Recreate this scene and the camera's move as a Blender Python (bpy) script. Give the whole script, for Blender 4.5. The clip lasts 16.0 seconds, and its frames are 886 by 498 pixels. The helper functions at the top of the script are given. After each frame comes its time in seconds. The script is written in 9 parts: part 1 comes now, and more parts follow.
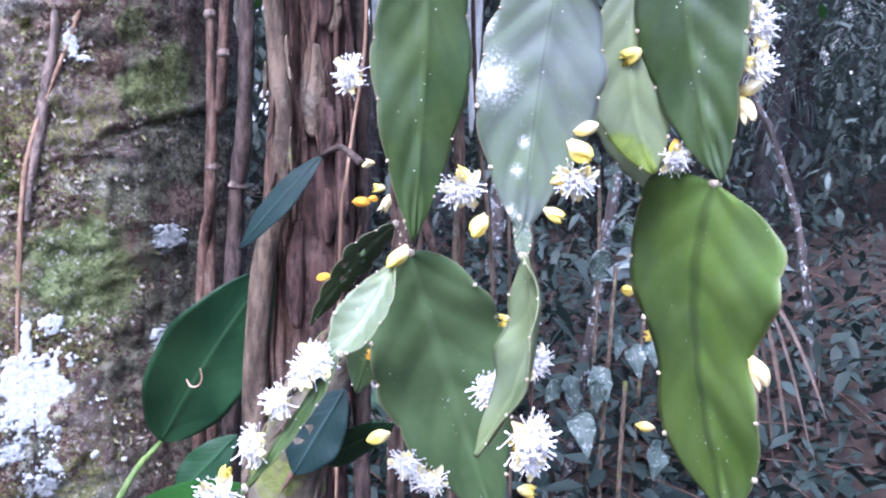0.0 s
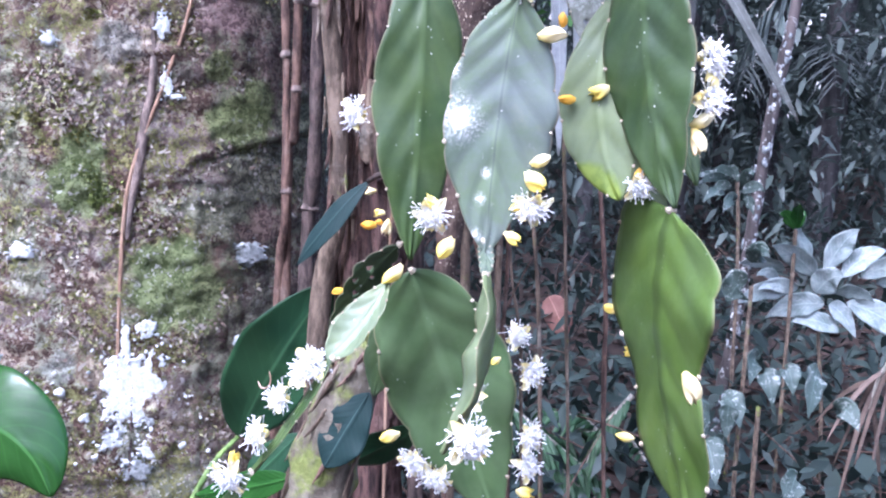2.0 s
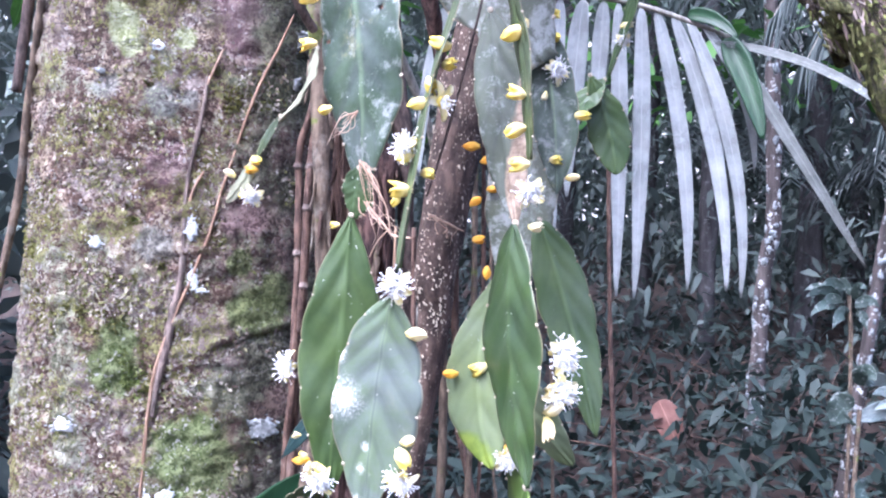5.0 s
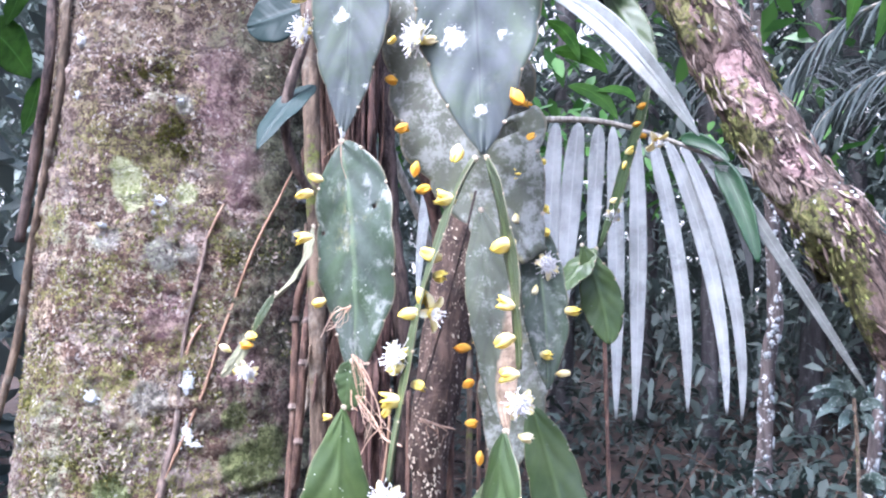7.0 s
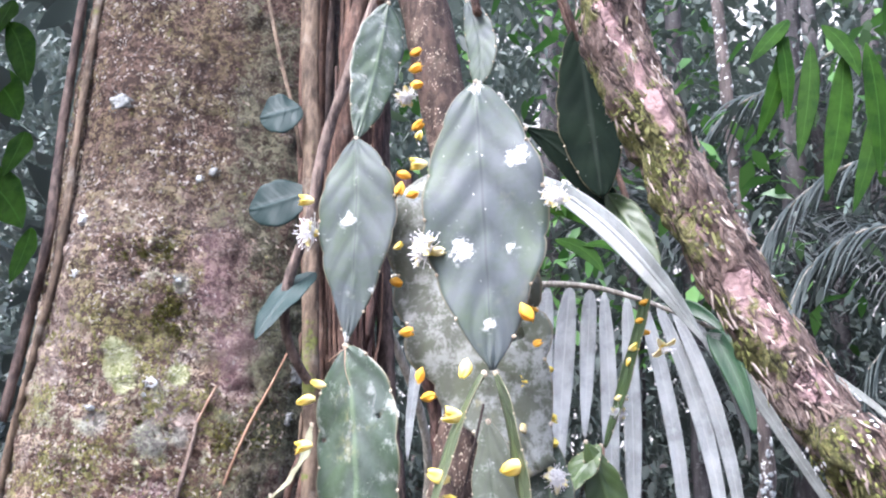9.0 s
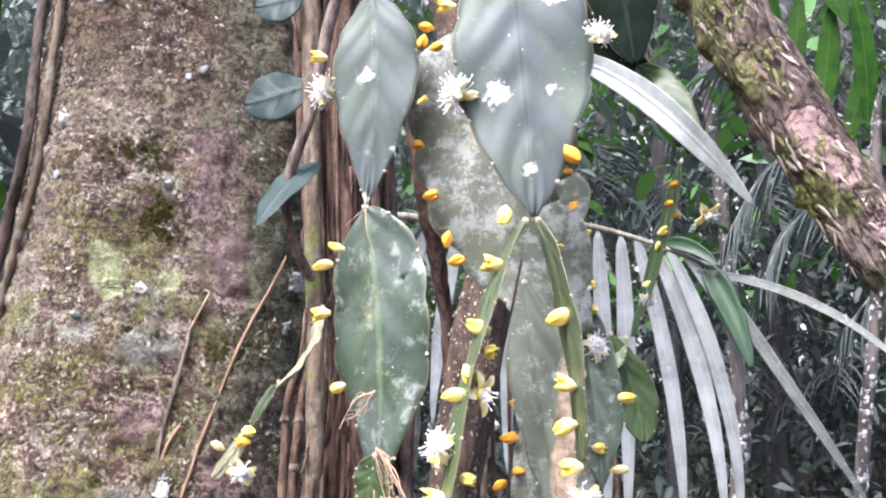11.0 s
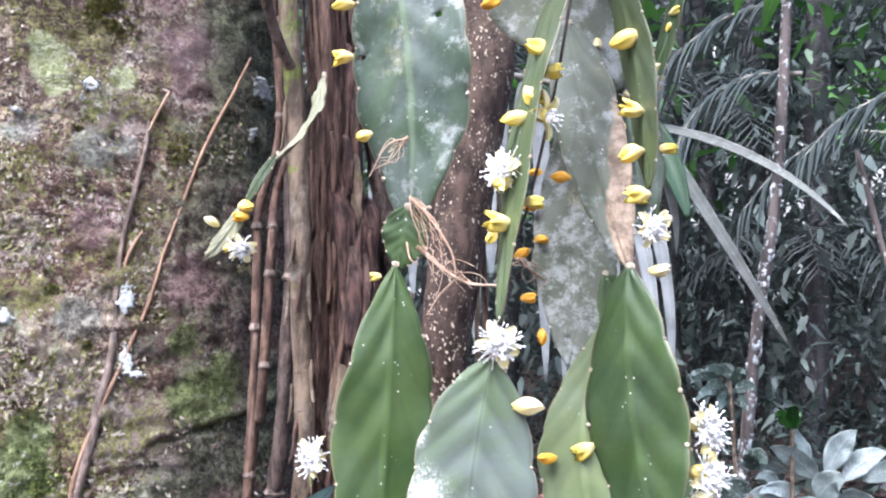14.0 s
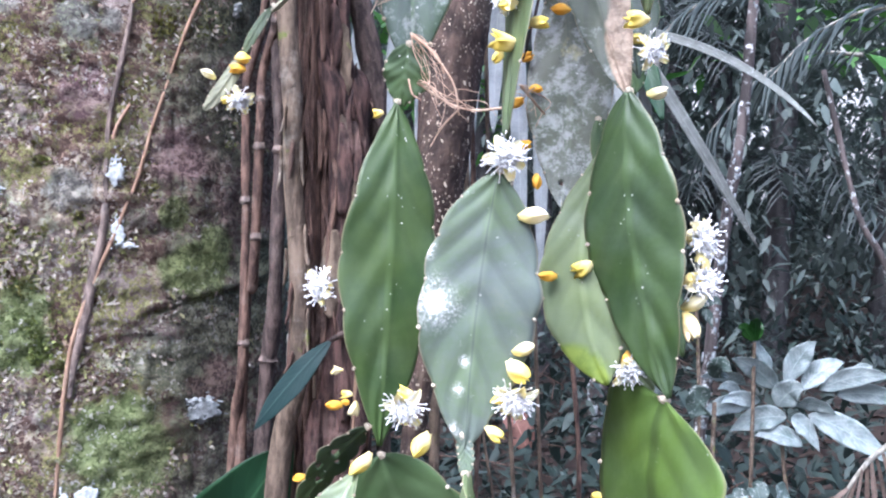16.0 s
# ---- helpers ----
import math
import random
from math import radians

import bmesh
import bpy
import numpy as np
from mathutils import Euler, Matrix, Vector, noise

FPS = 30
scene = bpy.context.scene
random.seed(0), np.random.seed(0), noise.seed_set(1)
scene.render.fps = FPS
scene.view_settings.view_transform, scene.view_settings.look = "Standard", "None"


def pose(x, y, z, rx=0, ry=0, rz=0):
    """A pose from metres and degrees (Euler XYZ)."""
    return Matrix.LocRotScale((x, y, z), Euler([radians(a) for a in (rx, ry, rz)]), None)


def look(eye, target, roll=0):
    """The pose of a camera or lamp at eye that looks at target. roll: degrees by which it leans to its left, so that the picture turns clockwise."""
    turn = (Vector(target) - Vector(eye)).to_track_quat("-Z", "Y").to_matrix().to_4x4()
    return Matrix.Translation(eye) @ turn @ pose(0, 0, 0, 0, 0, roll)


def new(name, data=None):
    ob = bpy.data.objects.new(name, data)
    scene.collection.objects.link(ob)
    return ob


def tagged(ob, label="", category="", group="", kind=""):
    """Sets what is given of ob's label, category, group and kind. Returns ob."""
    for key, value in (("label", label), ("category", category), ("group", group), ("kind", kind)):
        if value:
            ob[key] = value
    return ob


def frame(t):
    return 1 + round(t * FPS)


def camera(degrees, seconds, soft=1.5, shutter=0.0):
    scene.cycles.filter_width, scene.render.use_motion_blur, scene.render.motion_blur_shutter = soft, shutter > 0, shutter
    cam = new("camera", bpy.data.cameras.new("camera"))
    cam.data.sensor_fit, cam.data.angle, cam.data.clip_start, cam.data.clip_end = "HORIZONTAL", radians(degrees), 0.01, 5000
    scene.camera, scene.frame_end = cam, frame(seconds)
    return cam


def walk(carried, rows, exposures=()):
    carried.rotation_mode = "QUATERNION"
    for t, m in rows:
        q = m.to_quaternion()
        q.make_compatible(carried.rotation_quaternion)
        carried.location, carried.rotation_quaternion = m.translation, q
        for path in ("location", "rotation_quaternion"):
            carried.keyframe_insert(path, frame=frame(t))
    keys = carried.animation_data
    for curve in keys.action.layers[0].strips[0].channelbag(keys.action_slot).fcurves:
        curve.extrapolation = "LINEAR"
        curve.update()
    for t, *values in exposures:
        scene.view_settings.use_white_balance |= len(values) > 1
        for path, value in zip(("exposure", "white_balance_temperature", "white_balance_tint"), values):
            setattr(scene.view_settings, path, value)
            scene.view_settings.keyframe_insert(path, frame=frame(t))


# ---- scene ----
cam = camera(54.1, 16.0, soft=2.15)
METRES, EYE, TILT, LEAN, TURN = 0.55, 1.5, -4.0, 0.0, 0.0
SKY, SUN = 0.14, 1.4
# the clip's own drift of brightness and white balance: seconds, stops, kelvin, tint
EXPOSURES = [(0.0, 1.78, 4870, 25), (3.5, 2.03, 4940, 25), (7.0, 2.19, 5180, 21), (8.2, 2.14, 5380, 20), (10.5, 2.03, 5720, 16), (12.5, 1.94, 5600, 16), (14.0, 1.88, 5400, 16), (16.0, 1.81, 5130, 17)]
ROWS = [
    (0.0, 0.0, 0.0, 0.0, 0.0, 0.0, -0.0),
    (0.5, 0.0267, -0.0078, 0.0019, 2.21, 0.37, -0.08),
    (1.0, 0.0568, -0.0148, -0.0099, 4.8, 0.85, -0.17),
    (1.5, 0.0877, -0.034, -0.0128, 7.38, 0.19, -0.42),
    (2.0, 0.1248, -0.0579, 0.0023, 10.06, 1.05, -0.69),
    (2.5, 0.1666, -0.0934, 0.0275, 12.01, 2.02, -1.36),
    (3.0, 0.2093, -0.086, 0.0414, 14.4, 1.94, -1.69),
    (3.5, 0.2509, -0.0816, 0.0546, 16.84, 2.58, -2.13),
    (4.0, 0.2873, -0.0974, 0.0885, 18.16, 3.97, -2.3),
    (4.2, 0.2989, -0.0916, 0.1036, 18.77, 4.12, -2.44),
    (6.3, 0.3383, -0.1374, 0.2157, 18.3, 10.18, -2.41),
    (6.5, 0.3396, -0.131, 0.2271, 18.58, 10.49, -2.35),
    (7.0, 0.3383, -0.1273, 0.2488, 18.82, 11.46, -2.38),
    (7.5, 0.3323, -0.1297, 0.2856, 18.7, 13.52, -2.39),
    (8.0, 0.3297, -0.1359, 0.3127, 18.25, 15.83, -2.36),
    (8.2, 0.3262, -0.1453, 0.317, 17.73, 17.31, -2.42),
    (10.3, 0.2966, -0.0975, 0.2676, 17.96, 22.03, -2.46),
    (10.5, 0.2857, -0.0872, 0.2601, 17.58, 21.41, -2.49),
    (11.0, 0.2479, -0.0609, 0.2316, 15.94, 19.33, -2.12),
    (11.5, 0.2138, -0.0344, 0.2073, 14.52, 17.85, -1.85),
    (12.0, 0.1809, -0.0124, 0.1905, 12.98, 16.57, -1.57),
    (12.5, 0.156, -0.0117, 0.1762, 11.43, 15.7, -1.2),
    (13.0, 0.1398, -0.0082, 0.164, 10.51, 14.41, -1.01),
    (13.5, 0.1366, -0.0091, 0.1513, 10.04, 13.66, -0.89),
    (14.0, 0.1301, -0.0068, 0.1331, 9.39, 12.57, -0.7),
    (14.5, 0.1241, -0.0127, 0.1178, 8.78, 11.41, -0.41),
    (15.0, 0.1152, -0.0108, 0.0994, 8.28, 9.83, -0.31),
    (15.5, 0.1149, -0.0128, 0.0857, 7.91, 9.32, -0.29),
    (16.0, 0.106, -0.0169, 0.0592, 7.29, 8.05, -0.01),
]
walk(cam, [(t, pose(0, 0, EYE, TILT, LEAN, TURN) @ pose(METRES * x, METRES * y, METRES * z, 90 + pitch, roll, yaw)) for t, x, y, z, yaw, pitch, roll in ROWS], EXPOSURES)

# ---- world and light: an overcast sky over a forest ----
world = bpy.data.worlds.new("overcast_sky")
scene.world = world
world.use_nodes = True
wn = world.node_tree.nodes
sky = wn.new("ShaderNodeTexSky")
sky.sky_type, sky.sun_disc = "NISHITA", False
sky.sun_elevation, sky.sun_rotation = radians(58), radians(205)
sky.air_density, sky.dust_density, sky.ozone_density = 1.0, 9.0, 1.0
wn["Background"].inputs["Strength"].default_value = SKY
world.node_tree.links.new(sky.outputs[0], wn["Background"].inputs["Color"])
sun = new("sun", bpy.data.lights.new("sun", "SUN"))
sun.data.energy, sun.data.angle, sun.data.color = SUN, radians(30), (1.0, 0.985, 0.96)
sun.matrix_world = look((-3.0, -5.0, 9.0), (0, 0, 0))

# ---- places of stains on the bark ----
GREEN_SPOTS = [
    ((-0.1776, 0.5531, 1.5634), 0.0200),
    ((-0.1885, 0.5425, 1.5636), 0.0145),
    ((-0.1909, 0.5397, 1.6003), 0.0105),
    ((-0.1697, 0.5611, 1.5784), 0.0150),
    ((-0.2687, 0.4963, 1.5401), 0.0140),
    ((-0.2213, 0.5205, 1.4599), 0.0235),
    ((-0.2716, 0.4946, 1.5182), 0.0200),
    ((-0.2171, 0.5232, 1.4466), 0.0320),
]
YELLOW_SPOTS = [
    ((-0.2742, 0.4973, 1.7803), 0.0135),
    ((-0.2783, 0.4958, 1.7936), 0.0090),
    ((-0.2309, 0.5188, 1.7738), 0.0085),
    ((-0.2685, 0.4996, 1.7653), 0.0090),
]
PALE_SPOTS = [
    ((-0.2836, 0.4883, 1.3950), 0.0130),
    ((-0.2864, 0.4925, 1.7353), 0.0107),
    ((-0.2444, 0.5109, 1.7252), 0.0150),
    ((-0.2275, 0.5199, 1.7269), 0.0081),
    ((-0.2471, 0.5081, 1.6136), 0.0140),
    ((-0.2374, 0.5166, 1.8488), 0.0087),
]
FILM_SPOTS = [
    ((-0.1642, 0.5562, 1.8082), 0.0320),
    ((-0.1603, 0.5630, 1.7397), 0.0260),
    ((-0.1748, 0.5441, 1.7835), 0.0165),
    ((-0.1543, 0.5828, 1.7748), 0.0280),
    ((-0.1490, 0.6000, 1.5600), 0.0320),
    ((-0.1600, 0.5700, 1.6600), 0.0240),
]
PURPLE_SPOTS = [
    ((-0.2091, 0.5293, 1.8758), 0.0243),
    ((-0.1954, 0.5335, 1.7971), 0.0190),
    ((-0.1938, 0.5333, 1.7647), 0.0163),
    ((-0.2422, 0.5118, 1.6750), 0.0166),
    ((-0.2094, 0.5289, 1.8423), 0.0200),
    ((-0.1902, 0.5386, 1.6376), 0.0170),
]
WHITE_SPOTS = [
    ((0.0173, 0.2929, 1.5362), 0.0059),
    ((0.0144, 0.2930, 1.5550), 0.0022),
    ((0.0612, 0.3096, 1.7930), 0.0061),
    ((0.0871, 0.3129, 1.8400), 0.0052),
    ((-0.0098, 0.3350, 1.8227), 0.0047),
    ((0.0651, 0.3183, 1.8824), 0.0033),
    ((-0.0062, 0.3329, 1.7583), 0.0033),
    ((0.0847, 0.3097, 1.7939), 0.0023),
    ((0.0066, 0.3335, 1.7841), 0.0025),
    ((0.0762, 0.3071, 1.7571), 0.0029),
    ((0.0251, 0.2945, 1.5059), 0.0018),
    ((0.0272, 0.2939, 1.5156), 0.0014),
    ((0.0226, 0.2947, 1.4923), 0.0018),
]
BARE_SPOTS = [
    ((0.1872, 0.3193, 1.7732), 0.0102),
    ((0.1911, 0.3186, 1.7635), 0.0106),
    ((0.1955, 0.3179, 1.7533), 0.0091),
    ((0.2113, 0.3187, 1.7293), 0.0089),
    ((0.1626, 0.3211, 1.7998), 0.0075),
    ((0.1562, 0.3238, 1.8372), 0.0045),
    ((0.1604, 0.3231, 1.8279), 0.0035),
]

# ---- materials ----
V = Vector


def material(name, rough=0.6, spec=0.5):
    m = bpy.data.materials.new(name)
    m.use_nodes = True
    b = m.node_tree.nodes["Principled BSDF"]
    b.inputs["Roughness"].default_value = rough
    b.inputs["Specular IOR Level"].default_value = spec
    return m, m.node_tree, b


class Net:
    """Short hand for building node trees."""

    def __init__(self, tree):
        self.t = tree

    def put(self, kind, **values):
        n = self.t.nodes.new(kind)
        for k, v in values.items():
            if k == "op":
                n.operation = v
            elif k == "blend":
                n.data_type, n.blend_type = "RGBA", v
        return n

    def wire(self, a, b):
        if hasattr(a, "is_output"):
            self.t.links.new(a, b)
        else:
            b.default_value = a

    def math(self, op, a, b=0.0, c=0.0):
        n = self.put("ShaderNodeMath", op=op)
        for i, v in enumerate((a, b, c)):
            self.wire(v, n.inputs[i])
        return n.outputs[0]

    def mix(self, fac, a, b, blend="MIX"):
        n = self.put("ShaderNodeMix", blend=blend)
        self.wire(fac, n.inputs[0])
        for v, s in ((a, n.inputs[6]), (b, n.inputs[7])):
            self.wire(v if hasattr(v, "is_output") else (*v, 1.0), s)
        return n.outputs[2]

    def ramp(self, v, lo, hi, a=0.0, b=1.0):
        n = self.put("ShaderNodeMapRange")
        n.interpolation_type = "SMOOTHSTEP"
        for i, x in enumerate((v, lo, hi, a, b)):
            self.wire(x, n.inputs[i])
        return n.outputs[0]

    def noise(self, scale, detail=4.0, rough=0.55, vec=None, stretch=None, warp=0.0):
        n = self.put("ShaderNodeTexNoise")
        n.inputs["Scale"].default_value, n.inputs["Detail"].default_value = scale, detail
        n.inputs["Roughness"].default_value, n.inputs["Distortion"].default_value = rough, warp
        self.wire(self.place(vec, stretch), n.inputs["Vector"])
        return n.outputs["Fac"]

    def cells(self, scale, feature="F1", vec=None, stretch=None, out="Distance"):
        n = self.put("ShaderNodeTexVoronoi")
        n.feature = feature
        n.inputs["Scale"].default_value = scale
        self.wire(self.place(vec, stretch), n.inputs["Vector"])
        return n.outputs[out]

    def place(self, vec, stretch):
        if vec is None:
            vec = self.put("ShaderNodeTexCoord").outputs["Object"]
        if stretch:
            n = self.put("ShaderNodeMapping")
            n.inputs["Scale"].default_value = stretch
            self.wire(vec, n.inputs["Vector"])
            vec = n.outputs[0]
        return vec

    def uv(self):
        n = self.put("ShaderNodeSeparateXYZ")
        self.wire(self.put("ShaderNodeTexCoord").outputs["UV"], n.inputs[0])
        return n.outputs[0], n.outputs[1]

    def random(self):
        return self.put("ShaderNodeObjectInfo").outputs["Random"]

    def island(self):
        return self.put("ShaderNodeNewGeometry").outputs["Random Per Island"]

    def bump(self, height, bsdf, strength=0.5, distance=0.001):
        n = self.put("ShaderNodeBump")
        n.inputs["Strength"].default_value, n.inputs["Distance"].default_value = strength, distance
        self.wire(height, n.inputs["Height"])
        self.wire(n.outputs[0], bsdf.inputs["Normal"])

    def near(self, centre, radius, soft=0.5):
        """1 inside a ragged spot round a place on the thing, 0 outside."""
        n = self.put("ShaderNodeVectorMath", op="DISTANCE")
        self.wire(self.put("ShaderNodeTexCoord").outputs["Object"], n.inputs[0])
        n.inputs[1].default_value = centre
        rag = self.math("MULTIPLY", self.math("SUBTRACT", self.noise(70, 5), 0.5), radius * 1.6)
        return self.ramp(self.math("ADD", n.outputs["Value"], rag), radius * (1 - soft * 0.5), radius * (1 + soft * 0.5), 1.0, 0.0)


def translucent(m, colour_socket, amount):
    """Lets part of the light through a thin blade."""
    t, n = m.node_tree, Net(m.node_tree)
    b, out = t.nodes["Principled BSDF"], t.nodes["Material Output"]
    tr = n.put("ShaderNodeBsdfTranslucent")
    n.wire(colour_socket, tr.inputs["Color"])
    mx = n.put("ShaderNodeMixShader")
    mx.inputs[0].default_value = amount
    t.links.new(b.outputs[0], mx.inputs[1])
    t.links.new(tr.outputs[0], mx.inputs[2])
    t.links.new(mx.outputs[0], out.inputs["Surface"])


def cladode_material(name, dark, light, film, film_colour=(0.42, 0.47, 0.47), rough=0.44, scabs=0.0, see=0.12, dead_tip=0.0, dead=((0.13, 0.09, 0.055), (0.4, 0.31, 0.22)), dark_rib=False, pale_rib=False, spots=(), spec=0.38, dusty=True, skew=0.25):
    m, t, b = material(name, rough, spec)
    n = Net(t)
    u, v = n.uv()
    side = n.math("ABSOLUTE", n.math("SUBTRACT", u, 0.5))
    body = n.mix(n.ramp(n.noise(45, 3), 0.3, 0.7), dark, light)
    body = n.mix(n.math("MULTIPLY", n.ramp(n.noise(12, 2), 0.4, 0.75), 0.5), body, tuple(min(1, c * 1.5) for c in light))
    # side veins run up and outward from the midrib
    shift = n.math("MULTIPLY", n.noise(38, 2), 0.14)
    vein = n.math("SINE", n.math("MULTIPLY", n.math("SUBTRACT", n.math("ADD", v, shift), n.math("MULTIPLY", side, 0.55)), 36.0))
    body = n.mix(n.math("MULTIPLY", n.ramp(vein, 0.3, 1.0), 0.16), body, tuple(c * 0.6 for c in dark))
    rib = n.ramp(side, 0.01, 0.06, 1.0, 0.0)
    body = n.mix(n.math("MULTIPLY", rib, 0.55 if dark_rib else 0.35), body, tuple(c * 0.35 for c in dark) if dark_rib else tuple(min(1, c * 1.7 + 0.03) for c in light))
    # grey film of dust and painted sky sheen; thin lichen crusts on old joints
    f = n.math("MULTIPLY", n.ramp(n.noise(30, 7, 0.7, warp=0.3), 0.34, 0.66, 0.15, 1.0), film)
    body = n.mix(f, body, film_colour)
    if film > 0.3:
        if pale_rib:
            body = n.mix(n.ramp(side, 0.008, 0.04, 0.6, 0.0), body, (0.17, 0.235, 0.14))
            body = n.mix(n.math("MULTIPLY", n.ramp(side, 0.3, 0.46), 0.55), body, dark)
        else:
            body = n.mix(n.ramp(side, 0.004, 0.016, 0.45, 0.0), body, tuple(c * 0.5 for c in film_colour))
        body = n.mix(n.math("MULTIPLY", n.ramp(vein, 0.4, 1.0), 0.16), body, tuple(c * 0.45 for c in film_colour))
    if scabs:
        s = n.ramp(n.noise(75, 8, 0.78, warp=0.2), 0.62 - scabs * 0.16, 0.74 - scabs * 0.14)
        body = n.mix(n.math("MULTIPLY", s, 0.6), body, (0.42, 0.45, 0.43))
        pits = n.ramp(n.noise(130, 6, 0.75), 0.6, 0.68)
        body = n.mix(n.math("MULTIPLY", pits, 0.55 * scabs), body, tuple(c * 0.45 for c in dark))
        s2 = n.ramp(n.noise(34, 5, 0.7), 0.6, 0.72)
        body = n.mix(n.math("MULTIPLY", s2, 0.7 * scabs), body, (0.36, 0.34, 0.16))
    # a few small scars, strewn unevenly and mostly along the midrib
    speck = n.ramp(n.math("ADD", n.cells(300), n.math("MULTIPLY", n.noise(500, 3), 0.2)), 0.17, 0.24, 1.0, 0.0)
    speck = n.math("MULTIPLY", speck, n.ramp(n.math("ADD", n.noise(55, 4, 0.7), n.ramp(side, 0.0, 0.25, 0.08, 0.0)), 0.57, 0.67))
    body = n.mix(n.math("MULTIPLY", speck, 0.85), body, (0.72, 0.74, 0.7))
    for place, radius in spots:
        # a chalky core, thinning outward into a dusting of fine grains
        core = n.near(place, radius * 0.62, 0.9) if dusty else n.math("MULTIPLY", n.near(place, radius * 1.15, 1.2), n.ramp(n.math("ADD", n.noise(260, 6, 0.75), n.math("MULTIPLY", n.near(place, radius * 0.8, 1.6), 0.2)), 0.56, 0.62))
        dust = 0.0 if not dusty else n.math("MULTIPLY", n.near(place, radius * 1.25, 1.5), n.ramp(n.noise(900, 4, 0.8), 0.46, 0.62, 0.1, 0.8))
        body = n.mix(n.math("MAXIMUM", n.math("MULTIPLY", core, 0.92), dust), body, (0.86, 0.87, 0.87) if dusty else (0.66, 0.69, 0.67))
    if dead_tip:
        gone = n.ramp(n.math("ADD", n.math("ADD", v, n.math("MULTIPLY", n.math("SUBTRACT", u, 0.5), skew)), n.math("MULTIPLY", n.noise(60, 4), 0.3)), 1.22 - dead_tip, 1.3 - dead_tip)
        body = n.mix(gone, body, n.mix(n.ramp(n.noise(150, 6, 0.7), 0.35, 0.65), *dead))
    edge = n.ramp(side, 0.478, 0.497)
    body = n.mix(n.math("MULTIPLY", edge, 0.4), body, (0.36, 0.3, 0.19))
    n.wire(body, b.inputs["Base Color"])
    n.wire(n.math("ADD", n.math("MULTIPLY", n.noise(60, 4), 0.22), rough - 0.1), b.inputs["Roughness"])
    b.inputs["Coat Weight"].default_value, b.inputs["Coat Roughness"].default_value = (0.08 if see else 0.0), 0.35
    n.bump(n.math("ADD", n.math("MULTIPLY", n.noise(260, 4), 0.4), n.math("ADD", n.math("MULTIPLY", vein, 0.3), n.math("MULTIPLY", n.noise(45, 3), 1.6))), b, 0.4, 0.0008)
    if see:
        translucent(m, body, see)
    return m


CL_GREEN = cladode_material("cladode_green", (0.027, 0.058, 0.013), (0.058, 0.098, 0.021), 0.2, (0.14, 0.18, 0.115), see=0.14, rough=0.4)
CL_BRIGHT = cladode_material("cladode_fresh_green", (0.068, 0.128, 0.016), (0.112, 0.182, 0.028), 0.08, see=0.28, dark_rib=True)
CL_MID = cladode_material("cladode_dull_green", (0.043, 0.086, 0.026), (0.078, 0.134, 0.046), 0.2, (0.17, 0.21, 0.14), see=0.16)
CL_PALE = cladode_material("cladode_pale_green", (0.105, 0.145, 0.055), (0.16, 0.205, 0.08), 0.15, see=0.16)
CL_TIPPED = cladode_material("cladode_yellow_tip", (0.105, 0.145, 0.055), (0.16, 0.205, 0.08), 0.12, see=0.2, dead_tip=0.2, dead=((0.15, 0.22, 0.035), (0.24, 0.32, 0.05)))
CL_DARK = cladode_material("cladode_dark_green", (0.017, 0.04, 0.009), (0.042, 0.076, 0.016), 0.06)
# grey here is part dust, part sky sheen put into the film colour
CL_GREY = cladode_material("cladode_dust_and_sheen", (0.06, 0.1, 0.045), (0.105, 0.15, 0.07), 0.74, (0.148, 0.17, 0.173), 0.52, scabs=0.12, see=0.06, spots=WHITE_SPOTS)
# darker copy of the grey joints: shade from above put into the colours
CL_DUSTY_SHADED = cladode_material("cladode_dusty_shaded", (0.04, 0.066, 0.04), (0.07, 0.1, 0.06), 0.88, (0.08, 0.094, 0.106), 0.56, scabs=0.12, see=0.04, spots=WHITE_SPOTS, spec=0.22, dusty=False)
CL_WORN = cladode_material("cladode_weathered", (0.024, 0.05, 0.022), (0.05, 0.085, 0.036), 0.5, (0.17, 0.195, 0.2), 0.46, scabs=0.62, see=0.06, pale_rib=True)
CL_CRUST = cladode_material("cladode_crusted", (0.04, 0.055, 0.03), (0.085, 0.1, 0.055), 0.55, (0.165, 0.175, 0.155), 0.65, scabs=1.0, see=0.04)
CL_DEAD = cladode_material("cladode_dying", (0.045, 0.065, 0.035), (0.08, 0.1, 0.055), 0.4, (0.15, 0.16, 0.15), 0.6, scabs=0.65, see=0.05, dead_tip=0.42, skew=-0.75)
CL_STEM = cladode_material("cladode_edge", (0.04, 0.062, 0.022), (0.072, 0.1, 0.034), 0.3, (0.16, 0.185, 0.17), see=0.04)
CL_DRY = cladode_material("cladode_withered", (0.14, 0.16, 0.08), (0.28, 0.29, 0.18), 0.35, (0.36, 0.35, 0.29), 0.6, scabs=0.4, see=0.1)
# near-black copy: the shaded, backlit side of joints painted as their colour
CL_SHADE = cladode_material("cladode_painted_shade", (0.005, 0.01, 0.007), (0.01, 0.018, 0.011), 0.0, rough=0.8, see=0.0, spec=0.06)


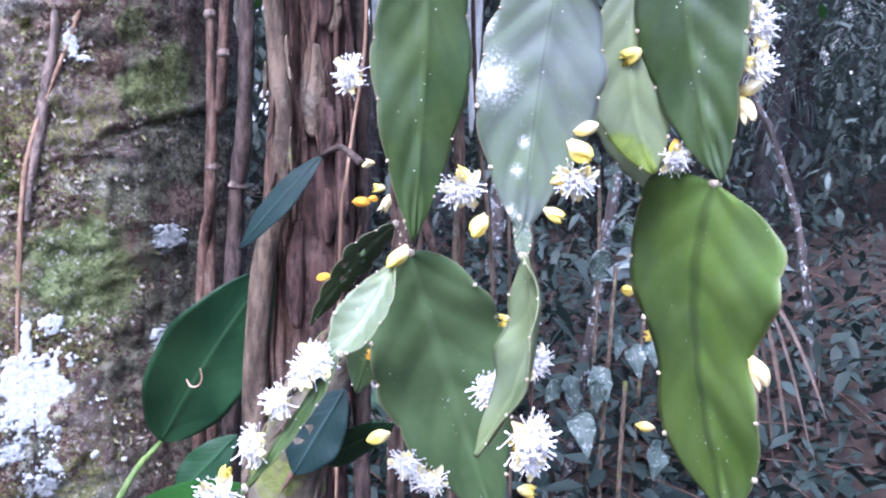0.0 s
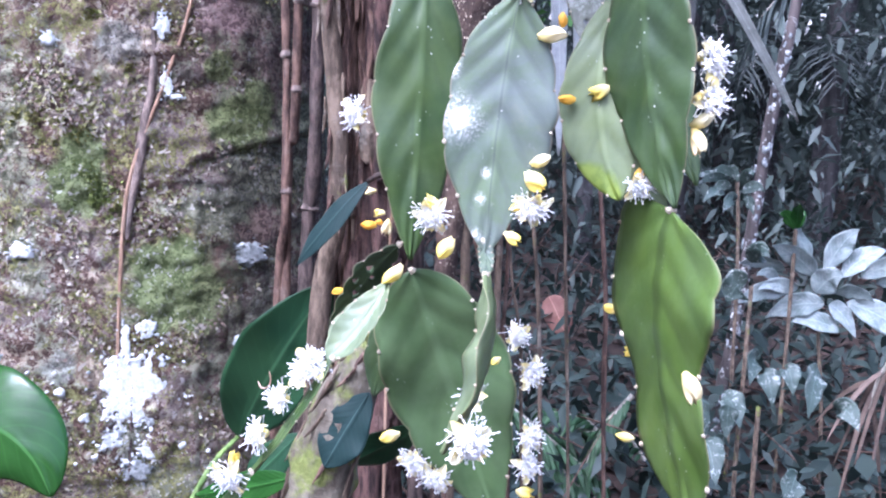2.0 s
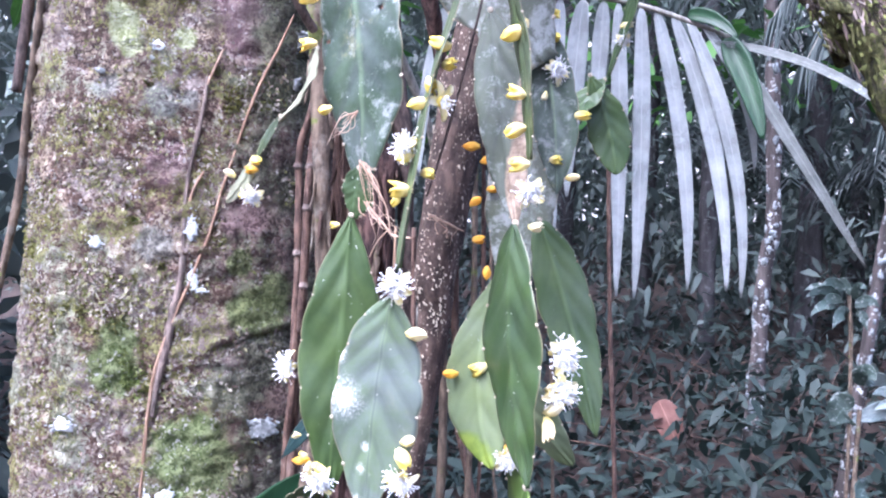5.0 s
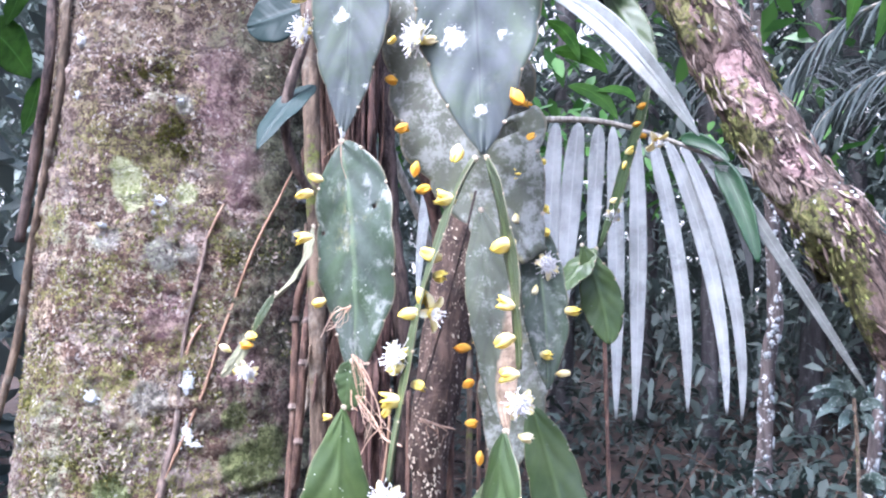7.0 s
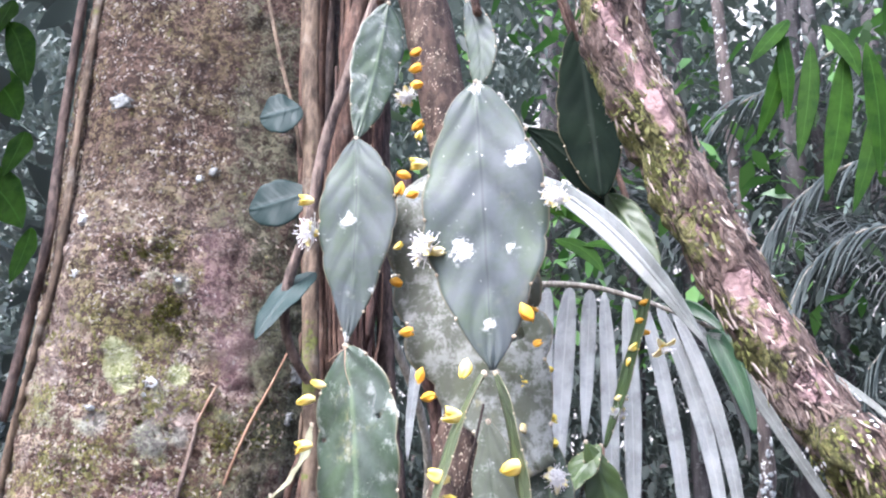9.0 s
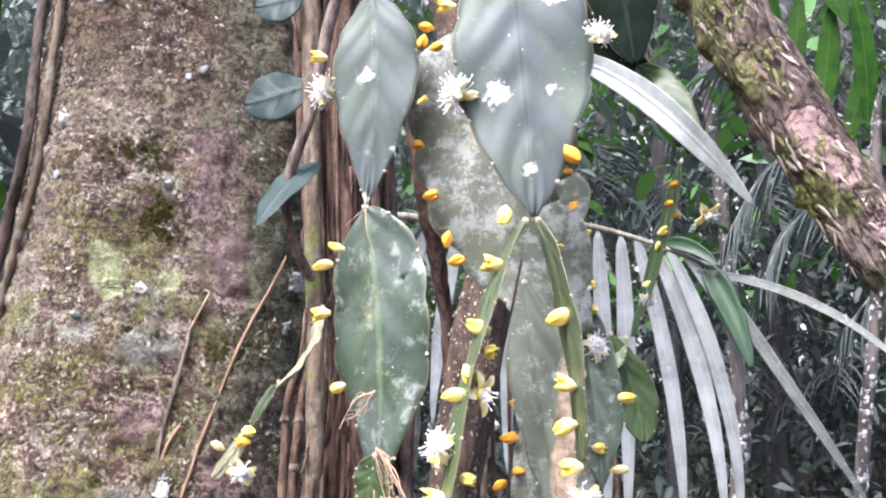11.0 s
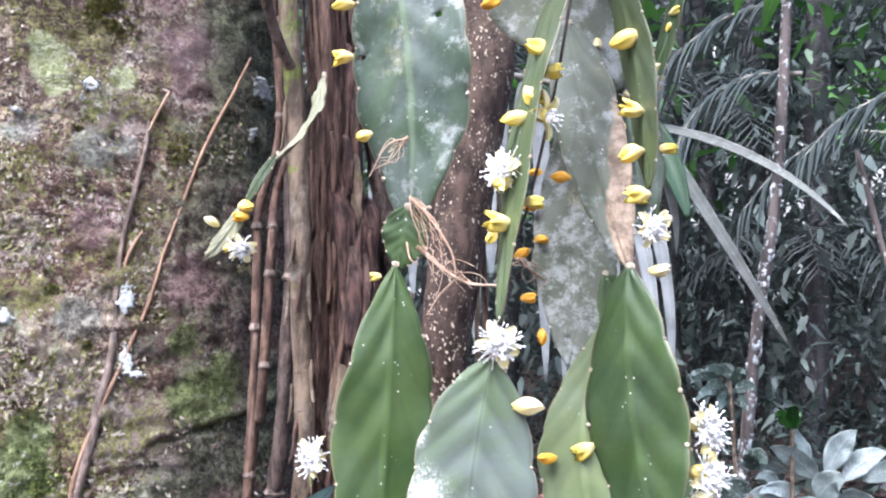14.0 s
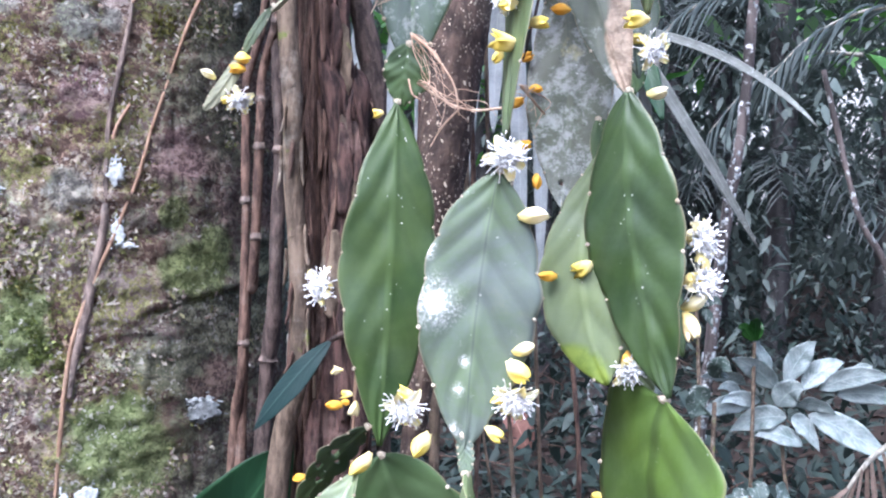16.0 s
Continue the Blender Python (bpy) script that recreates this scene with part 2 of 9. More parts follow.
def leaf_material(name, dark, light, gloss=0.3, spots=0.0, see=0.2, film=0.0, lengthwise=False, veins=0.1, spec=0.5):
    m, t, b = material(name, gloss, spec)
    n = Net(t)
    u, v = n.uv()
    side = n.math("ABSOLUTE", n.math("SUBTRACT", u, 0.5))
    body = n.mix(n.ramp(n.noise(22, 4), 0.3, 0.7), dark, light)
    body = n.mix(n.math("MULTIPLY", n.random(), 0.35), body, tuple(c * 0.6 for c in dark))
    vein = n.math("SINE", n.math("MULTIPLY", u, 120.0)) if lengthwise else n.math("SINE", n.math("MULTIPLY", n.math("SUBTRACT", v, n.math("MULTIPLY", side, 0.5)), 70.0))
    body = n.mix(n.math("MULTIPLY", n.ramp(vein, 0.75, 1.0), veins), body, tuple(min(1, c * 1.6) for c in light))
    body = n.mix(n.math("MULTIPLY", n.ramp(side, 0.006, 0.03, 1.0, 0.0), 0.5), body, tuple(min(1, c * 1.8 + 0.02) for c in light))
    if film:
        body = n.mix(n.math("MULTIPLY", n.ramp(n.noise(30, 5, 0.65), 0.35, 0.7, 0.3, 1.0), film), body, (0.5, 0.54, 0.54))
    if spots:
        s = n.ramp(n.noise(70, 7, 0.75, warp=0.6), 0.62 - 0.08 * spots, 0.68 - 0.08 * spots)
        body = n.mix(n.math("MULTIPLY", s, 0.65), body, (0.42, 0.46, 0.43))
    n.wire(body, b.inputs["Base Color"])
    n.bump(n.math("ADD", n.noise(90, 4), n.math("MULTIPLY", vein, veins)), b, 0.3, 0.001)
    if see:
        translucent(m, body, see)
    return m


LEAF_DARK = leaf_material("leaf_dark_teal", (0.014, 0.05, 0.022), (0.028, 0.078, 0.03), 0.36, see=0.08, spec=0.35)
LEAF_BLUE = leaf_material("leaf_blue_green", (0.013, 0.033, 0.031), (0.025, 0.05, 0.047), 0.5, see=0.08, spec=0.22)
LEAF_FRESH = leaf_material("leaf_fresh", (0.018, 0.072, 0.01), (0.038, 0.122, 0.02), 0.22)
LEAF_SUN = leaf_material("leaf_backlit", (0.02, 0.075, 0.006), (0.052, 0.145, 0.012), 0.6, see=0.5, spec=0.12)
LEAF_WHITE = leaf_material("leaf_silvery", (0.07, 0.12, 0.105), (0.25, 0.315, 0.295), 0.42, spots=0.7, film=0.5, see=0.05, veins=0.3, spec=0.35)
LEAF_SPOT = leaf_material("leaf_spotted", (0.045, 0.075, 0.06), (0.09, 0.125, 0.105), 0.5, spots=1.0, see=0.1)
LEAF_PALM = leaf_material("palm_leaf", (0.13, 0.148, 0.138), (0.31, 0.33, 0.31), 0.4, film=0.6, see=0.12, lengthwise=True, veins=0.5, spots=0.35)
LEAF_STRAP = leaf_material("strap_leaf_white", (0.08, 0.1, 0.08), (0.26, 0.29, 0.26), 0.38, film=0.75, see=0.1, lengthwise=True, veins=0.4)
LEAF_GREY = leaf_material("palm_leaf_grey", (0.1, 0.11, 0.095), (0.21, 0.225, 0.2), 0.55, spots=0.6, see=0.1, film=0.2, lengthwise=True, veins=0.3, spec=0.25)
# dark copy of the palm leaf: forest shade put into the colour
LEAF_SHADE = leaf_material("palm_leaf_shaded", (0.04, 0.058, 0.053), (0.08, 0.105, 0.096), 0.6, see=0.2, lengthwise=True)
LEAF_DEADRED = leaf_material("leaf_dry_red", (0.22, 0.1, 0.075), (0.32, 0.17, 0.13), 0.7, see=0.05)
LEAF_DRY = leaf_material("leaf_dry_brown", (0.034, 0.022, 0.017), (0.08, 0.053, 0.039), 0.75, see=0.05)


def foliage_material(name, dark, light, film=(0.2, 0.27, 0.25), gloss=0.55):
    m, t, b = material(name, gloss, 0.3)
    n = Net(t)
    r = n.island()
    body = n.mix(r, dark, light)
    body = n.mix(n.ramp(n.math("FRACT", n.math("MULTIPLY", r, 7.3)), 0.8, 1.0, 0.0, 0.4), body, film)
    body = n.mix(n.math("MULTIPLY", n.noise(3.0, 3), 0.3), body, tuple(c * 0.5 for c in dark))
    n.wire(body, b.inputs["Base Color"])
    translucent(m, body, 0.2)
    return m


# both lifted towards blue-grey, so that veiling haze sits in the leaf colours
FOL_DARK = foliage_material("foliage_dark", (0.078, 0.102, 0.092), (0.135, 0.164, 0.146))
FOL_MID = foliage_material("foliage_mid", (0.09, 0.124, 0.108), (0.147, 0.182, 0.155))
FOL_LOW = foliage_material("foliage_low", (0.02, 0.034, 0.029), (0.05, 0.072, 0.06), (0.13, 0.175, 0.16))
# deep shade and a little bluish haze are mixed into these frond colours
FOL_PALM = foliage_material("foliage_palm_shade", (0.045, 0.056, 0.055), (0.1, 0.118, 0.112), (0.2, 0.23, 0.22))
# lit copy of the forest leaves, daylight put into its bright green
FOL_SUN = foliage_material("foliage_sunlit_copy", (0.05, 0.15, 0.03), (0.12, 0.27, 0.06), (0.5, 0.55, 0.5))


def trunk_material():
    m, t, b = material("trunk_bark", 0.9, 0.2)
    n = Net(t)
    place = n.put("ShaderNodeTexCoord").outputs["Object"]
    # small torn scales of crust: cells with ragged edges, each with a tone of its own
    shake = n.put("ShaderNodeTexNoise")
    shake.inputs["Scale"].default_value, shake.inputs["Detail"].default_value = 230, 5
    n.wire(place, shake.inputs["Vector"])
    bent = n.put("ShaderNodeVectorMath", op="MULTIPLY_ADD")
    n.wire(shake.outputs["Color"], bent.inputs[0])
    bent.inputs[1].default_value = (0.009, 0.009, 0.009)
    n.wire(place, bent.inputs[2])

    def tones(scale):
        return n.cells(scale, vec=bent.outputs[0], out="Color")

    def grey(socket):
        s = n.put("ShaderNodeSeparateColor")
        n.wire(socket, s.inputs[0])
        return s.outputs[0]

    fine = n.noise(420, 5, 0.75)
    scale_tone = n.math("ADD", n.math("MULTIPLY", grey(tones(190)), 0.4), n.math("MULTIPLY", grey(tones(430)), 0.6))
    crustv = n.ramp(n.math("ADD", n.math("MULTIPLY", scale_tone, 0.6), n.math("MULTIPLY", fine, 0.4)), 0.3, 0.72)
    ragged = n.math("MULTIPLY", n.math("SUBTRACT", crustv, 0.5), 0.09)

    def patch(scale, lo, hi, detail=7, rough=0.68):
        return n.ramp(n.math("ADD", n.noise(scale, detail, rough, warp=0.4), ragged), lo, hi)

    # brown rind, mauve-grey and tan patches of old crust with torn edges
    body = n.mix(crustv, (0.094, 0.058, 0.045), (0.335, 0.23, 0.168))
    high = n.put("ShaderNodeSeparateXYZ")
    n.wire(place, high.inputs[0])
    # mask by height: pale crust fades and painted canopy shade sets in above
    below_shade = n.ramp(n.math("ADD", high.outputs[2], n.math("MULTIPLY", n.noise(9, 5), 0.25)), 1.88, 2.1, 1.0, 0.05)
    # higher up the bark is smoother, with a fine upright grain
    upright = n.noise(190, 5, 0.7, stretch=(1.4, 1.4, 0.25), warp=0.2)
    smooth = n.mix(n.ramp(n.math("ADD", n.math("MULTIPLY", upright, 0.75), n.math("MULTIPLY", crustv, 0.25)), 0.36, 0.64), (0.088, 0.06, 0.049), (0.28, 0.205, 0.17))
    risen = n.ramp(n.math("ADD", high.outputs[2], n.math("MULTIPLY", n.noise(14, 5), 0.16)), 1.76, 1.86)
    body = n.mix(n.math("MULTIPLY", risen, 0.85), body, smooth)
    # barer brown bark, darkened further to paint in the shade up there
    body = n.mix(n.ramp(below_shade, 0.0, 1.0, 0.9, 0.0), body, n.mix(n.ramp(n.math("ADD", n.math("MULTIPLY", upright, 0.6), n.math("MULTIPLY", crustv, 0.4)), 0.36, 0.64), (0.05, 0.034, 0.027), (0.155, 0.105, 0.081)))
    body = n.mix(n.math("MULTIPLY", n.math("MULTIPLY", patch(17, 0.47, 0.55), 0.85), below_shade), body, n.mix(crustv, (0.22, 0.175, 0.155), (0.47, 0.405, 0.36)))
    body = n.mix(n.math("MULTIPLY", n.math("MULTIPLY", patch(27, 0.52, 0.58), 0.8), below_shade), body, n.mix(crustv, (0.25, 0.19, 0.13), (0.6, 0.505, 0.375)))
    # thin grey-green lichen film and leafy olive moss
    body = n.mix(n.math("MULTIPLY", n.math("MULTIPLY", patch(11, 0.53, 0.6), 0.6), n.ramp(below_shade, 0.1, 0.9, 0.25, 1.0)), body, n.mix(crustv, (0.16, 0.2, 0.11), (0.42, 0.47, 0.33)))
    moss = n.math("MULTIPLY", patch(25, 0.495, 0.55, 8, 0.75), n.ramp(crustv, 0.15, 0.4))
    body = n.mix(n.math("MULTIPLY", n.math("MULTIPLY", moss, 0.88), n.ramp(below_shade, 0.1, 0.9, 0.3, 1.0)), body, n.mix(n.ramp(fine, 0.35, 0.65), (0.07, 0.075, 0.012), (0.33, 0.32, 0.11)))
    for spot, radius in GREEN_SPOTS:
        body = n.mix(n.math("MULTIPLY", n.near(spot, radius, 0.5), 0.92), body, n.mix(crustv, (0.1, 0.13, 0.043), (0.29, 0.345, 0.155)))
    for spot, radius in YELLOW_SPOTS:
        body = n.mix(n.math("MULTIPLY", n.near(spot, radius, 0.5), 0.85), body, n.mix(crustv, (0.26, 0.3, 0.12), (0.6, 0.64, 0.4)))
    for spot, radius in PALE_SPOTS:
        body = n.mix(n.math("MULTIPLY", n.near(spot, radius, 0.5), 0.5), body, n.mix(crustv, (0.22, 0.245, 0.22), (0.46, 0.5, 0.46)))
    for spot, radius in PURPLE_SPOTS:
        body = n.mix(n.math("MULTIPLY", n.near(spot, radius, 0.6), 0.65), body, n.mix(crustv, (0.14, 0.085, 0.095), (0.36, 0.25, 0.255)))
    # the crusted side gives way to barer, darker, finely wrinkled bark
    side = n.put("ShaderNodeVectorMath", op="DOT_PRODUCT")
    n.wire(place, side.inputs[0])
    side.inputs[1].default_value = (0.867, 0.498, 0.0)
    bare = n.ramp(n.math("ADD", n.math("ADD", side.outputs["Value"], n.math("MULTIPLY", ragged, 0.25)), n.math("MULTIPLY", n.math("SUBTRACT", n.noise(16, 6, 0.68), 0.5), 0.16)), 0.068, 0.11)
    wrinkle = n.noise(150, 6, 0.7, stretch=(0.5, 0.5, 1.7), warp=0.3)
    grain = n.noise(170, 5, 0.7, stretch=(1.5, 1.5, 0.4), warp=0.3)
    rough_rind = n.math("ADD", n.math("ADD", n.math("MULTIPLY", wrinkle, 0.4), n.math("MULTIPLY", grain, 0.35)), n.math("MULTIPLY", crustv, 0.25))
    tone = n.ramp(rough_rind, 0.34, 0.64)
    rind = n.mix(tone, (0.08, 0.053, 0.045), (0.285, 0.2, 0.17))
    green_film = n.mix(tone, (0.055, 0.066, 0.043), (0.185, 0.208, 0.135))
    rind = n.mix(n.math("MULTIPLY", patch(14, 0.44, 0.54), 0.8), rind, green_film)
    for spot, radius in FILM_SPOTS:
        rind = n.mix(n.math("MULTIPLY", n.near(spot, radius, 0.8), 0.75), rind, green_film)
    for spot, radius in GREEN_SPOTS:
        rind = n.mix(n.math("MULTIPLY", n.near(spot, radius, 0.45), 0.85), rind, n.mix(tone, (0.09, 0.11, 0.035), (0.275, 0.315, 0.13)))
    for spot, radius in PURPLE_SPOTS:
        rind = n.mix(n.math("MULTIPLY", n.near(spot, radius, 0.6), 0.6), rind, n.mix(tone, (0.1, 0.06, 0.062), (0.34, 0.235, 0.23)))
    # a fine net of cracks, mostly upright
    net = n.ramp(n.cells(360, "DISTANCE_TO_EDGE", vec=bent.outputs[0], stretch=(1.0, 1.0, 0.45)), 0.02, 0.1, 1.0, 0.0)
    net = n.math("MULTIPLY", net, n.ramp(n.noise(24, 4), 0.38, 0.56))
    rind = n.mix(n.math("MULTIPLY", net, 0.6), rind, (0.03, 0.024, 0.02))
    body = n.mix(n.math("MULTIPLY", bare, 0.9), body, rind)
    # dark cracks that run across, and pale torn crumbs
    crack = n.math("ABSOLUTE", n.math("SUBTRACT", n.noise(13, 6, 0.6, stretch=(0.5, 0.5, 2.2)), 0.5))
    crack = n.math("MULTIPLY", n.ramp(crack, 0.002, 0.012, 1.0, 0.0), n.ramp(n.noise(7, 2), 0.5, 0.6))
    body = n.mix(n.math("MULTIPLY", crack, 0.7), body, (0.04, 0.03, 0.027))
    crumbs = n.math("MULTIPLY", n.ramp(grey(tones(520)), 0.9, 0.93), n.ramp(n.noise(20, 5, 0.75), 0.42, 0.6))
    body = n.mix(n.math("MULTIPLY", n.math("MULTIPLY", crumbs, 0.7), n.ramp(bare, 0.0, 1.0, 1.0, 0.35)), body, (0.7, 0.68, 0.63))
    n.wire(body, b.inputs["Base Color"])
    h = n.math("ADD", n.math("MULTIPLY", n.math("ADD", crustv, n.math("MULTIPLY", n.math("SUBTRACT", n.math("ADD", wrinkle, grain), n.math("MULTIPLY", net, 1.2)), bare)), 1.0), n.math("ADD", n.math("MULTIPLY", fine, 1.0), n.math("MULTIPLY", crack, -0.8)))
    n.bump(h, b, 0.9, 0.003)
    return m


def limb_material(along):
    """Bark that runs in torn strips along the limb, with bare pink wood, moss and lichen."""
    m, t, b = material("limb_bark", 0.88, 0.25)
    n = Net(t)
    x = along.orthogonal().normalized()
    y = along.cross(x)
    axes = n.put("ShaderNodeCombineXYZ")
    for i, (axis, k) in enumerate(((x, 1.0), (y, 1.0), (along, 0.24))):
        d = n.put("ShaderNodeVectorMath", op="DOT_PRODUCT")
        n.wire(n.put("ShaderNodeTexCoord").outputs["Object"], d.inputs[0])
        d.inputs[1].default_value = axis * k
        n.wire(d.outputs["Value"], axes.inputs[i])
    strip = n.noise(260, 7, 0.74, vec=axes.outputs[0], warp=0.5)
    fine = n.noise(400, 4, 0.65)
    body = n.mix(n.ramp(strip, 0.36, 0.64), (0.075, 0.055, 0.046), (0.31, 0.23, 0.195))
    body = n.mix(n.math("MULTIPLY", n.ramp(n.noise(30, 7, 0.7, vec=axes.outputs[0]), 0.52, 0.6), 0.7), body, n.mix(n.ramp(strip, 0.4, 0.6), (0.21, 0.16, 0.14), (0.46, 0.39, 0.345)))
    rose = n.ramp(n.noise(14, 6, 0.6, vec=axes.outputs[0]), 0.62, 0.66)
    for place, radius in BARE_SPOTS:
        rose = n.math("MAXIMUM", rose, n.near(place, radius, 0.35))
    body = n.mix(n.math("MULTIPLY", rose, 0.85), body, n.mix(strip, (0.27, 0.165, 0.16), (0.46, 0.33, 0.32)))
    under = n.put("ShaderNodeVectorMath", op="DOT_PRODUCT")
    n.wire(n.put("ShaderNodeNewGeometry").outputs["Normal"], under.inputs[0])
    under.inputs[1].default_value = (-0.85, -0.2, -0.48)
    green = n.math("ADD", n.noise(24, 8, 0.74), n.math("MULTIPLY", under.outputs["Value"], 0.1))
    body = n.mix(n.math("MULTIPLY", n.ramp(green, 0.56, 0.61), 0.85), body, n.mix(n.ramp(fine, 0.35, 0.65), (0.06, 0.075, 0.014), (0.25, 0.26, 0.08)))
    body = n.mix(n.math("MULTIPLY", n.ramp(n.noise(48, 7, 0.72), 0.63, 0.66), 0.85), body, n.mix(fine, (0.42, 0.44, 0.4), (0.7, 0.71, 0.67)))
    crack = n.math("ABSOLUTE", n.math("SUBTRACT", n.noise(55, 5, 0.6, vec=axes.outputs[0], warp=0.5), 0.5))
    body = n.mix(n.ramp(crack, 0.004, 0.02, 0.75, 0.0), body, (0.025, 0.018, 0.016))
    n.wire(body, b.inputs["Base Color"])
    n.bump(n.math("ADD", n.math("MULTIPLY", strip, n.ramp(rose, 0.0, 1.0, 2.0, 0.4)), n.math("ADD", n.math("MULTIPLY", fine, 0.6), n.ramp(crack, 0.0, 0.03, 0.0, 0.8))), b, 1.0, 0.005)
    return m


def stem_material(name, dark, light, pale=(0.5, 0.48, 0.42), stretch=(1, 1, 0.12), scale=140, blotch=0.3, spots=0.0, moss=0.0, rough=0.8):
    m, t, b = material(name, rough, 0.3)
    n = Net(t)
    grain = n.noise(scale, 6, 0.62, stretch=stretch)
    body = n.mix(n.ramp(grain, 0.34, 0.68), dark, light)
    body = n.mix(n.math("MULTIPLY", n.ramp(n.noise(30, 5, 0.65), 0.55, 0.7), blotch), body, pale)
    if spots:
        s = n.ramp(n.math("ADD", n.cells(560, stretch=(1, 1, 0.6)), n.math("MULTIPLY", n.noise(500, 3), 0.25)), 0.31, 0.46, 1.0, 0.0)
        s = n.math("MULTIPLY", s, n.ramp(n.noise(60, 6, 0.75), 0.56 - 0.1 * spots, 0.6))
        body = n.mix(s, body, (0.5, 0.43, 0.33))
    if moss:
        g = n.ramp(n.noise(26, 6, 0.7), 0.6 - 0.14 * moss, 0.68 - 0.1 * moss)
        body = n.mix(n.math("MULTIPLY", g, 0.85), body, n.mix(n.noise(300, 3), (0.07, 0.1, 0.012), (0.22, 0.25, 0.06)))
    n.wire(body, b.inputs["Base Color"])
    n.bump(n.math("ADD", grain, n.math("MULTIPLY", n.noise(scale * 3, 3), 0.4)), b, 1.0, 0.003)
    return m


STEM_TAN = stem_material("stem_tan", (0.06, 0.044, 0.031), (0.215, 0.162, 0.113), moss=0.12, pale=(0.4, 0.37, 0.31), blotch=0.5, stretch=(1, 1, 0.3))
STEM_FAR = stem_material("forest_stem_dark", (0.03, 0.028, 0.03), (0.085, 0.08, 0.08), pale=(0.3, 0.32, 0.31), scale=20, blotch=0.4)
STEM_RED = stem_material("bark_red_brown", (0.02, 0.012, 0.011), (0.135, 0.078, 0.064), scale=230, blotch=0.4, pale=(0.25, 0.175, 0.145), stretch=(1, 1, 0.22))
STEM_BROWN = stem_material("root_brown", (0.05, 0.03, 0.024), (0.2, 0.125, 0.09), blotch=0.4, pale=(0.32, 0.25, 0.2), stretch=(1, 1, 0.28), scale=190)
STEM_DARK = stem_material("vine_dark", (0.03, 0.022, 0.02), (0.13, 0.095, 0.08), blotch=0.3, pale=(0.24, 0.2, 0.17), stretch=(1, 1, 0.3), scale=190)
STEM_LENT = stem_material("stem_lenticelled", (0.03, 0.02, 0.016), (0.112, 0.076, 0.058), spots=1.0, blotch=0.3, pale=(0.24, 0.2, 0.14), stretch=(1, 1, 0.4))
STEM_PALE = stem_material("stem_lichen_grey", (0.075, 0.062, 0.045), (0.2, 0.178, 0.13), blotch=0.4, moss=0.8, stretch=(1, 1, 0.5), scale=90)
CREEPER = stem_material("creeper_grey_brown", (0.075, 0.058, 0.05), (0.27, 0.21, 0.175), blotch=0.5, pale=(0.4, 0.36, 0.31), stretch=(1, 1, 0.3), scale=190)
STEM_STRAW = stem_material("straw_stem", (0.22, 0.135, 0.085), (0.4, 0.27, 0.18), blotch=0.1)
STEM_ROOT = stem_material("aerial_root", (0.32, 0.2, 0.13), (0.6, 0.46, 0.34), blotch=0.3)
STEM_SAP = stem_material("sapling_bark", (0.04, 0.034, 0.032), (0.14, 0.115, 0.105), pale=(0.8, 0.82, 0.79), scale=24, blotch=1.0)
RACHIS = stem_material("rachis_whitish", (0.2, 0.19, 0.15), (0.42, 0.4, 0.34), blotch=0.3, rough=0.6)
DRY_FROND = leaf_material("palm_leaf_dead", (0.085, 0.06, 0.045), (0.18, 0.13, 0.1), 0.8, see=0.05, lengthwise=True)
FERN = leaf_material("fern_green", (0.03, 0.08, 0.03), (0.06, 0.14, 0.055), 0.5, see=0.2)
PETIOLE = stem_material("petiole_green", (0.1, 0.17, 0.04), (0.2, 0.3, 0.08), blotch=0.1, rough=0.45)


def plain(name, colour, colour2, rough=0.5, scale=120, see=0.0, bumpy=0.4):
    m, t, b = material(name, rough, 0.4)
    n = Net(t)
    body = n.mix(n.ramp(n.noise(scale, 4), 0.3, 0.7), colour, colour2)
    n.wire(body, b.inputs["Base Color"])
    n.bump(n.noise(scale * 2, 4), b, bumpy, 0.0008)
    if see:
        translucent(m, body, see)
    return m


def bud_material(name, tip, base):
    m, t, b = material(name, 0.55, 0.4)
    n = Net(t)
    u, v = n.uv()
    body = n.mix(n.ramp(v, 0.1, 0.8), base, tip)
    body = n.mix(n.math("MULTIPLY", n.random(), 0.25), body, (0.92, 0.62, 0.05))
    body = n.mix(n.ramp(n.noise(400, 3), 0.5, 0.75, 0.0, 0.15), body, (0.6, 0.38, 0.05))
    n.wire(body, b.inputs["Base Color"])
    n.bump(n.noise(350, 4), b, 0.35, 0.0006)
    translucent(m, body, 0.15)
    return m


BUD_YELLOW = bud_material("bud_yellow", (0.96, 0.79, 0.15), (0.95, 0.85, 0.42))
BUD_ORANGE = bud_material("bud_orange", (0.86, 0.43, 0.03), (0.8, 0.46, 0.06))
BUD_CREAM = bud_material("bud_cream", (0.94, 0.88, 0.58), (0.9, 0.8, 0.34))
PETAL = plain("petal_cream", (0.9, 0.8, 0.32), (0.94, 0.9, 0.66), 0.55, 220, 0.15)
STAMEN = plain("stamen_white", (0.95, 0.95, 0.93), (0.97, 0.97, 0.96), 0.8, 300, 0.1, 0.0)
AREOLE = plain("areole_tan", (0.32, 0.25, 0.16), (0.6, 0.54, 0.42), 0.9, 400)
LENTICEL = plain("lenticel_cork", (0.42, 0.36, 0.26), (0.62, 0.55, 0.43), 0.9, 500)
LICHEN_WHITE = plain("lichen_white", (0.42, 0.45, 0.44), (0.69, 0.71, 0.7), 0.95, 420, 0, 0.9)
LICHEN_PALE = plain("lichen_pale", (0.34, 0.37, 0.365), (0.6, 0.635, 0.63), 0.95, 420, 0, 0.9)
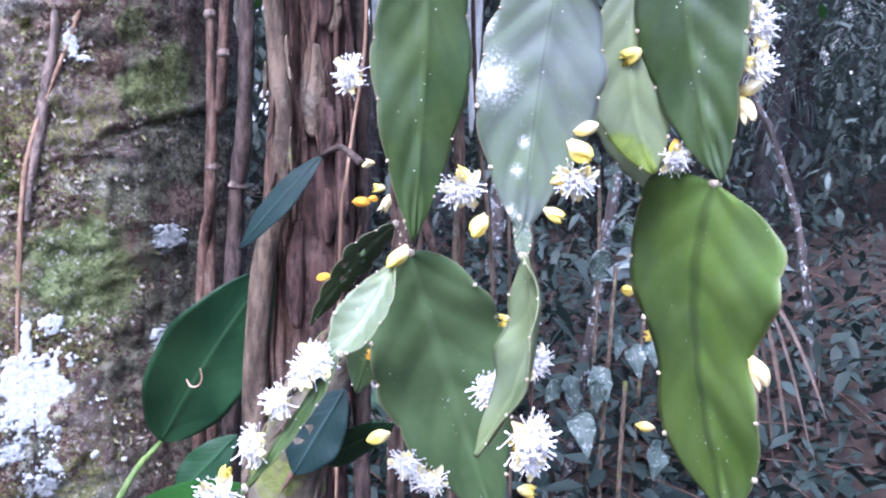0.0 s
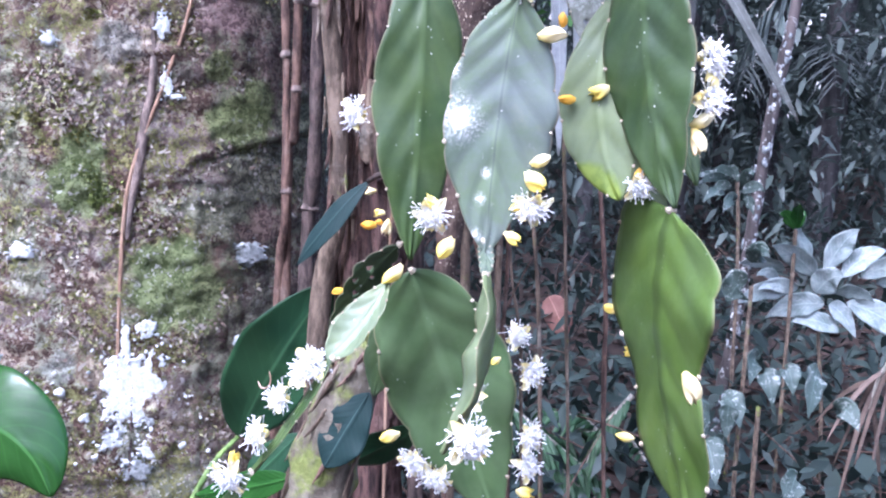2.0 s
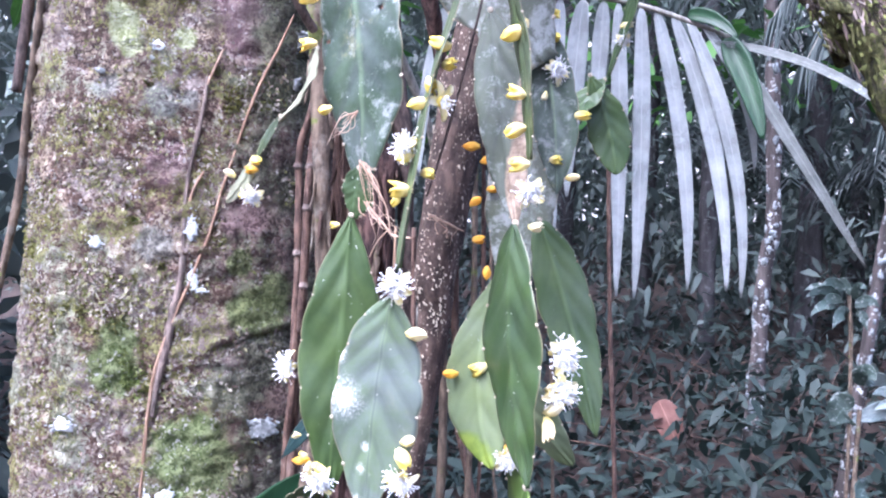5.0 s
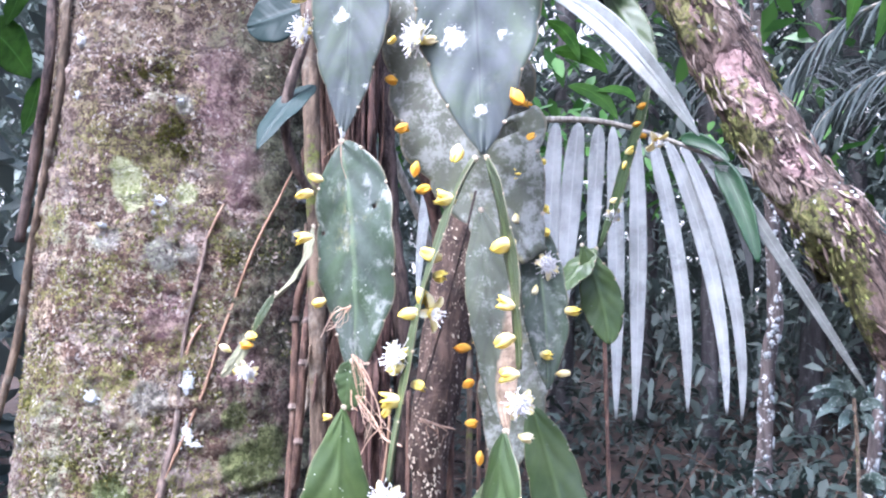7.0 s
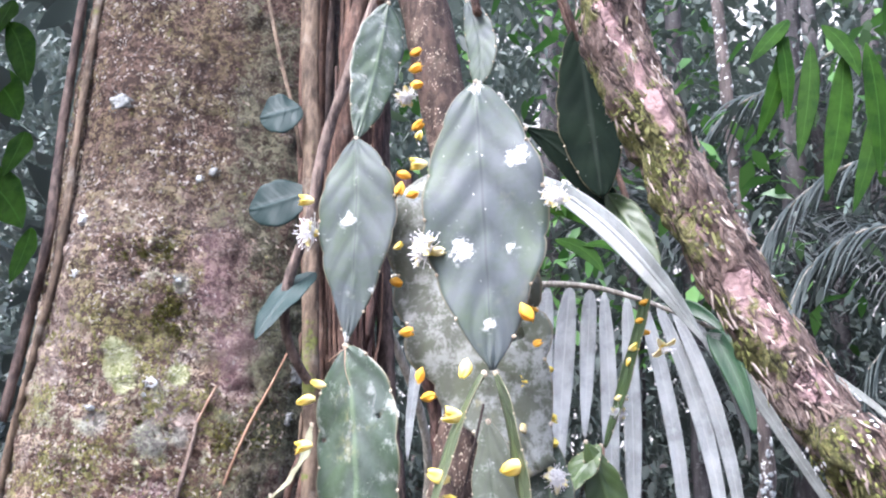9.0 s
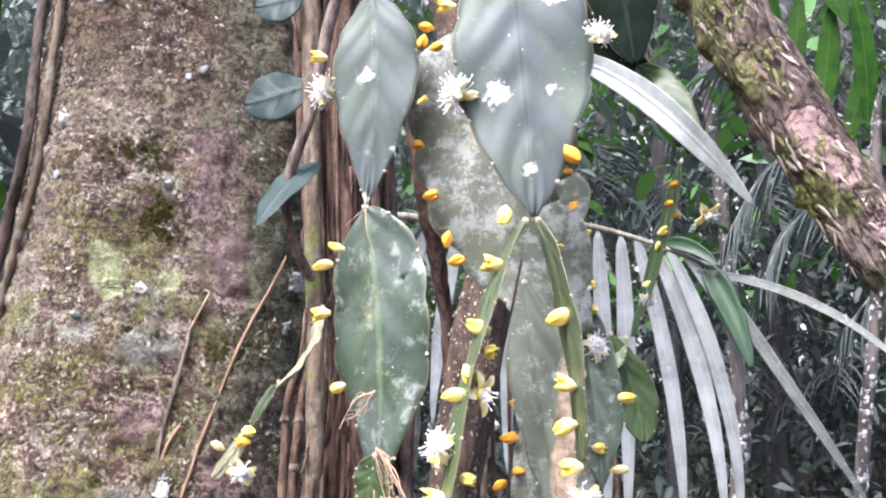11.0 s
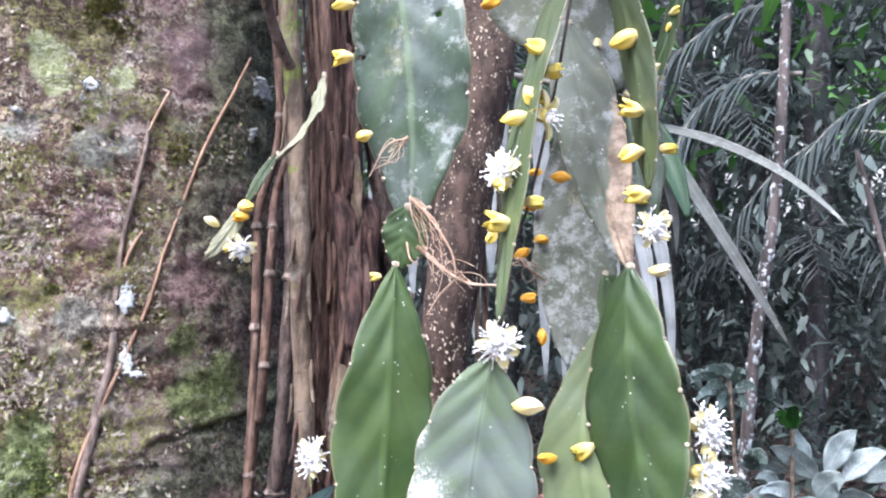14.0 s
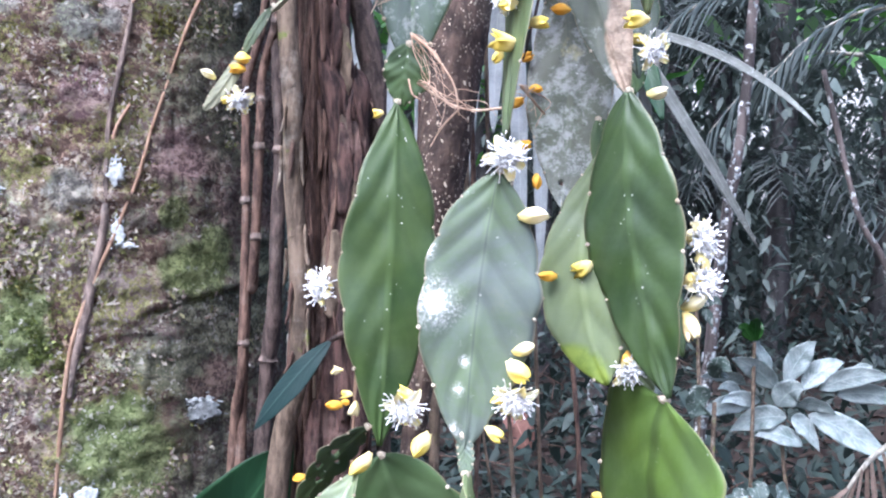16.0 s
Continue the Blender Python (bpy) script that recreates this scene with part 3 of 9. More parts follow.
LICHEN_STEM = plain("lichen_on_stems", (0.13, 0.145, 0.145), (0.4, 0.43, 0.43), 0.95, 90, 0, 0.9)
LICHEN_GREY = plain("lichen_grey_blue", (0.17, 0.185, 0.18), (0.34, 0.36, 0.35), 0.95, 260, 0, 0.9)
MOSS = plain("moss", (0.13, 0.135, 0.035), (0.27, 0.265, 0.09), 0.95, 160)
MOSS_LIMB = plain("moss_dull", (0.07, 0.085, 0.018), (0.19, 0.2, 0.06), 0.95, 160)
MOSS_BRIGHT = plain("moss_fresh", (0.1, 0.135, 0.03), (0.27, 0.315, 0.095), 0.95, 160)
def flake_material(name, tones):
    m, t, b = material(name, 0.9, 0.25)
    n = Net(t)
    r = n.island()
    body = n.mix(n.ramp(r, 0.0, 0.3), tones[0], tones[1])
    for i, tone in enumerate(tones[2:]):
        body = n.mix(n.ramp(r, 0.3 + 0.7 * (i + 0.9) / len(tones), 0.32 + 0.7 * (i + 0.9) / len(tones)), body, tone)
    n.wire(body, b.inputs["Base Color"])
    n.bump(n.noise(500, 4), b, 0.6, 0.001)
    return m


FLAKES = flake_material("bark_crust", [(0.11, 0.08, 0.063), (0.2, 0.155, 0.122), (0.12, 0.125, 0.04), (0.2, 0.2, 0.08), (0.27, 0.26, 0.14), (0.31, 0.275, 0.225), (0.38, 0.35, 0.28)])
LIMB_FLAKES = flake_material("limb_crust", [(0.09, 0.065, 0.055), (0.17, 0.127, 0.107), (0.22, 0.17, 0.145), (0.29, 0.235, 0.205), (0.15, 0.15, 0.06), (0.36, 0.31, 0.27)])
SOIL = plain("leaf_litter_soil", (0.022, 0.016, 0.013), (0.062, 0.042, 0.033), 0.95, 14, 0, 1.0)


# ---- shapes ----
def mesh_of(name, verts, faces, mats, uvs=None, slots=None, smooth=True):
    me = bpy.data.meshes.new(name)
    me.from_pydata([tuple(v) for v in verts], [], faces)
    for m in mats:
        me.materials.append(m)
    if uvs is not None:
        layer = me.uv_layers.new(name="UVMap")
        loops = np.zeros(len(me.loops), dtype=np.int32)
        me.loops.foreach_get("vertex_index", loops)
        layer.data.foreach_set("uv", np.asarray(uvs, dtype=np.float32)[loops].ravel())
    if slots is not None:
        me.polygons.foreach_set("material_index", slots)
    if smooth:
        me.polygons.foreach_set("use_smooth", [True] * len(me.polygons))
    me.update()
    return me


def thing(name, place, label, category, group="", kind=""):
    e = new(name)
    e.empty_display_size = 0.02
    e.location = place
    return tagged(e, label, category, group, kind)


def part(name, me, parent, label=""):
    """A mesh in world places, as a part of a thing (whose turn is nought) or of another part."""
    ob = new(name, me)
    if parent is not None:
        ob.parent = parent
        ob.matrix_parent_inverse = Matrix.Translation(-parent.location)
    return tagged(ob, label)


def whole(name, me, label, category, group="", kind=""):
    return tagged(new(name, me), label, category, group, kind)


def arc(base, mid, tip, n):
    """Places and directions along a curve through three places."""
    a, c = V(base), V(tip)
    b = 2 * V(mid) - 0.5 * (a + c)
    out = []
    for i in range(n):
        s = i / (n - 1)
        out.append(((1 - s) ** 2 * a + 2 * s * (1 - s) * b + s * s * c, (2 * (1 - s) * (b - a) + 2 * s * (c - b)).normalized()))
    return out


EDGES = []


def blade(name, base, mid, tip, width, turn, mat, peak=0.45, full=0.8, stalk=0.05, cup=0.0, wave=0.03, waves=2.5, notch=0.0, thick=0.0011,
          rib=0.0009, fold=0.0, waist=0.0, waist_at=0.6, waist_wide=0.1, twist=0.0, quilt=0.00045, rows=56, cols=17, seed=1, holes=()):
    """A leaf-like blade along a curve. turn: degrees by which its face turns from -y about its own axis; cup and fold bend it across."""
    rnd = random.Random(seed)
    ph, ph2 = rnd.uniform(0, 6.28), rnd.uniform(0, 6.28)
    k = math.log(0.5) / math.log(peak)
    ref = V((0.0, -1.0, 0.05))
    front, back, uv = [], [], []
    for i, (p, d) in enumerate(arc(base, mid, tip, rows)):
        v = i / (rows - 1)
        nrm = (ref - d * ref.dot(d)).normalized()
        nrm = Matrix.Rotation(radians(turn + twist * (v - 0.5)), 3, d) @ nrm
        side = d.cross(nrm).normalized()
        w = max(stalk, math.sin(math.pi * min(0.9995, max(0.0005, v ** k))) ** full)
        w *= 1 - waist * math.exp(-((v - waist_at) / waist_wide) ** 2)
        for j in range(cols):
            u = -1 + 2 * j / (cols - 1)
            lob = 0.0
            if notch:
                s = 0.15 if u < 0 else 0.65
                saw = (v * 6.0 + s + 0.15 * math.sin(ph)) % 1.0
                lob = notch * (abs(u) ** 5) * (-0.75 * math.exp(-((saw - 0.5) / 0.07) ** 2) + 0.35 * math.cos(6.283 * saw))
            lob += 0.035 * u * math.sin(9 * v + ph2 + (2.1 if u > 0 else 0)) + 0.018 * abs(u) * math.sin(23 * v + ph + (1.7 if u > 0 else 0))
            half = 0.5 * width * w
            h = cup * half * u * u + fold * half * abs(u) + wave * width * w * u * abs(u) ** 0.5 * math.sin(6.283 * waves * v + ph + (1.3 if u > 0 else 0))
            h += 0.012 * width * math.sin(5.1 * v + ph2) - quilt * math.cos(36.0 * (v - 0.275 * abs(u))) * (1 - abs(u)) * min(1.0, (width / 0.04) ** 2)
            ridge = rib * math.exp(-(u / 0.07) ** 2)
            t = thick * 0.5 * (1 - 0.75 * u ** 4) * min(1.0, 0.35 + 3 * w)
            q = p + side * (half * u * (1 + lob * (1 if abs(u) > 0.5 else 0.5)))
            front.append(q + nrm * (h + ridge + t))
            back.append(q + nrm * (h - ridge - t))
            uv.append((0.5 + 0.5 * u, v))
    EDGES.clear()
    if notch:
        for u, s, j in ((-1, 0.15, 0), (1, 0.65, cols - 1)):
            for k in range(8):
                v = (k + 0.5 - s - 0.15 * math.sin(ph)) / 6.0
                if 0.06 < v < 0.96:
                    EDGES.append(front[round(v * (rows - 1)) * cols + j])
    n = len(front)
    faces, keep = [], set()
    for i in range(rows - 1):
        for j in range(cols - 1):
            if any(((i / rows - hv) / 0.9) ** 2 * 4 + ((j / cols - hu) * 0.5) ** 2 < hr * hr for hu, hv, hr in holes):
                continue
            keep.add((i, j))
            a = i * cols + j
            faces.append((a, a + cols, a + cols + 1, a + 1))
            faces.append((n + a, n + a + 1, n + a + cols + 1, n + a + cols))
    for i, j in keep:
        a = i * cols + j
        for there, x, y in (((i - 1, j), a, a + 1), ((i + 1, j), a + cols + 1, a + cols), ((i, j - 1), a + cols, a), ((i, j + 1), a + 1, a + cols + 1)):
            if there not in keep:
                faces.append((x, y, n + y, n + x))
    return mesh_of(name, front + back, faces, [mat], uv + uv)


def spline(points, n):
    """n places on a smooth curve through all the given places (x, y, z, radius)."""
    p = [V(q) for q in points]
    p = [2 * p[0] - p[1]] + p + [2 * p[-1] - p[-2]]
    out = []
    for i in range(n):
        s = i / (n - 1) * (len(p) - 3)
        k = min(int(s), len(p) - 4)
        f = s - k
        a, b, c, d = p[k:k + 4]
        out.append(0.5 * (2 * b + (c - a) * f + (2 * a - 5 * b + 4 * c - d) * f * f + (3 * b - a - 3 * c + d) * f ** 3))
    return out


def tube_data(points, sides=10, rings=40, rough=0.0, grain=60.0, seed=0, flutes=0, along=0.3):
    path = spline(points, rings)
    verts, faces, uv = [], [], []
    up = V((0.31, -0.9, 0.2))
    for i, q in enumerate(path):
        a, b = path[max(0, i - 1)].xyz, path[min(rings - 1, i + 1)].xyz
        d = (b - a).normalized()
        x = (up - d * up.dot(d)).normalized()
        y = d.cross(x)
        for j in range(sides):
            g = 2 * math.pi * j / sides
            r = q.w
            if rough:
                c = q.xyz + (x * math.cos(g) + y * math.sin(g)) * q.w
                r *= 1 + rough * noise.noise(V((c.x * grain + seed, c.y * grain, c.z * grain * along)))
                r *= 1 + 0.6 * rough * noise.noise(V((c.x * grain * 3 + seed, c.y * grain * 3, c.z * grain * along * 3)))
            if flutes:
                r *= 1 + 0.13 * math.cos(flutes * g + 3 * noise.noise(V((seed, q.z * 4, 0))))
            verts.append(q.xyz + (x * math.cos(g) + y * math.sin(g)) * r)
            uv.append((j / sides, i / (rings - 1)))
    for i in range(rings - 1):
        for j in range(sides):
            a, b = i * sides + j, i * sides + (j + 1) % sides
            faces.append((a, b, b + sides, a + sides))
    faces.append(tuple(reversed(range(sides))))
    faces.append(tuple(range((rings - 1) * sides, rings * sides)))
    return verts, faces, uv


def tube(name, points, mat, sides=10, rings=40, rough=0.0, grain=60.0, seed=0, flutes=0, along=0.3):
    v, f, uv = tube_data(points, sides, rings, rough, grain, seed, flutes, along)
    return mesh_of(name, v, f, [mat], uv)


# ---- flowers and buds, built once and shared ----
def bud_mesh(mat, seed, fat=1.0, parted=0.0):
    """A waxy bud, its foot at the origin, along +z, 10 mm long: a short stalk that swells into overlapping petals, their tips parted or closed."""
    rnd = random.Random(seed)
    rings, sides, lobes = 18, 20, 4 + seed % 2
    bend, ph = rnd.uniform(-0.35, 0.35), rnd.uniform(0, 6.28)
    shape = (0.42, 0.5, 0.6, 0.74, 0.86, 0.95, 1.02, 1.07, 1.1, 1.1, 1.07, 1.02, 0.94, 0.84, 0.7, 0.52, 0.3, 0.08)
    long = [rnd.uniform(0.75, 1.2) for _ in range(lobes)]
    verts, uv, faces = [], [], []
    for i in range(rings):
        t = i / (rings - 1)
        for j in range(sides):
            g = 2 * math.pi * j / sides
            q = (lobes * (g - ph) / 6.2832 + 0.5 * t) % lobes
            reach = long[int(q)]
            crest = math.cos(6.2832 * (q % 1.0 - 0.5)) * 0.5 + 0.5
            top = max(0.0, (t - 0.35) / 0.65)
            r = 0.0027 * fat * (shape[i] + parted * (0.35 + 0.9 * reach) * top ** 2 * crest)
            r *= 1 - 0.3 * min(1.0, 2.5 * top) * (1 - crest) ** 2
            z = 0.01 * t * (1 - 0.12 * top * (1 - reach) - parted * 0.32 * top * (1 - crest)) + 0.0004 * math.sin(3 * g + seed)
            verts.append((r * math.cos(g) + bend * 0.01 * t * t, r * math.sin(g), z))
            uv.append((j / sides, t))
    for i in range(rings - 1):
        for j in range(sides):
            a, b = i * sides + j, i * sides + (j + 1) % sides
            faces.append((a, b, b + sides, a + sides))
    faces.append(tuple(reversed(range(sides))))
    faces.append(tuple(range((rings - 1) * sides, rings * sides)))
    return mesh_of("bud", verts, faces, [mat], uv)


def flower_mesh(seed, stamens=60, spread=1.0, petals=6):
    """An open flower along +z, about 15 mm across: a short tube, waxy petals bent back, and a dense white brush with looser curved stamens round it."""
    rnd = random.Random(seed)
    verts, faces, uv, slots = [], [], [], []

    def add(vs, fs, slot, tex=None):
        k = len(verts)
        verts.extend(vs)
        uv.extend(tex or [(0.5, 0.5)] * len(vs))
        faces.extend(tuple(a + k for a in f) for f in fs)
        slots.extend([slot] * len(fs))

    v, f, t = tube_data([(0, 0, 0, 0.0013), (0, 0, 0.002, 0.0021), (0, 0, 0.0042, 0.0022)], 8, 6)
    add(v, f, 0, t)
    for p in range(petals):
        g = 2 * math.pi * p / petals + rnd.uniform(-0.3, 0.3)
        lift, reach = rnd.uniform(-0.5, 0.6), rnd.uniform(0.85, 1.2)
        out, vs, tex = V((math.cos(g), math.sin(g), 0)), [], []
        side = V((-math.sin(g), math.cos(g), 0))
        for i in range(7):
            q = i / 6
            c = out * (0.0014 + 0.0058 * reach * q) + V((0, 0, 0.003 + 0.005 * lift * q + 0.0012 * math.sin(3 * q)))
            w = 0.0019 * math.sin(math.pi * (0.16 + 0.8 * q)) ** 0.6
            for u in (-1, -0.5, 0, 0.5, 1):
                vs.append(c + side * w * u + V((0, 0, 0.0009 * u * u)))
                tex.append((0.5 + u / 2, q))
        fs = [(i * 5 + j, i * 5 + j + 1, i * 5 + j + 6, i * 5 + j + 5) for i in range(6) for j in range(4)]
        m = len(vs)
        vs += [q - V((0, 0, 0.0004)) for q in vs]
        fs += [tuple(m + a for a in reversed(x)) for x in fs]
        add(vs, fs, 1, tex + tex)
    dome, cap = [], []
    for i in range(6):
        for j in range(12):
            e, g = 0.32 * i, 2 * math.pi * j / 12
            r = 0.0029 * spread * (1 + 0.14 * math.sin(5 * g + 3 * i + seed) + 0.1 * math.sin(9 * g - 2 * i))
            dome.append(V((math.sin(e) * math.cos(g) * r, math.sin(e) * math.sin(g) * r, 0.0032 + math.cos(e) * r)))
    for i in range(5):
        for j in range(12):
            a, b = i * 12 + j, i * 12 + (j + 1) % 12
            cap.append((a, a + 12, b + 12, b))
    if stamens > 40:
        add(dome, cap, 2)
    for p in range(stamens):
        inner = p < stamens * 0.62
        g, e = rnd.uniform(0, 6.283), math.acos(rnd.uniform(0.35 if inner else -0.12, 1.0)) * spread
        d = V((math.sin(e) * math.cos(g), math.sin(e) * math.sin(g), math.cos(e)))
        n = V((rnd.uniform(-1, 1), rnd.uniform(-1, 1), rnd.uniform(-1, 1))) * (0.0005 if inner else 0.0014)
        a = V((0, 0, 0.003)) + d * 0.0006
        ln = rnd.uniform(0.003, 0.0048) if inner else rnd.uniform(0.0048, 0.0078)
        b, c = a + d * ln * 0.55 + n, a + d * ln - n * 0.4
        thin = 1.5 if inner else 0.75
        vs = []
        x = d.orthogonal().normalized()
        y = d.cross(x)
        for q, r in ((a, 0.0003), (b, 0.00026), (c - d * 0.0004, 0.00022), (c, 0.00052), (c + d * 0.0005, 0.0002)):
            r *= thin
            vs += [q + x * r, q + (y * 0.87 - x * 0.5) * r, q + (-y * 0.87 - x * 0.5) * r]
        fs = [(i * 3 + j, i * 3 + (j + 1) % 3, i * 3 + 3 + (j + 1) % 3, i * 3 + 3 + j) for i in range(4) for j in range(3)] + [(12, 13, 14)]
        add(vs, fs, 2)
    return mesh_of("flower", verts, faces, [BUD_YELLOW, PETAL, STAMEN], uv, slots)


BUDS = {"y": [bud_mesh(BUD_YELLOW, s, 0.95 + 0.05 * s, (0.0, 0.6, 0.15, 1.0, 0.35, 0.8)[s]) for s in range(6)], "o": [bud_mesh(BUD_ORANGE, s + 9, 1.05, 0.3 * s) for s in range(3)], "c": [bud_mesh(BUD_CREAM, s + 5, 0.95, 0.15 + 0.5 * s) for s in range(3)]}
FLOWERS = [flower_mesh(s, 150 + 20 * (s % 2), 1.0, 4 + s % 3) for s in range(5)]
OPENING = [flower_mesh(20 + s, 20, 0.45, 5) for s in range(2)]
COUNT = [0]


def bloom(parent, place, way, toward=0.35, size=1.0, kind="y"):
    """A bud (y yellow, o orange, c cream), an open flower (f) or one just opening (h) on a joint's edge; way: degrees, 0 to +x, 90 downward."""
    COUNT[0] += 1
    i = COUNT[0]
    if kind in "yoc":
        me, name = BUDS[kind][i % len(BUDS[kind])], "bud"
    elif kind == "f":
        me, name = FLOWERS[i % len(FLOWERS)], "flower"
    else:
        me, name = OPENING[i % 2], "flower"
    if kind in "yoc":
        size *= 0.9
    d = V((math.cos(radians(way)), -toward, -math.sin(radians(way)))).normalized()
    q = d.to_track_quat("Z", "Y").to_matrix().to_4x4() @ Matrix.Rotation(i * 2.4, 4, "Z")
    ob = new(name, me)
    ob.parent = parent
    ob.matrix_basis = Matrix.Translation(V(place)) @ q @ Matrix.Diagonal((size, size, size, 1))
    if parent.parent is None:
        ob.matrix_parent_inverse = Matrix.Translation(-parent.location)
    if kind == "f":
        ob["label"] = "open flower with a brush of white stamens"
    elif kind == "o":
        ob["label"] = "orange bud"
    return ob


# ---- ground ----
def ground_height(x, y):
    h = 0.1 * noise.noise(V((x * 0.7, y * 0.7, 0))) + 0.035 * noise.noise(V((x * 3, y * 3, 5)))
    d = max(0.0, y - 0.7)
    return h + 0.24 * min(d, 4.5) + 0.1 * max(0.0, min(d - 4.5, 40.0))


def ground():
    ys = [-40, -20, -10, -5] + [-3 + 0.12 * i for i in range(88)] + [8 + 0.7 * i for i in range(20)] + [24, 30, 40, 60, 120, 300]
    xs = [-300, -120, -60, -30, -18, -10] + [-6 + 0.14 * i for i in range(88)] + [6.5, 8, 12, 20, 32, 60, 120, 300]
    verts = [(x, y, ground_height(x, y)) for y in ys for x in xs]
    n = len(xs)
    faces = [(i * n + j, i * n + j + 1, (i + 1) * n + j + 1, (i + 1) * n + j) for i in range(len(ys) - 1) for j in range(n - 1)]
    return whole("ground", mesh_of("ground", verts, faces, [SOIL]), "dark forest soil under leaf litter, rising behind the tree", "ground", kind="structure")


ground()

# ---- the tree trunk ----
AXIS, ACROSS, FRONT = V((-0.30, 0.623, 0)), V((0.867, 0.498, 0)), V((0.498, -0.867, 0))


def trunk_radius(g, z):
    """The trunk's radius at an angle g from its front (positive to +x) and a height."""
    r = (abs(math.cos(g) / 0.126) ** 2.7 + abs(math.sin(g) / 0.128) ** 2.7) ** (-1 / 2.7)
    r += 0.016 * math.exp(-((g - 0.55) / 0.28) ** 2) * min(1.0, max(0.0, (z - 1.5) / 0.25))
    r += 0.017 * math.exp(-((g - 1.15) / 0.36) ** 2)
    r += 0.05 * math.exp(-z / 0.35) - 0.012 * (min(z, 8.6) - 1.6)
    return r


def trunk_at(g, z, proud=0.0):
    r = trunk_radius(g, z) + proud
    p = AXIS + (FRONT * math.cos(g) + ACROSS * math.sin(g)) * r
    return V((p.x, p.y, z))


def trunk():
    verts, faces = [], []
    zs = [-0.1 + 0.04 * i for i in range(28)] + [1.02 + 0.0026 * i for i in range(430)] + [2.14 + 0.1 * i for i in range(64)]
    gs = [-1.75 + 0.0165 * i for i in range(212)]
    gs += [gs[-1] + (2 * math.pi - 3.4815) * (i + 1) / 17 for i in range(16)]
    n = len(gs)
    for z in zs:
        for g in gs:
            p = trunk_at(g, z)
            c = V((p.x, p.y, p.z * 0.6))
            d = 0.005 * noise.noise(c * 22) + 0.0024 * noise.noise(V((p.x, p.y, p.z * 0.8)) * 75)
            shelf = noise.noise(V((p.x * 60, p.y * 60, p.z * 95)))
            calm = 1 - 0.6 * min(1.0, max(0.0, (z - 1.7) / 0.12))
            d += calm * (0.0022 * min(1.0, max(0.0, shelf * 4)) + 0.0022 * abs(noise.noise(V((p.x * 110, p.y * 110, p.z * 160)))) + 0.001 * noise.noise(p * 300)) * (1.0 if g < 0.3 else max(0.35, 1 - 2 * (g - 0.3)))
            crack = abs(noise.noise(V((g * 9 + 0.5 * noise.noise(V((0, z * 5, 2))), z * 2.2, 3.0))))
            d -= 0.0016 * math.exp(-(crack / 0.04) ** 2)
            ring = abs(noise.noise(V((g * 1.2, z * 26, 8.0))))
            d -= 0.0012 * math.exp(-(ring / 0.06) ** 2) * (1 if g > 0.1 else 0.3)
            # an old crease under the green patch
            if 0.25 < g < 1.2:
                fall = z - 1.5375 - 0.035 * (g - 0.42)
                d -= 0.0045 * math.exp(-(fall / 0.0016) ** 2) - 0.002 * math.exp(-((fall - 0.006) / 0.005) ** 2)
            verts.append(trunk_at(g, z, d))
    for i in range(len(zs) - 1):
        for j in range(n):
            a, b = i * n + j, i * n + (j + 1) % n
            faces.append((a, b, b + n, a + n))
    faces.append(tuple(range((len(zs) - 1) * n, len(zs) * n)))
    tree = thing("tree", (-0.30, 0.623, 0.0), "broad forest tree trunk with crusty brown bark, lichen and moss", "tree")
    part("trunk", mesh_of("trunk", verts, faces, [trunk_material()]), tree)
    # unseen branches and leaves overhead, added to finish the tree and shade it
    rnd = random.Random(31)
    leaves, quads = [], []
    for k in range(9):
        g, z = k * 2.4, 5.0 + 0.38 * k
        a = V((AXIS.x, AXIS.y, z))
        d = V((math.cos(g), math.sin(g), 0.75))
        line = [(*(a + d * s + V((0, 0, 0.25 * s * s))), 0.05 * (1 - s / 2.1)) for s in (0, 0.6, 1.2, 1.8)]
        part("branch", tube("branch", line, STEM_BROWN, 8, 20, 0.2, 20.0, k), tree)
        for _ in range(220):
            c = a + d * rnd.uniform(0.5, 1.9) + V((rnd.gauss(0, 0.3), rnd.gauss(0, 0.3), rnd.gauss(0.3, 0.25)))
            x = V((rnd.uniform(-1, 1), rnd.uniform(-1, 1), rnd.uniform(-0.5, 0.5))).normalized()
            y = x.cross(V((rnd.uniform(-0.5, 0.5), rnd.uniform(-0.5, 0.5), 1))).normalized()
            i, ln = len(leaves), rnd.uniform(0.07, 0.14)
            leaves += [c, c + x * ln * 0.5 + y * ln * 0.25, c + x * ln, c + x * ln * 0.5 - y * ln * 0.25]
            quads.append((i, i + 1, i + 2, i + 3))
    crown = part("crown", mesh_of("crown", leaves, quads, [FOL_MID]), tree, "unseen leafy crown, added to finish the tree and shade it")
    crown["kind"] = "stuff"
    return tree


tree = trunk()


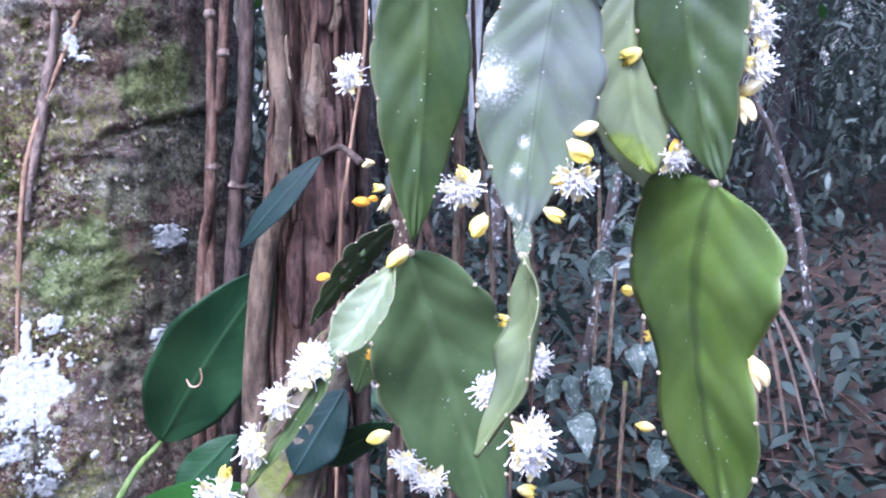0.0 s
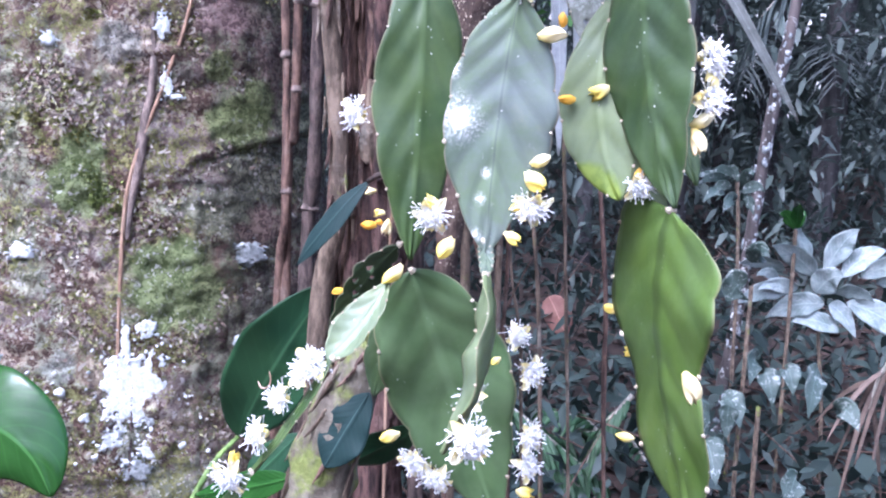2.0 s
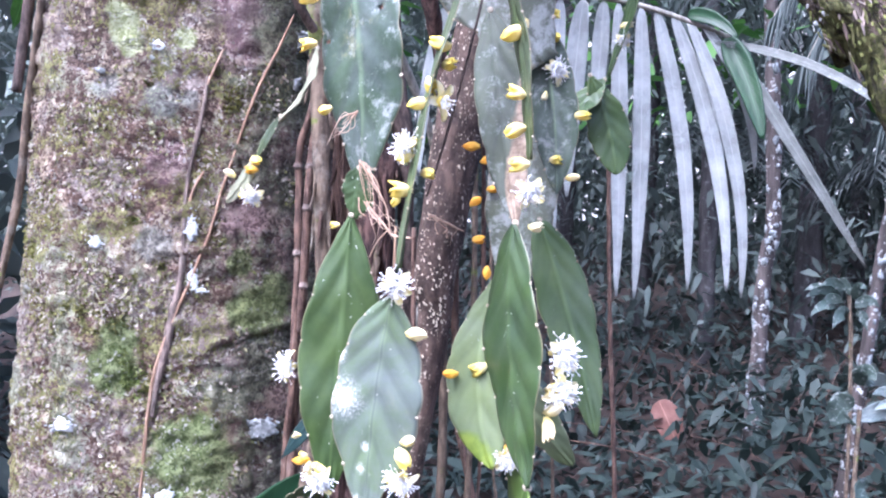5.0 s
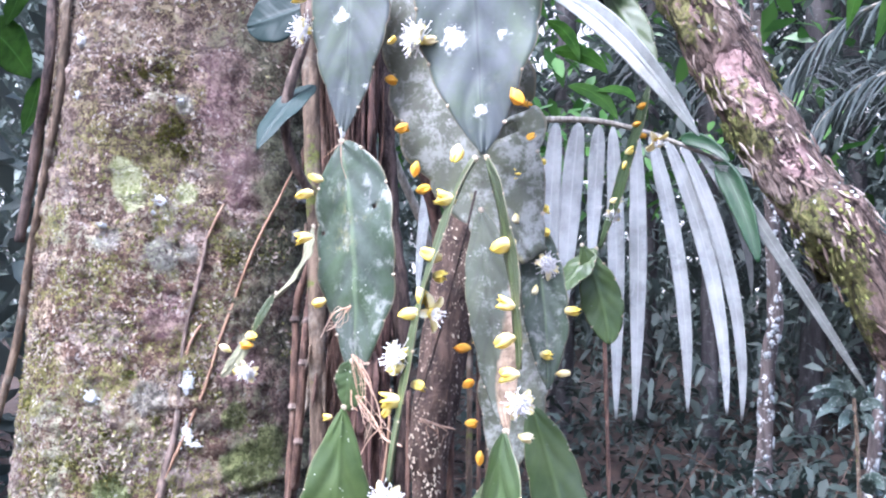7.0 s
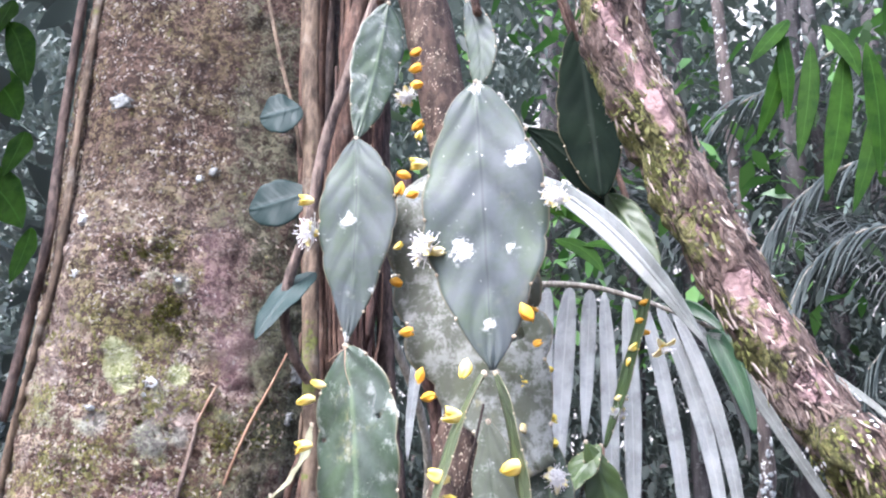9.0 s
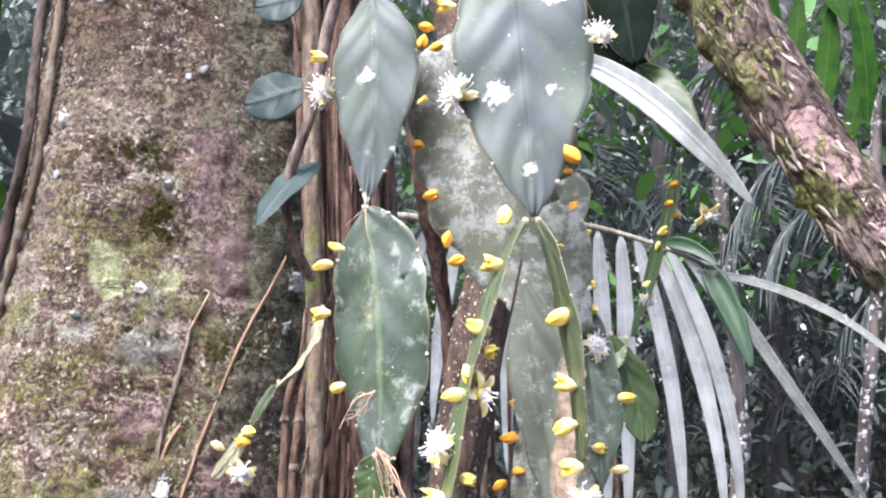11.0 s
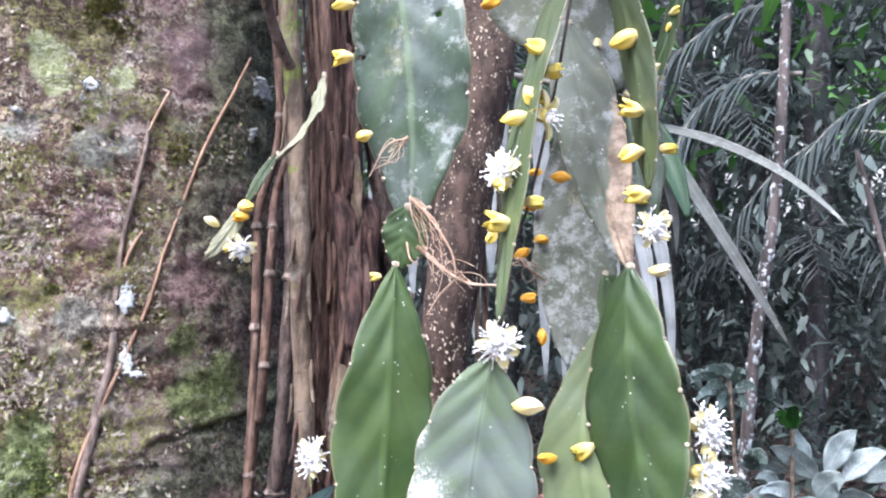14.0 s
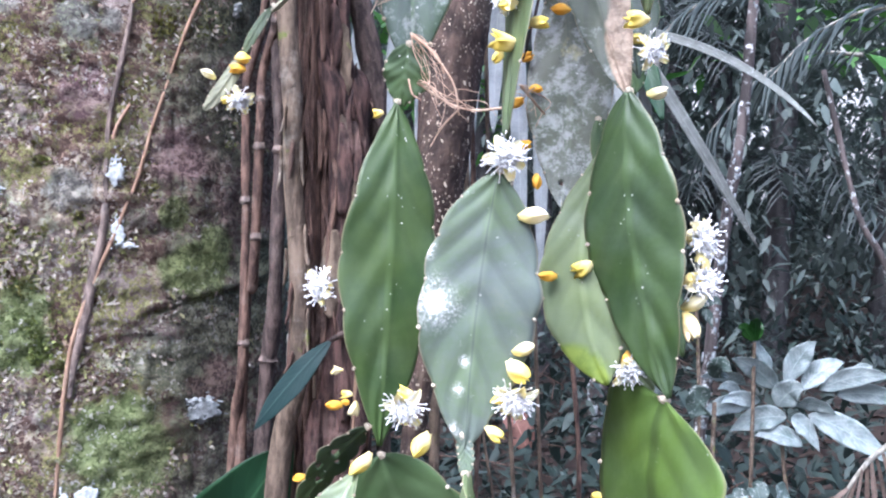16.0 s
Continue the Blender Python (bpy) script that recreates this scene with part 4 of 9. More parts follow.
def lichen(g, z, wide, tall, mat, name="lichen", seed=0, grains=160, square=2.6, label="crust of pale lichen on the bark"):
    """A solid, ragged crust on the trunk's bark, cracked into areas, with loose crumbs round it."""
    rnd = random.Random(seed)
    verts, faces, inside = [], [], {}
    rows = max(10, min(64, int(tall / 0.0008)))
    cols = max(10, min(64, int(wide / 0.0008)))
    for i in range(rows + 1):
        for j in range(cols + 1):
            u, v = 2.6 * j / cols - 1.3, 2.6 * i / rows - 1.3
            p = V((u * 1.5 + seed * 3.1, v * 1.5, 0))
            m = 0.9 + 0.4 * noise.noise(p) + 0.32 * noise.noise(p * 3) + 0.26 * noise.noise(p * 7) + 0.16 * noise.noise(p * 15) - (abs(u) ** square + abs(v) ** square) ** (1 / square)
            hole = noise.noise(p * 4 + V((0, 0, 5)))
            if hole > 0.6:
                m = -1
            inside[i, j] = m
            rise = 0.0006 * min(1.0, max(0.0, m * 3.5)) ** 0.5 + 0.0004 * noise.noise(p * 9) + 0.0004 * noise.noise(p * 22)
            verts.append(trunk_at(g + wide * 0.5 * u / 0.126, z + tall * 0.5 * v, rise + 0.0028 if m > 0 else -0.003))
    for i in range(rows):
        for j in range(cols):
            if max(inside[i, j], inside[i + 1, j], inside[i, j + 1], inside[i + 1, j + 1]) > 0:
                a = i * (cols + 1) + j
                faces.append((a, a + 1, a + cols + 2, a + cols + 1))
    for _ in range(grains // 14):
        a, r = rnd.uniform(0, 6.283), rnd.uniform(0.7, 1.5)
        gg, zz = g + wide * 0.5 * r * math.cos(a) / 0.126, z + tall * 0.5 * r * math.sin(a)
        nrm = (FRONT * math.cos(gg) + ACROSS * math.sin(gg)).normalized()
        x, c, s, k, m = V((0, 0, 1)).cross(nrm).normalized(), trunk_at(gg, zz, 0.004), rnd.uniform(0.0005, 0.0015) * (0.6 + 8 * wide), len(verts), 7
        for i in range(m):
            q, rr = 6.283 * i / m, s * rnd.uniform(0.5, 1.25)
            verts += [c + (x * math.cos(q) + V((0, 0, 1)) * math.sin(q)) * rr - nrm * 0.003, c + (x * math.cos(q) + V((0, 0, 1)) * math.sin(q)) * rr * 0.8 + nrm * rnd.uniform(0, 0.0006)]
        for i in range(m):
            a0, b0 = k + 2 * i, k + 2 * ((i + 1) % m)
            faces.append((a0, b0, b0 + 1, a0 + 1))
        faces.append(tuple(k + 2 * i + 1 for i in range(m)))
    return part(name, mesh_of(name, verts, faces, [mat]), tree, label)


def crumbs(g, z, wide, tall, count, mat, seed=0):
    """Small separate crusts of a breaking lichen, each a low lobed cushion on the bark."""
    rnd = random.Random(seed)
    verts, faces = [], []
    for _ in range(count):
        gg, zz = g + rnd.gauss(0, wide * 0.36) / 0.126, z + rnd.gauss(0, tall * 0.36)
        nrm = (FRONT * math.cos(gg) + ACROSS * math.sin(gg)).normalized()
        x, c, size = V((0, 0, 1)).cross(nrm).normalized(), trunk_at(gg, zz, 0.0026), rnd.uniform(0.0007, 0.0016) * (2.0 if rnd.random() < 0.22 else 1.0)
        k, m, long, lean = len(verts), 9, rnd.uniform(0.75, 1.5), rnd.uniform(0, 3.14)
        for i in range(m):
            q, rr = 6.283 * i / m, size * rnd.uniform(0.65, 1.2)
            a, b = rr * long * math.cos(q), rr * math.sin(q)
            d = x * (a * math.cos(lean) - b * math.sin(lean)) + V((0, 0, 1)) * (a * math.sin(lean) + b * math.cos(lean))
            verts += [c + d - nrm * 0.003, c + d * 0.86 + nrm * rnd.uniform(0.0002, 0.0006)]
        verts.append(c + nrm * rnd.uniform(0.0004, 0.001))
        for i in range(m):
            a0, b0 = k + 2 * i, k + 2 * ((i + 1) % m)
            faces += [(a0, b0, b0 + 1, a0 + 1), (a0 + 1, b0 + 1, k + 2 * m)]
    ob = part("crumbled_lichen", mesh_of("crumbled_lichen", verts, faces, [mat]), tree, "scattered crumbs of white lichen")
    ob["kind"] = "stuff"


def tufts(name, spots, mat, label, each=380, height=0.0026, seed=3):
    """Short moss on the bark, in patches."""
    rnd = random.Random(seed)
    verts, faces = [], []
    for g, z, wide, tall in spots:
        for _ in range(int(each * wide * tall / 0.0012)):
            gg, zz = g + rnd.gauss(0, wide * 0.32) / 0.126, z + rnd.gauss(0, tall * 0.32)
            if noise.noise(V((gg * 14, zz * 110, 1.5))) < -0.05:
                continue
            c = trunk_at(gg, zz, -0.0005)
            nrm = (FRONT * math.cos(gg) + ACROSS * math.sin(gg)) + V((rnd.uniform(-0.7, 0.7), rnd.uniform(-0.5, 0.5), rnd.uniform(-0.4, 0.8)))
            x = V((rnd.uniform(-1, 1), rnd.uniform(-1, 1), rnd.uniform(-1, 1))).cross(nrm).normalized()
            w, h = rnd.uniform(0.0006, 0.0013), height * rnd.uniform(0.5, 1.2)
            k = len(verts)
            verts += [c - x * w, c + x * w, c + nrm.normalized() * h + x * w * 0.7, c + nrm.normalized() * h * 1.1 - x * w * 0.7]
            faces.append((k, k + 1, k + 2, k + 3))
    ob = part(name, mesh_of(name, verts, faces, [mat]), tree, label)
    ob["kind"] = "stuff"
    return ob


def crust(count, seed=4):
    """Small lifted flakes and granules of the bark and its lichens."""
    rnd = random.Random(seed)
    verts, faces = [], []
    while count:
        g, z = rnd.uniform(-1.6, 1.05), rnd.uniform(1.12, 2.12)
        if noise.noise(V((g * 3, z * 22, 6.0))) + 0.5 * noise.noise(V((g * 9, z * 70, 2.0))) < rnd.uniform(-0.25, 0.35) + max(0.0, g - 0.15) * 0.9:
            continue
        if rnd.random() < 0.88 * min(1.0, max(0.0, (z - 1.68) / 0.1)):
            continue
        c = trunk_at(g, z, 0.0016)
        if any((c - V(place)).length < radius * 0.95 for place, radius in GREEN_SPOTS + YELLOW_SPOTS):
            continue
        count -= 1
        nrm = (FRONT * math.cos(g) + ACROSS * math.sin(g)).normalized()
        x = (V((rnd.uniform(-1, 1), rnd.uniform(-1, 1), rnd.uniform(-1, 1))).cross(nrm)).normalized()
        y = nrm.cross(x)
        ln, w = rnd.uniform(0.0009, 0.0026) * (1.5 if rnd.random() < 0.15 else 1), rnd.uniform(0.0005, 0.0012)
        curl, lift, k = rnd.uniform(-0.7, 0.7), rnd.uniform(0.05, 0.6), len(verts)
        for i, (s, ww) in enumerate(((-1, 0.35), (-0.3, 1.0), (0.4, 0.8), (1, 0.25))):
            q = c + x * ln * s + y * w * curl * 2 * s * s + nrm * (ln * lift * max(0.0, s) ** 1.5 - 0.0006 * (s < 0))
            e = y * w * ww * rnd.uniform(0.7, 1.3) + nrm * w * ww * rnd.uniform(-0.4, 0.4)
            verts += [q - e, q + e]
        faces += [(k + 2 * i, k + 2 * i + 1, k + 2 * i + 3, k + 2 * i + 2) for i in range(3)]
    ob = part("bark_crust", mesh_of("bark_crust", verts, faces, [FLAKES], smooth=False), tree, "flaking crust of bark and lichen granules")
    ob["kind"] = "stuff"


# ---- stems, roots and vines ----
def stem(name, points, mat, label, category="stem", group="", **shape):
    return whole(name, tube(name, points, mat, **shape), label, category, group)


def around(path, s, g, proud):
    """A place and its outward direction on the skin of a stem that runs along a path."""
    i = min(len(path) - 2, int(s * (len(path) - 1)))
    d = (path[i + 1].xyz - path[i].xyz).normalized()
    x = V((0.0, -1.0, 0.0))
    x = (x - d * x.dot(d)).normalized()
    n = x * math.cos(g) + d.cross(x) * math.sin(g)
    return path[i].xyz + n * (path[i].w + proud), n, d


def barked_stem(name, points, mat, label, category="stem", group="", peels=16, **shape):
    """A stem with loose curls of bark along it."""
    ob = thing(name, points[-1][:3], label, category, group)
    part("core", tube("core", points, mat, **shape), ob)
    path, rnd = spline(points, 300), random.Random(len(label))
    for k in range(peels):
        s, g, ln = rnd.uniform(0.05, 0.75), rnd.uniform(-1.4, 1.4), rnd.uniform(0.012, 0.035)
        line = []
        for i in range(6):
            p, n, d = around(path, s, g + 0.06 * i, 0.0008 + 0.0035 * (i / 5) ** 3)
            line.append((*(p + d * ln * (i / 5 - 0.5)), rnd.uniform(0.0008, 0.0016) * (0.4 if i in (0, 5) else 1)))
        part("bark_peel", tube("bark_peel", line, STEM_TAN if k % 2 else STEM_BROWN, 6, 14, 0.3, 200.0, k), ob)
    return ob


def jointed_root(name, points, mat, label, group, nodes, seed, **shape):
    """A hanging root with swollen nodes, each with a pale scar."""
    ob = thing(name, points[-1][:3], label, "root", group)
    part("core", tube("core", points, mat, seed=seed, **shape), ob)
    path = spline(points, 300)
    for k, at in enumerate(nodes):
        i = int(at * 298)
        q, d = path[i], (path[i + 1].xyz - path[i].xyz).normalized()
        ring = [(*(q.xyz + d * h), q.w * r) for h, r in ((-0.0030, 0.95), (-0.0012, 1.08), (0.0002, 1.24), (0.0010, 1.16), (0.0022, 0.95))]
        part("node", tube("node", ring, CREEPER, 12, 14, 0.25, 200.0, seed + k), ob)
    return ob


def lenticel_mesh():
    """A raised corky fleck, 2 mm long."""
    bm = bmesh.new()
    bmesh.ops.create_icosphere(bm, subdivisions=1, radius=0.001)
    rnd = random.Random(8)
    for v in bm.verts:
        v.co = V((v.co.x * 0.6, v.co.y, v.co.z * 0.35)) * rnd.uniform(0.75, 1.25)
    me = bpy.data.meshes.new("lenticel")
    bm.to_mesh(me)
    bm.free()
    me.materials.append(LENTICEL)
    return me


def dotted_stem(name, points, mat, label, category="stem", group="", **shape):
    """A stem strewn with raised pale lenticels."""
    ob = thing(name, points[-1][:3], label, category, group)
    part("core", tube("core", points, mat, **shape), ob)
    path, rnd, me, left = spline(points, 400), random.Random(77), lenticel_mesh(), 300
    while left:
        s, g = rnd.uniform(0.1, 0.68), rnd.uniform(-1.4, 1.4)
        p, n, d = around(path, s, g, 0.0)
        if noise.noise(p * 45) + 0.5 * noise.noise(p * 120) < rnd.uniform(-0.35, 0.3):
            continue
        left -= 1
        dot = new("lenticel", me)
        dot.parent = ob
        dot.matrix_parent_inverse = Matrix.Translation(-ob.location)
        k = rnd.uniform(0.55, 1.4)
        dot.matrix_basis = Matrix.Translation(p) @ n.to_track_quat("Z", "Y").to_matrix().to_4x4() @ Matrix.Rotation(rnd.uniform(-0.5, 0.5), 4, "Z") @ Matrix.Diagonal((k, k * rnd.uniform(0.7, 1.4), k, 1))
    return ob


def shaggy_root(name, points, mat, label, strips=14, seed=1):
    """A thick fibrous root: its core, and long loose strips of bark along it."""
    ob = thing(name, points[-1][:3], label, "root", "shaggy roots")
    part("core", tube("core", points, mat, 26, 200, 0.45, 50.0, seed, 5, 0.1), ob)
    path, rnd = spline(points, 220), random.Random(seed)
    for k in range(strips):
        a, b = sorted((rnd.random(), rnd.random()))
        if b - a < 0.15:
            b = min(1.0, a + 0.3)
        g, drift, lift = rnd.uniform(-2.2, 2.2), rnd.uniform(-0.9, 0.9), rnd.uniform(0.0003, 0.0036)
        line = []
        for i in range(9):
            s = a + (b - a) * i / 8
            q = path[min(219, int(s * 219))]
            h = g + drift * i / 8 + 0.2 * math.sin(3 * i + k)
            out = V((math.sin(h), -math.cos(h), 0))
            line.append((*(q.xyz + out * (q.w * 0.98 + lift * (1 + 2 * (abs(i - 4) / 4) ** 3))), rnd.uniform(0.0009, 0.0022) * (0.35 if i in (0, 8) else 1)))
        part("bark_strip", tube("bark_strip", line, mat if k % 3 else STEM_BROWN, 6, 46, 0.4, 160.0, k, 0, 0.2), ob)
    for k in range(strips):
        i, g, ln = int(rnd.uniform(40, 180)), rnd.uniform(-1.3, 1.3), rnd.uniform(0.025, 0.075)
        q = path[i]
        out = V((math.sin(g), -math.cos(g), 0))
        a = q.xyz + out * (q.w + 0.0015) + V((0, 0, ln * 0.5))
        b = q.xyz + out * (q.w + rnd.uniform(0.001, 0.005)) - V((0, 0, ln * 0.5))
        mid = (a + b) / 2 + out * 0.0005
        part("bark_plate", blade("bark_plate", a, mid, b, q.w * rnd.uniform(0.5, 1.1), math.degrees(g), mat if k % 3 else STEM_TAN, peak=0.5, full=0.35, stalk=0.3, cup=-0.5, wave=0.06, notch=0.15, thick=0.0012, rows=18, cols=7, seed=k), ob)
    return ob


def leaning_limb(points):
    """The mossy limb: core, lifted bark plates, bare patches, moss and lichen."""
    ob = thing("limb", points[-1][:3], "leaning limb with flaking bark, green moss and white lichen", "limb")
    along = (V(points[-4][:3]) - V(points[3][:3])).normalized()
    part("core", tube("core", points, limb_material(along), 64, 420, 0.3, 75.0, 2, 0, 0.45), ob)
    path = spline(points, 400)
    rnd = random.Random(12)

    def at(s, g, proud):
        i = int(s * 398)
        d = (path[i + 1].xyz - path[i].xyz).normalized()
        x = (V((0.31, -0.9, 0.2)) - d * V((0.31, -0.9, 0.2)).dot(d)).normalized()
        nrm = x * math.cos(g) + d.cross(x) * math.sin(g)
        return path[i].xyz + nrm * (path[i].w + proud), nrm, d

    def scales(name, count, mat, label, where, size, long, lift):
        verts, faces = [], []
        for _ in range(count):
            s, g = rnd.random(), rnd.uniform(-1.9, 1.9)
            if not where(s, g):
                continue
            c, nrm, d = at(s, g, rnd.uniform(0.0002, lift))
            x = d.cross(nrm)
            a = (d + x * rnd.uniform(-0.5, 0.5) + nrm * rnd.uniform(-0.25, 0.35)).normalized()
            b = nrm.cross(a)
            r = rnd.uniform(*size)
            k = len(verts)
            for u, v, h in ((-1, -0.5, 0), (-0.3, -0.9, 0.1), (0.7, -0.7, 0.2), (1.1, 0.2, 0.5), (0.5, 0.8, 0.2), (-0.6, 0.7, 0)):
                verts.append(c + a * u * r * long * rnd.uniform(0.8, 1.2) + b * v * r * rnd.uniform(0.7, 1.2) + nrm * h * r * 0.8)
            verts.append(c + nrm * r * 0.35)
            verts += [q - nrm * r * 0.5 for q in verts[k:k + 6]]
            faces += [(k + 6, k + i, k + (i + 1) % 6) for i in range(6)]
            faces += [(k + i, k + 7 + i, k + 7 + (i + 1) % 6, k + (i + 1) % 6) for i in range(6)]
        p = part(name, mesh_of(name, verts, faces, [mat], smooth=False), ob, label)
        p["kind"] = "stuff"

    def patch(s, g, cut, seed, f=1.0):
        c, _, _ = at(s, g, 0)
        return noise.noise(c * 42 * f + V((seed, 0, 0))) + 0.5 * noise.noise(c * 130 * f) > cut

    scales("bark_plate", 2600, LIMB_FLAKES, "lifted strips of bark", lambda s, g: patch(s, g, 0.0, 4), (0.0003, 0.0009), 4.5, 0.0016)
    scales("moss", 7500, MOSS_LIMB, "green moss", lambda s, g: patch(s, g, 0.3 - 0.3 * math.sin(g) if s > 0.35 else 0.34, 1), (0.0003, 0.0008), 1.6, 0.0018)
    scales("lichen", 1500, LICHEN_WHITE, "white lichen", lambda s, g: patch(s, g, 0.5, 9), (0.0004, 0.0012), 1.0, 0.0025)
    return ob


STRANDS = {}


def strand(key, place, label, up=False):
    ob = STRANDS[key] = thing("hanging_cactus", place, label, "cactus", "hanging cactus strands")
    if up:
        # the bare stem by which the strand hangs from the trunk above
        a, b = V(place), trunk_at(0.75, 2.36, -0.004)
        c = (a + b) / 2 + V((0.03, -0.03, 0.12))
        part("stalk", tube("stalk", [(*a, 0.0022), (*c, 0.003), (*b, 0.0042)], STEM_BROWN, 8, 24, 0.3), ob)
    return ob


CLADODES = {}


def lump_mesh():
    """A small woolly lump, 1.4 mm across."""
    bm = bmesh.new()
    bmesh.ops.create_icosphere(bm, subdivisions=1, radius=0.0007)
    rnd = random.Random(2)
    for v in bm.verts:
        v.co *= rnd.uniform(0.7, 1.25)
    me = bpy.data.meshes.new("areole")
    bm.to_mesh(me)
    bm.free()
    me.materials.append(AREOLE)
    return me


AREOLE_MESH = lump_mesh()


def cladode(key, owner, base, mid, tip, width, turn, mat, label="", **shape):
    shape.setdefault("notch", 0.055)
    shape.setdefault("seed", len(CLADODES) + 3)
    ob = part("cladode", blade("cladode", base, mid, tip, width, turn, mat, **shape), STRANDS[owner], label)
    CLADODES[key] = ob
    rnd = random.Random(shape["seed"])
    for q in EDGES:
        if rnd.random() < 0.75:
            a = new("areole", AREOLE_MESH)
            a.parent, a.location = ob, q
            a.rotation_euler = (rnd.uniform(0, 6), rnd.uniform(0, 6), 0)
            a.scale = [rnd.uniform(0.7, 1.3) * (0.6 + width * 12)] * 3
    j = new("joint", AREOLE_MESH)
    j.parent, j.location = ob, V(base)
    j.scale = (2.0 + width * 20, 2.0 + width * 20, 2.6)
    j["label"] = "corky brown joint"
    return ob


def leaf(name, base, mid, tip, width, turn, mat, label, category="leaf", group="", stalk_from=None, stalk_mat=None, **shape):
    """A single leaf as a thing: its blade, and its stalk where that shows."""
    ob = thing(name, base, label, category, group)
    shape.setdefault("thick", 0.0006)
    shape.setdefault("quilt", 0.0002)
    part("leaf_blade", blade("leaf_blade", base, mid, tip, width, turn, mat, **shape), ob)
    if stalk_from:
        a, b = V(stalk_from), V(base)
        part("petiole", tube("petiole", [(*a, 0.0022), (*((a + b) / 2 + V((0, 0, 0.006))), 0.0019), (*b, 0.0015)], stalk_mat or PETIOLE, 8, 14), ob)
    return ob


def palm_frond(places, label):
    ob = thing("palm_frond", places[0], label, "palm")
    part("rachis", tube("rachis", [(*p, 0.0095 - 0.0065 * i / (len(places) - 1)) for i, p in enumerate(places)], RACHIS, 8, 60), ob)
    return ob


def leaflet(frond, base, mid, tip, width, turn=0, mat=None):
    return part("leaflet", blade("leaflet", base, mid, tip, width, turn, mat or LEAF_PALM, peak=0.35, full=0.55, stalk=0.12, fold=0.28, wave=0.01, rib=0.001, thick=0.0008, rows=30, cols=9,
                                 seed=int(abs(base[0]) * 9999)), frond)


def comb(frond, places, pairs, length, mat=None, width=0.011):
    """Narrow drooping leaflets in pairs along a far frond."""
    path = spline([(*p, 0.0) for p in places], pairs)
    rnd = random.Random(pairs + int(1000 * abs(places[0][0])))
    for i, q in enumerate(path[1:]):
        d = (path[i + 1] - path[i]).xyz.normalized()
        span = length * math.sin(math.pi * (0.12 + 0.8 * i / pairs)) ** 0.6
        side = d.cross(V((0, 0, 1))).normalized()
        for k in (-1, 1):
            reach = span * rnd.uniform(0.8, 1.15)
            tip = q.xyz + (side * k * 0.7 + d * rnd.uniform(0.45, 0.8) + V((0, 0, -rnd.uniform(0.35, 0.9)))) * reach
            mid = (q.xyz + tip) / 2 + V((0, 0, 0.14 * reach))
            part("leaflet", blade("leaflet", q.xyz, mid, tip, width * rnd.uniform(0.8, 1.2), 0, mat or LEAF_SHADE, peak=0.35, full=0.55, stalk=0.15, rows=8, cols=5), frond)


# ---- the forest behind ----
def sapling(places, label, bark=None, group="slender saplings", crusts=0):
    ob = thing("sapling", places[0][:3], label, "tree", group)
    part("trunk", tube("trunk", places, bark or STEM_SAP, 12, 70, 0.25, 14.0, len(label), 0, 0.5), ob)
    if crusts:
        crust_on_stem = part("lichen", stem_crusts(places, crusts, len(label)), ob, "white crusts of lichen")
        crust_on_stem["kind"] = "stuff"
    return ob


def stem_crusts(places, count, seed):
    """Ragged low crusts that hug a slender stem, longer than wide, in loose clusters."""
    rnd = random.Random(seed)
    path = spline(places, 400)
    verts, faces = [], []
    while count:
        i = rnd.randrange(2, 398)
        turn = rnd.uniform(-1.7, 1.7)
        if noise.noise(V((i * 0.06, turn * 1.2, seed))) < rnd.uniform(-0.2, 0.25):
            continue
        count -= 1
        q, d = path[i], (path[i + 1].xyz - path[i - 1].xyz).normalized()
        front = (V((0, -1, 0)) + d * d.y).normalized()
        side = d.cross(front)
        tall, wide = rnd.uniform(0.25, 0.9) * q.w, rnd.uniform(0.2, 0.55)
        k, m = len(verts), 11
        for j in range(m):
            a, r = 6.283 * j / m, rnd.uniform(0.55, 1.2)
            g, up = turn + wide * r * math.cos(a), tall * r * math.sin(a)
            out = front * math.cos(g) + side * math.sin(g)
            verts += [q.xyz + d * up + out * q.w * 0.9, q.xyz + d * up * 0.88 + out * q.w * rnd.uniform(1.1, 1.16)]
        verts.append(q.xyz + (front * math.cos(turn) + side * math.sin(turn)) * q.w * 1.2)
        for j in range(m):
            a, b = k + 2 * j, k + 2 * ((j + 1) % m)
            faces += [(a, b, b + 1, a + 1), (a + 1, b + 1, k + 2 * m)]
    return mesh_of("lichen", verts, faces, [LICHEN_STEM])


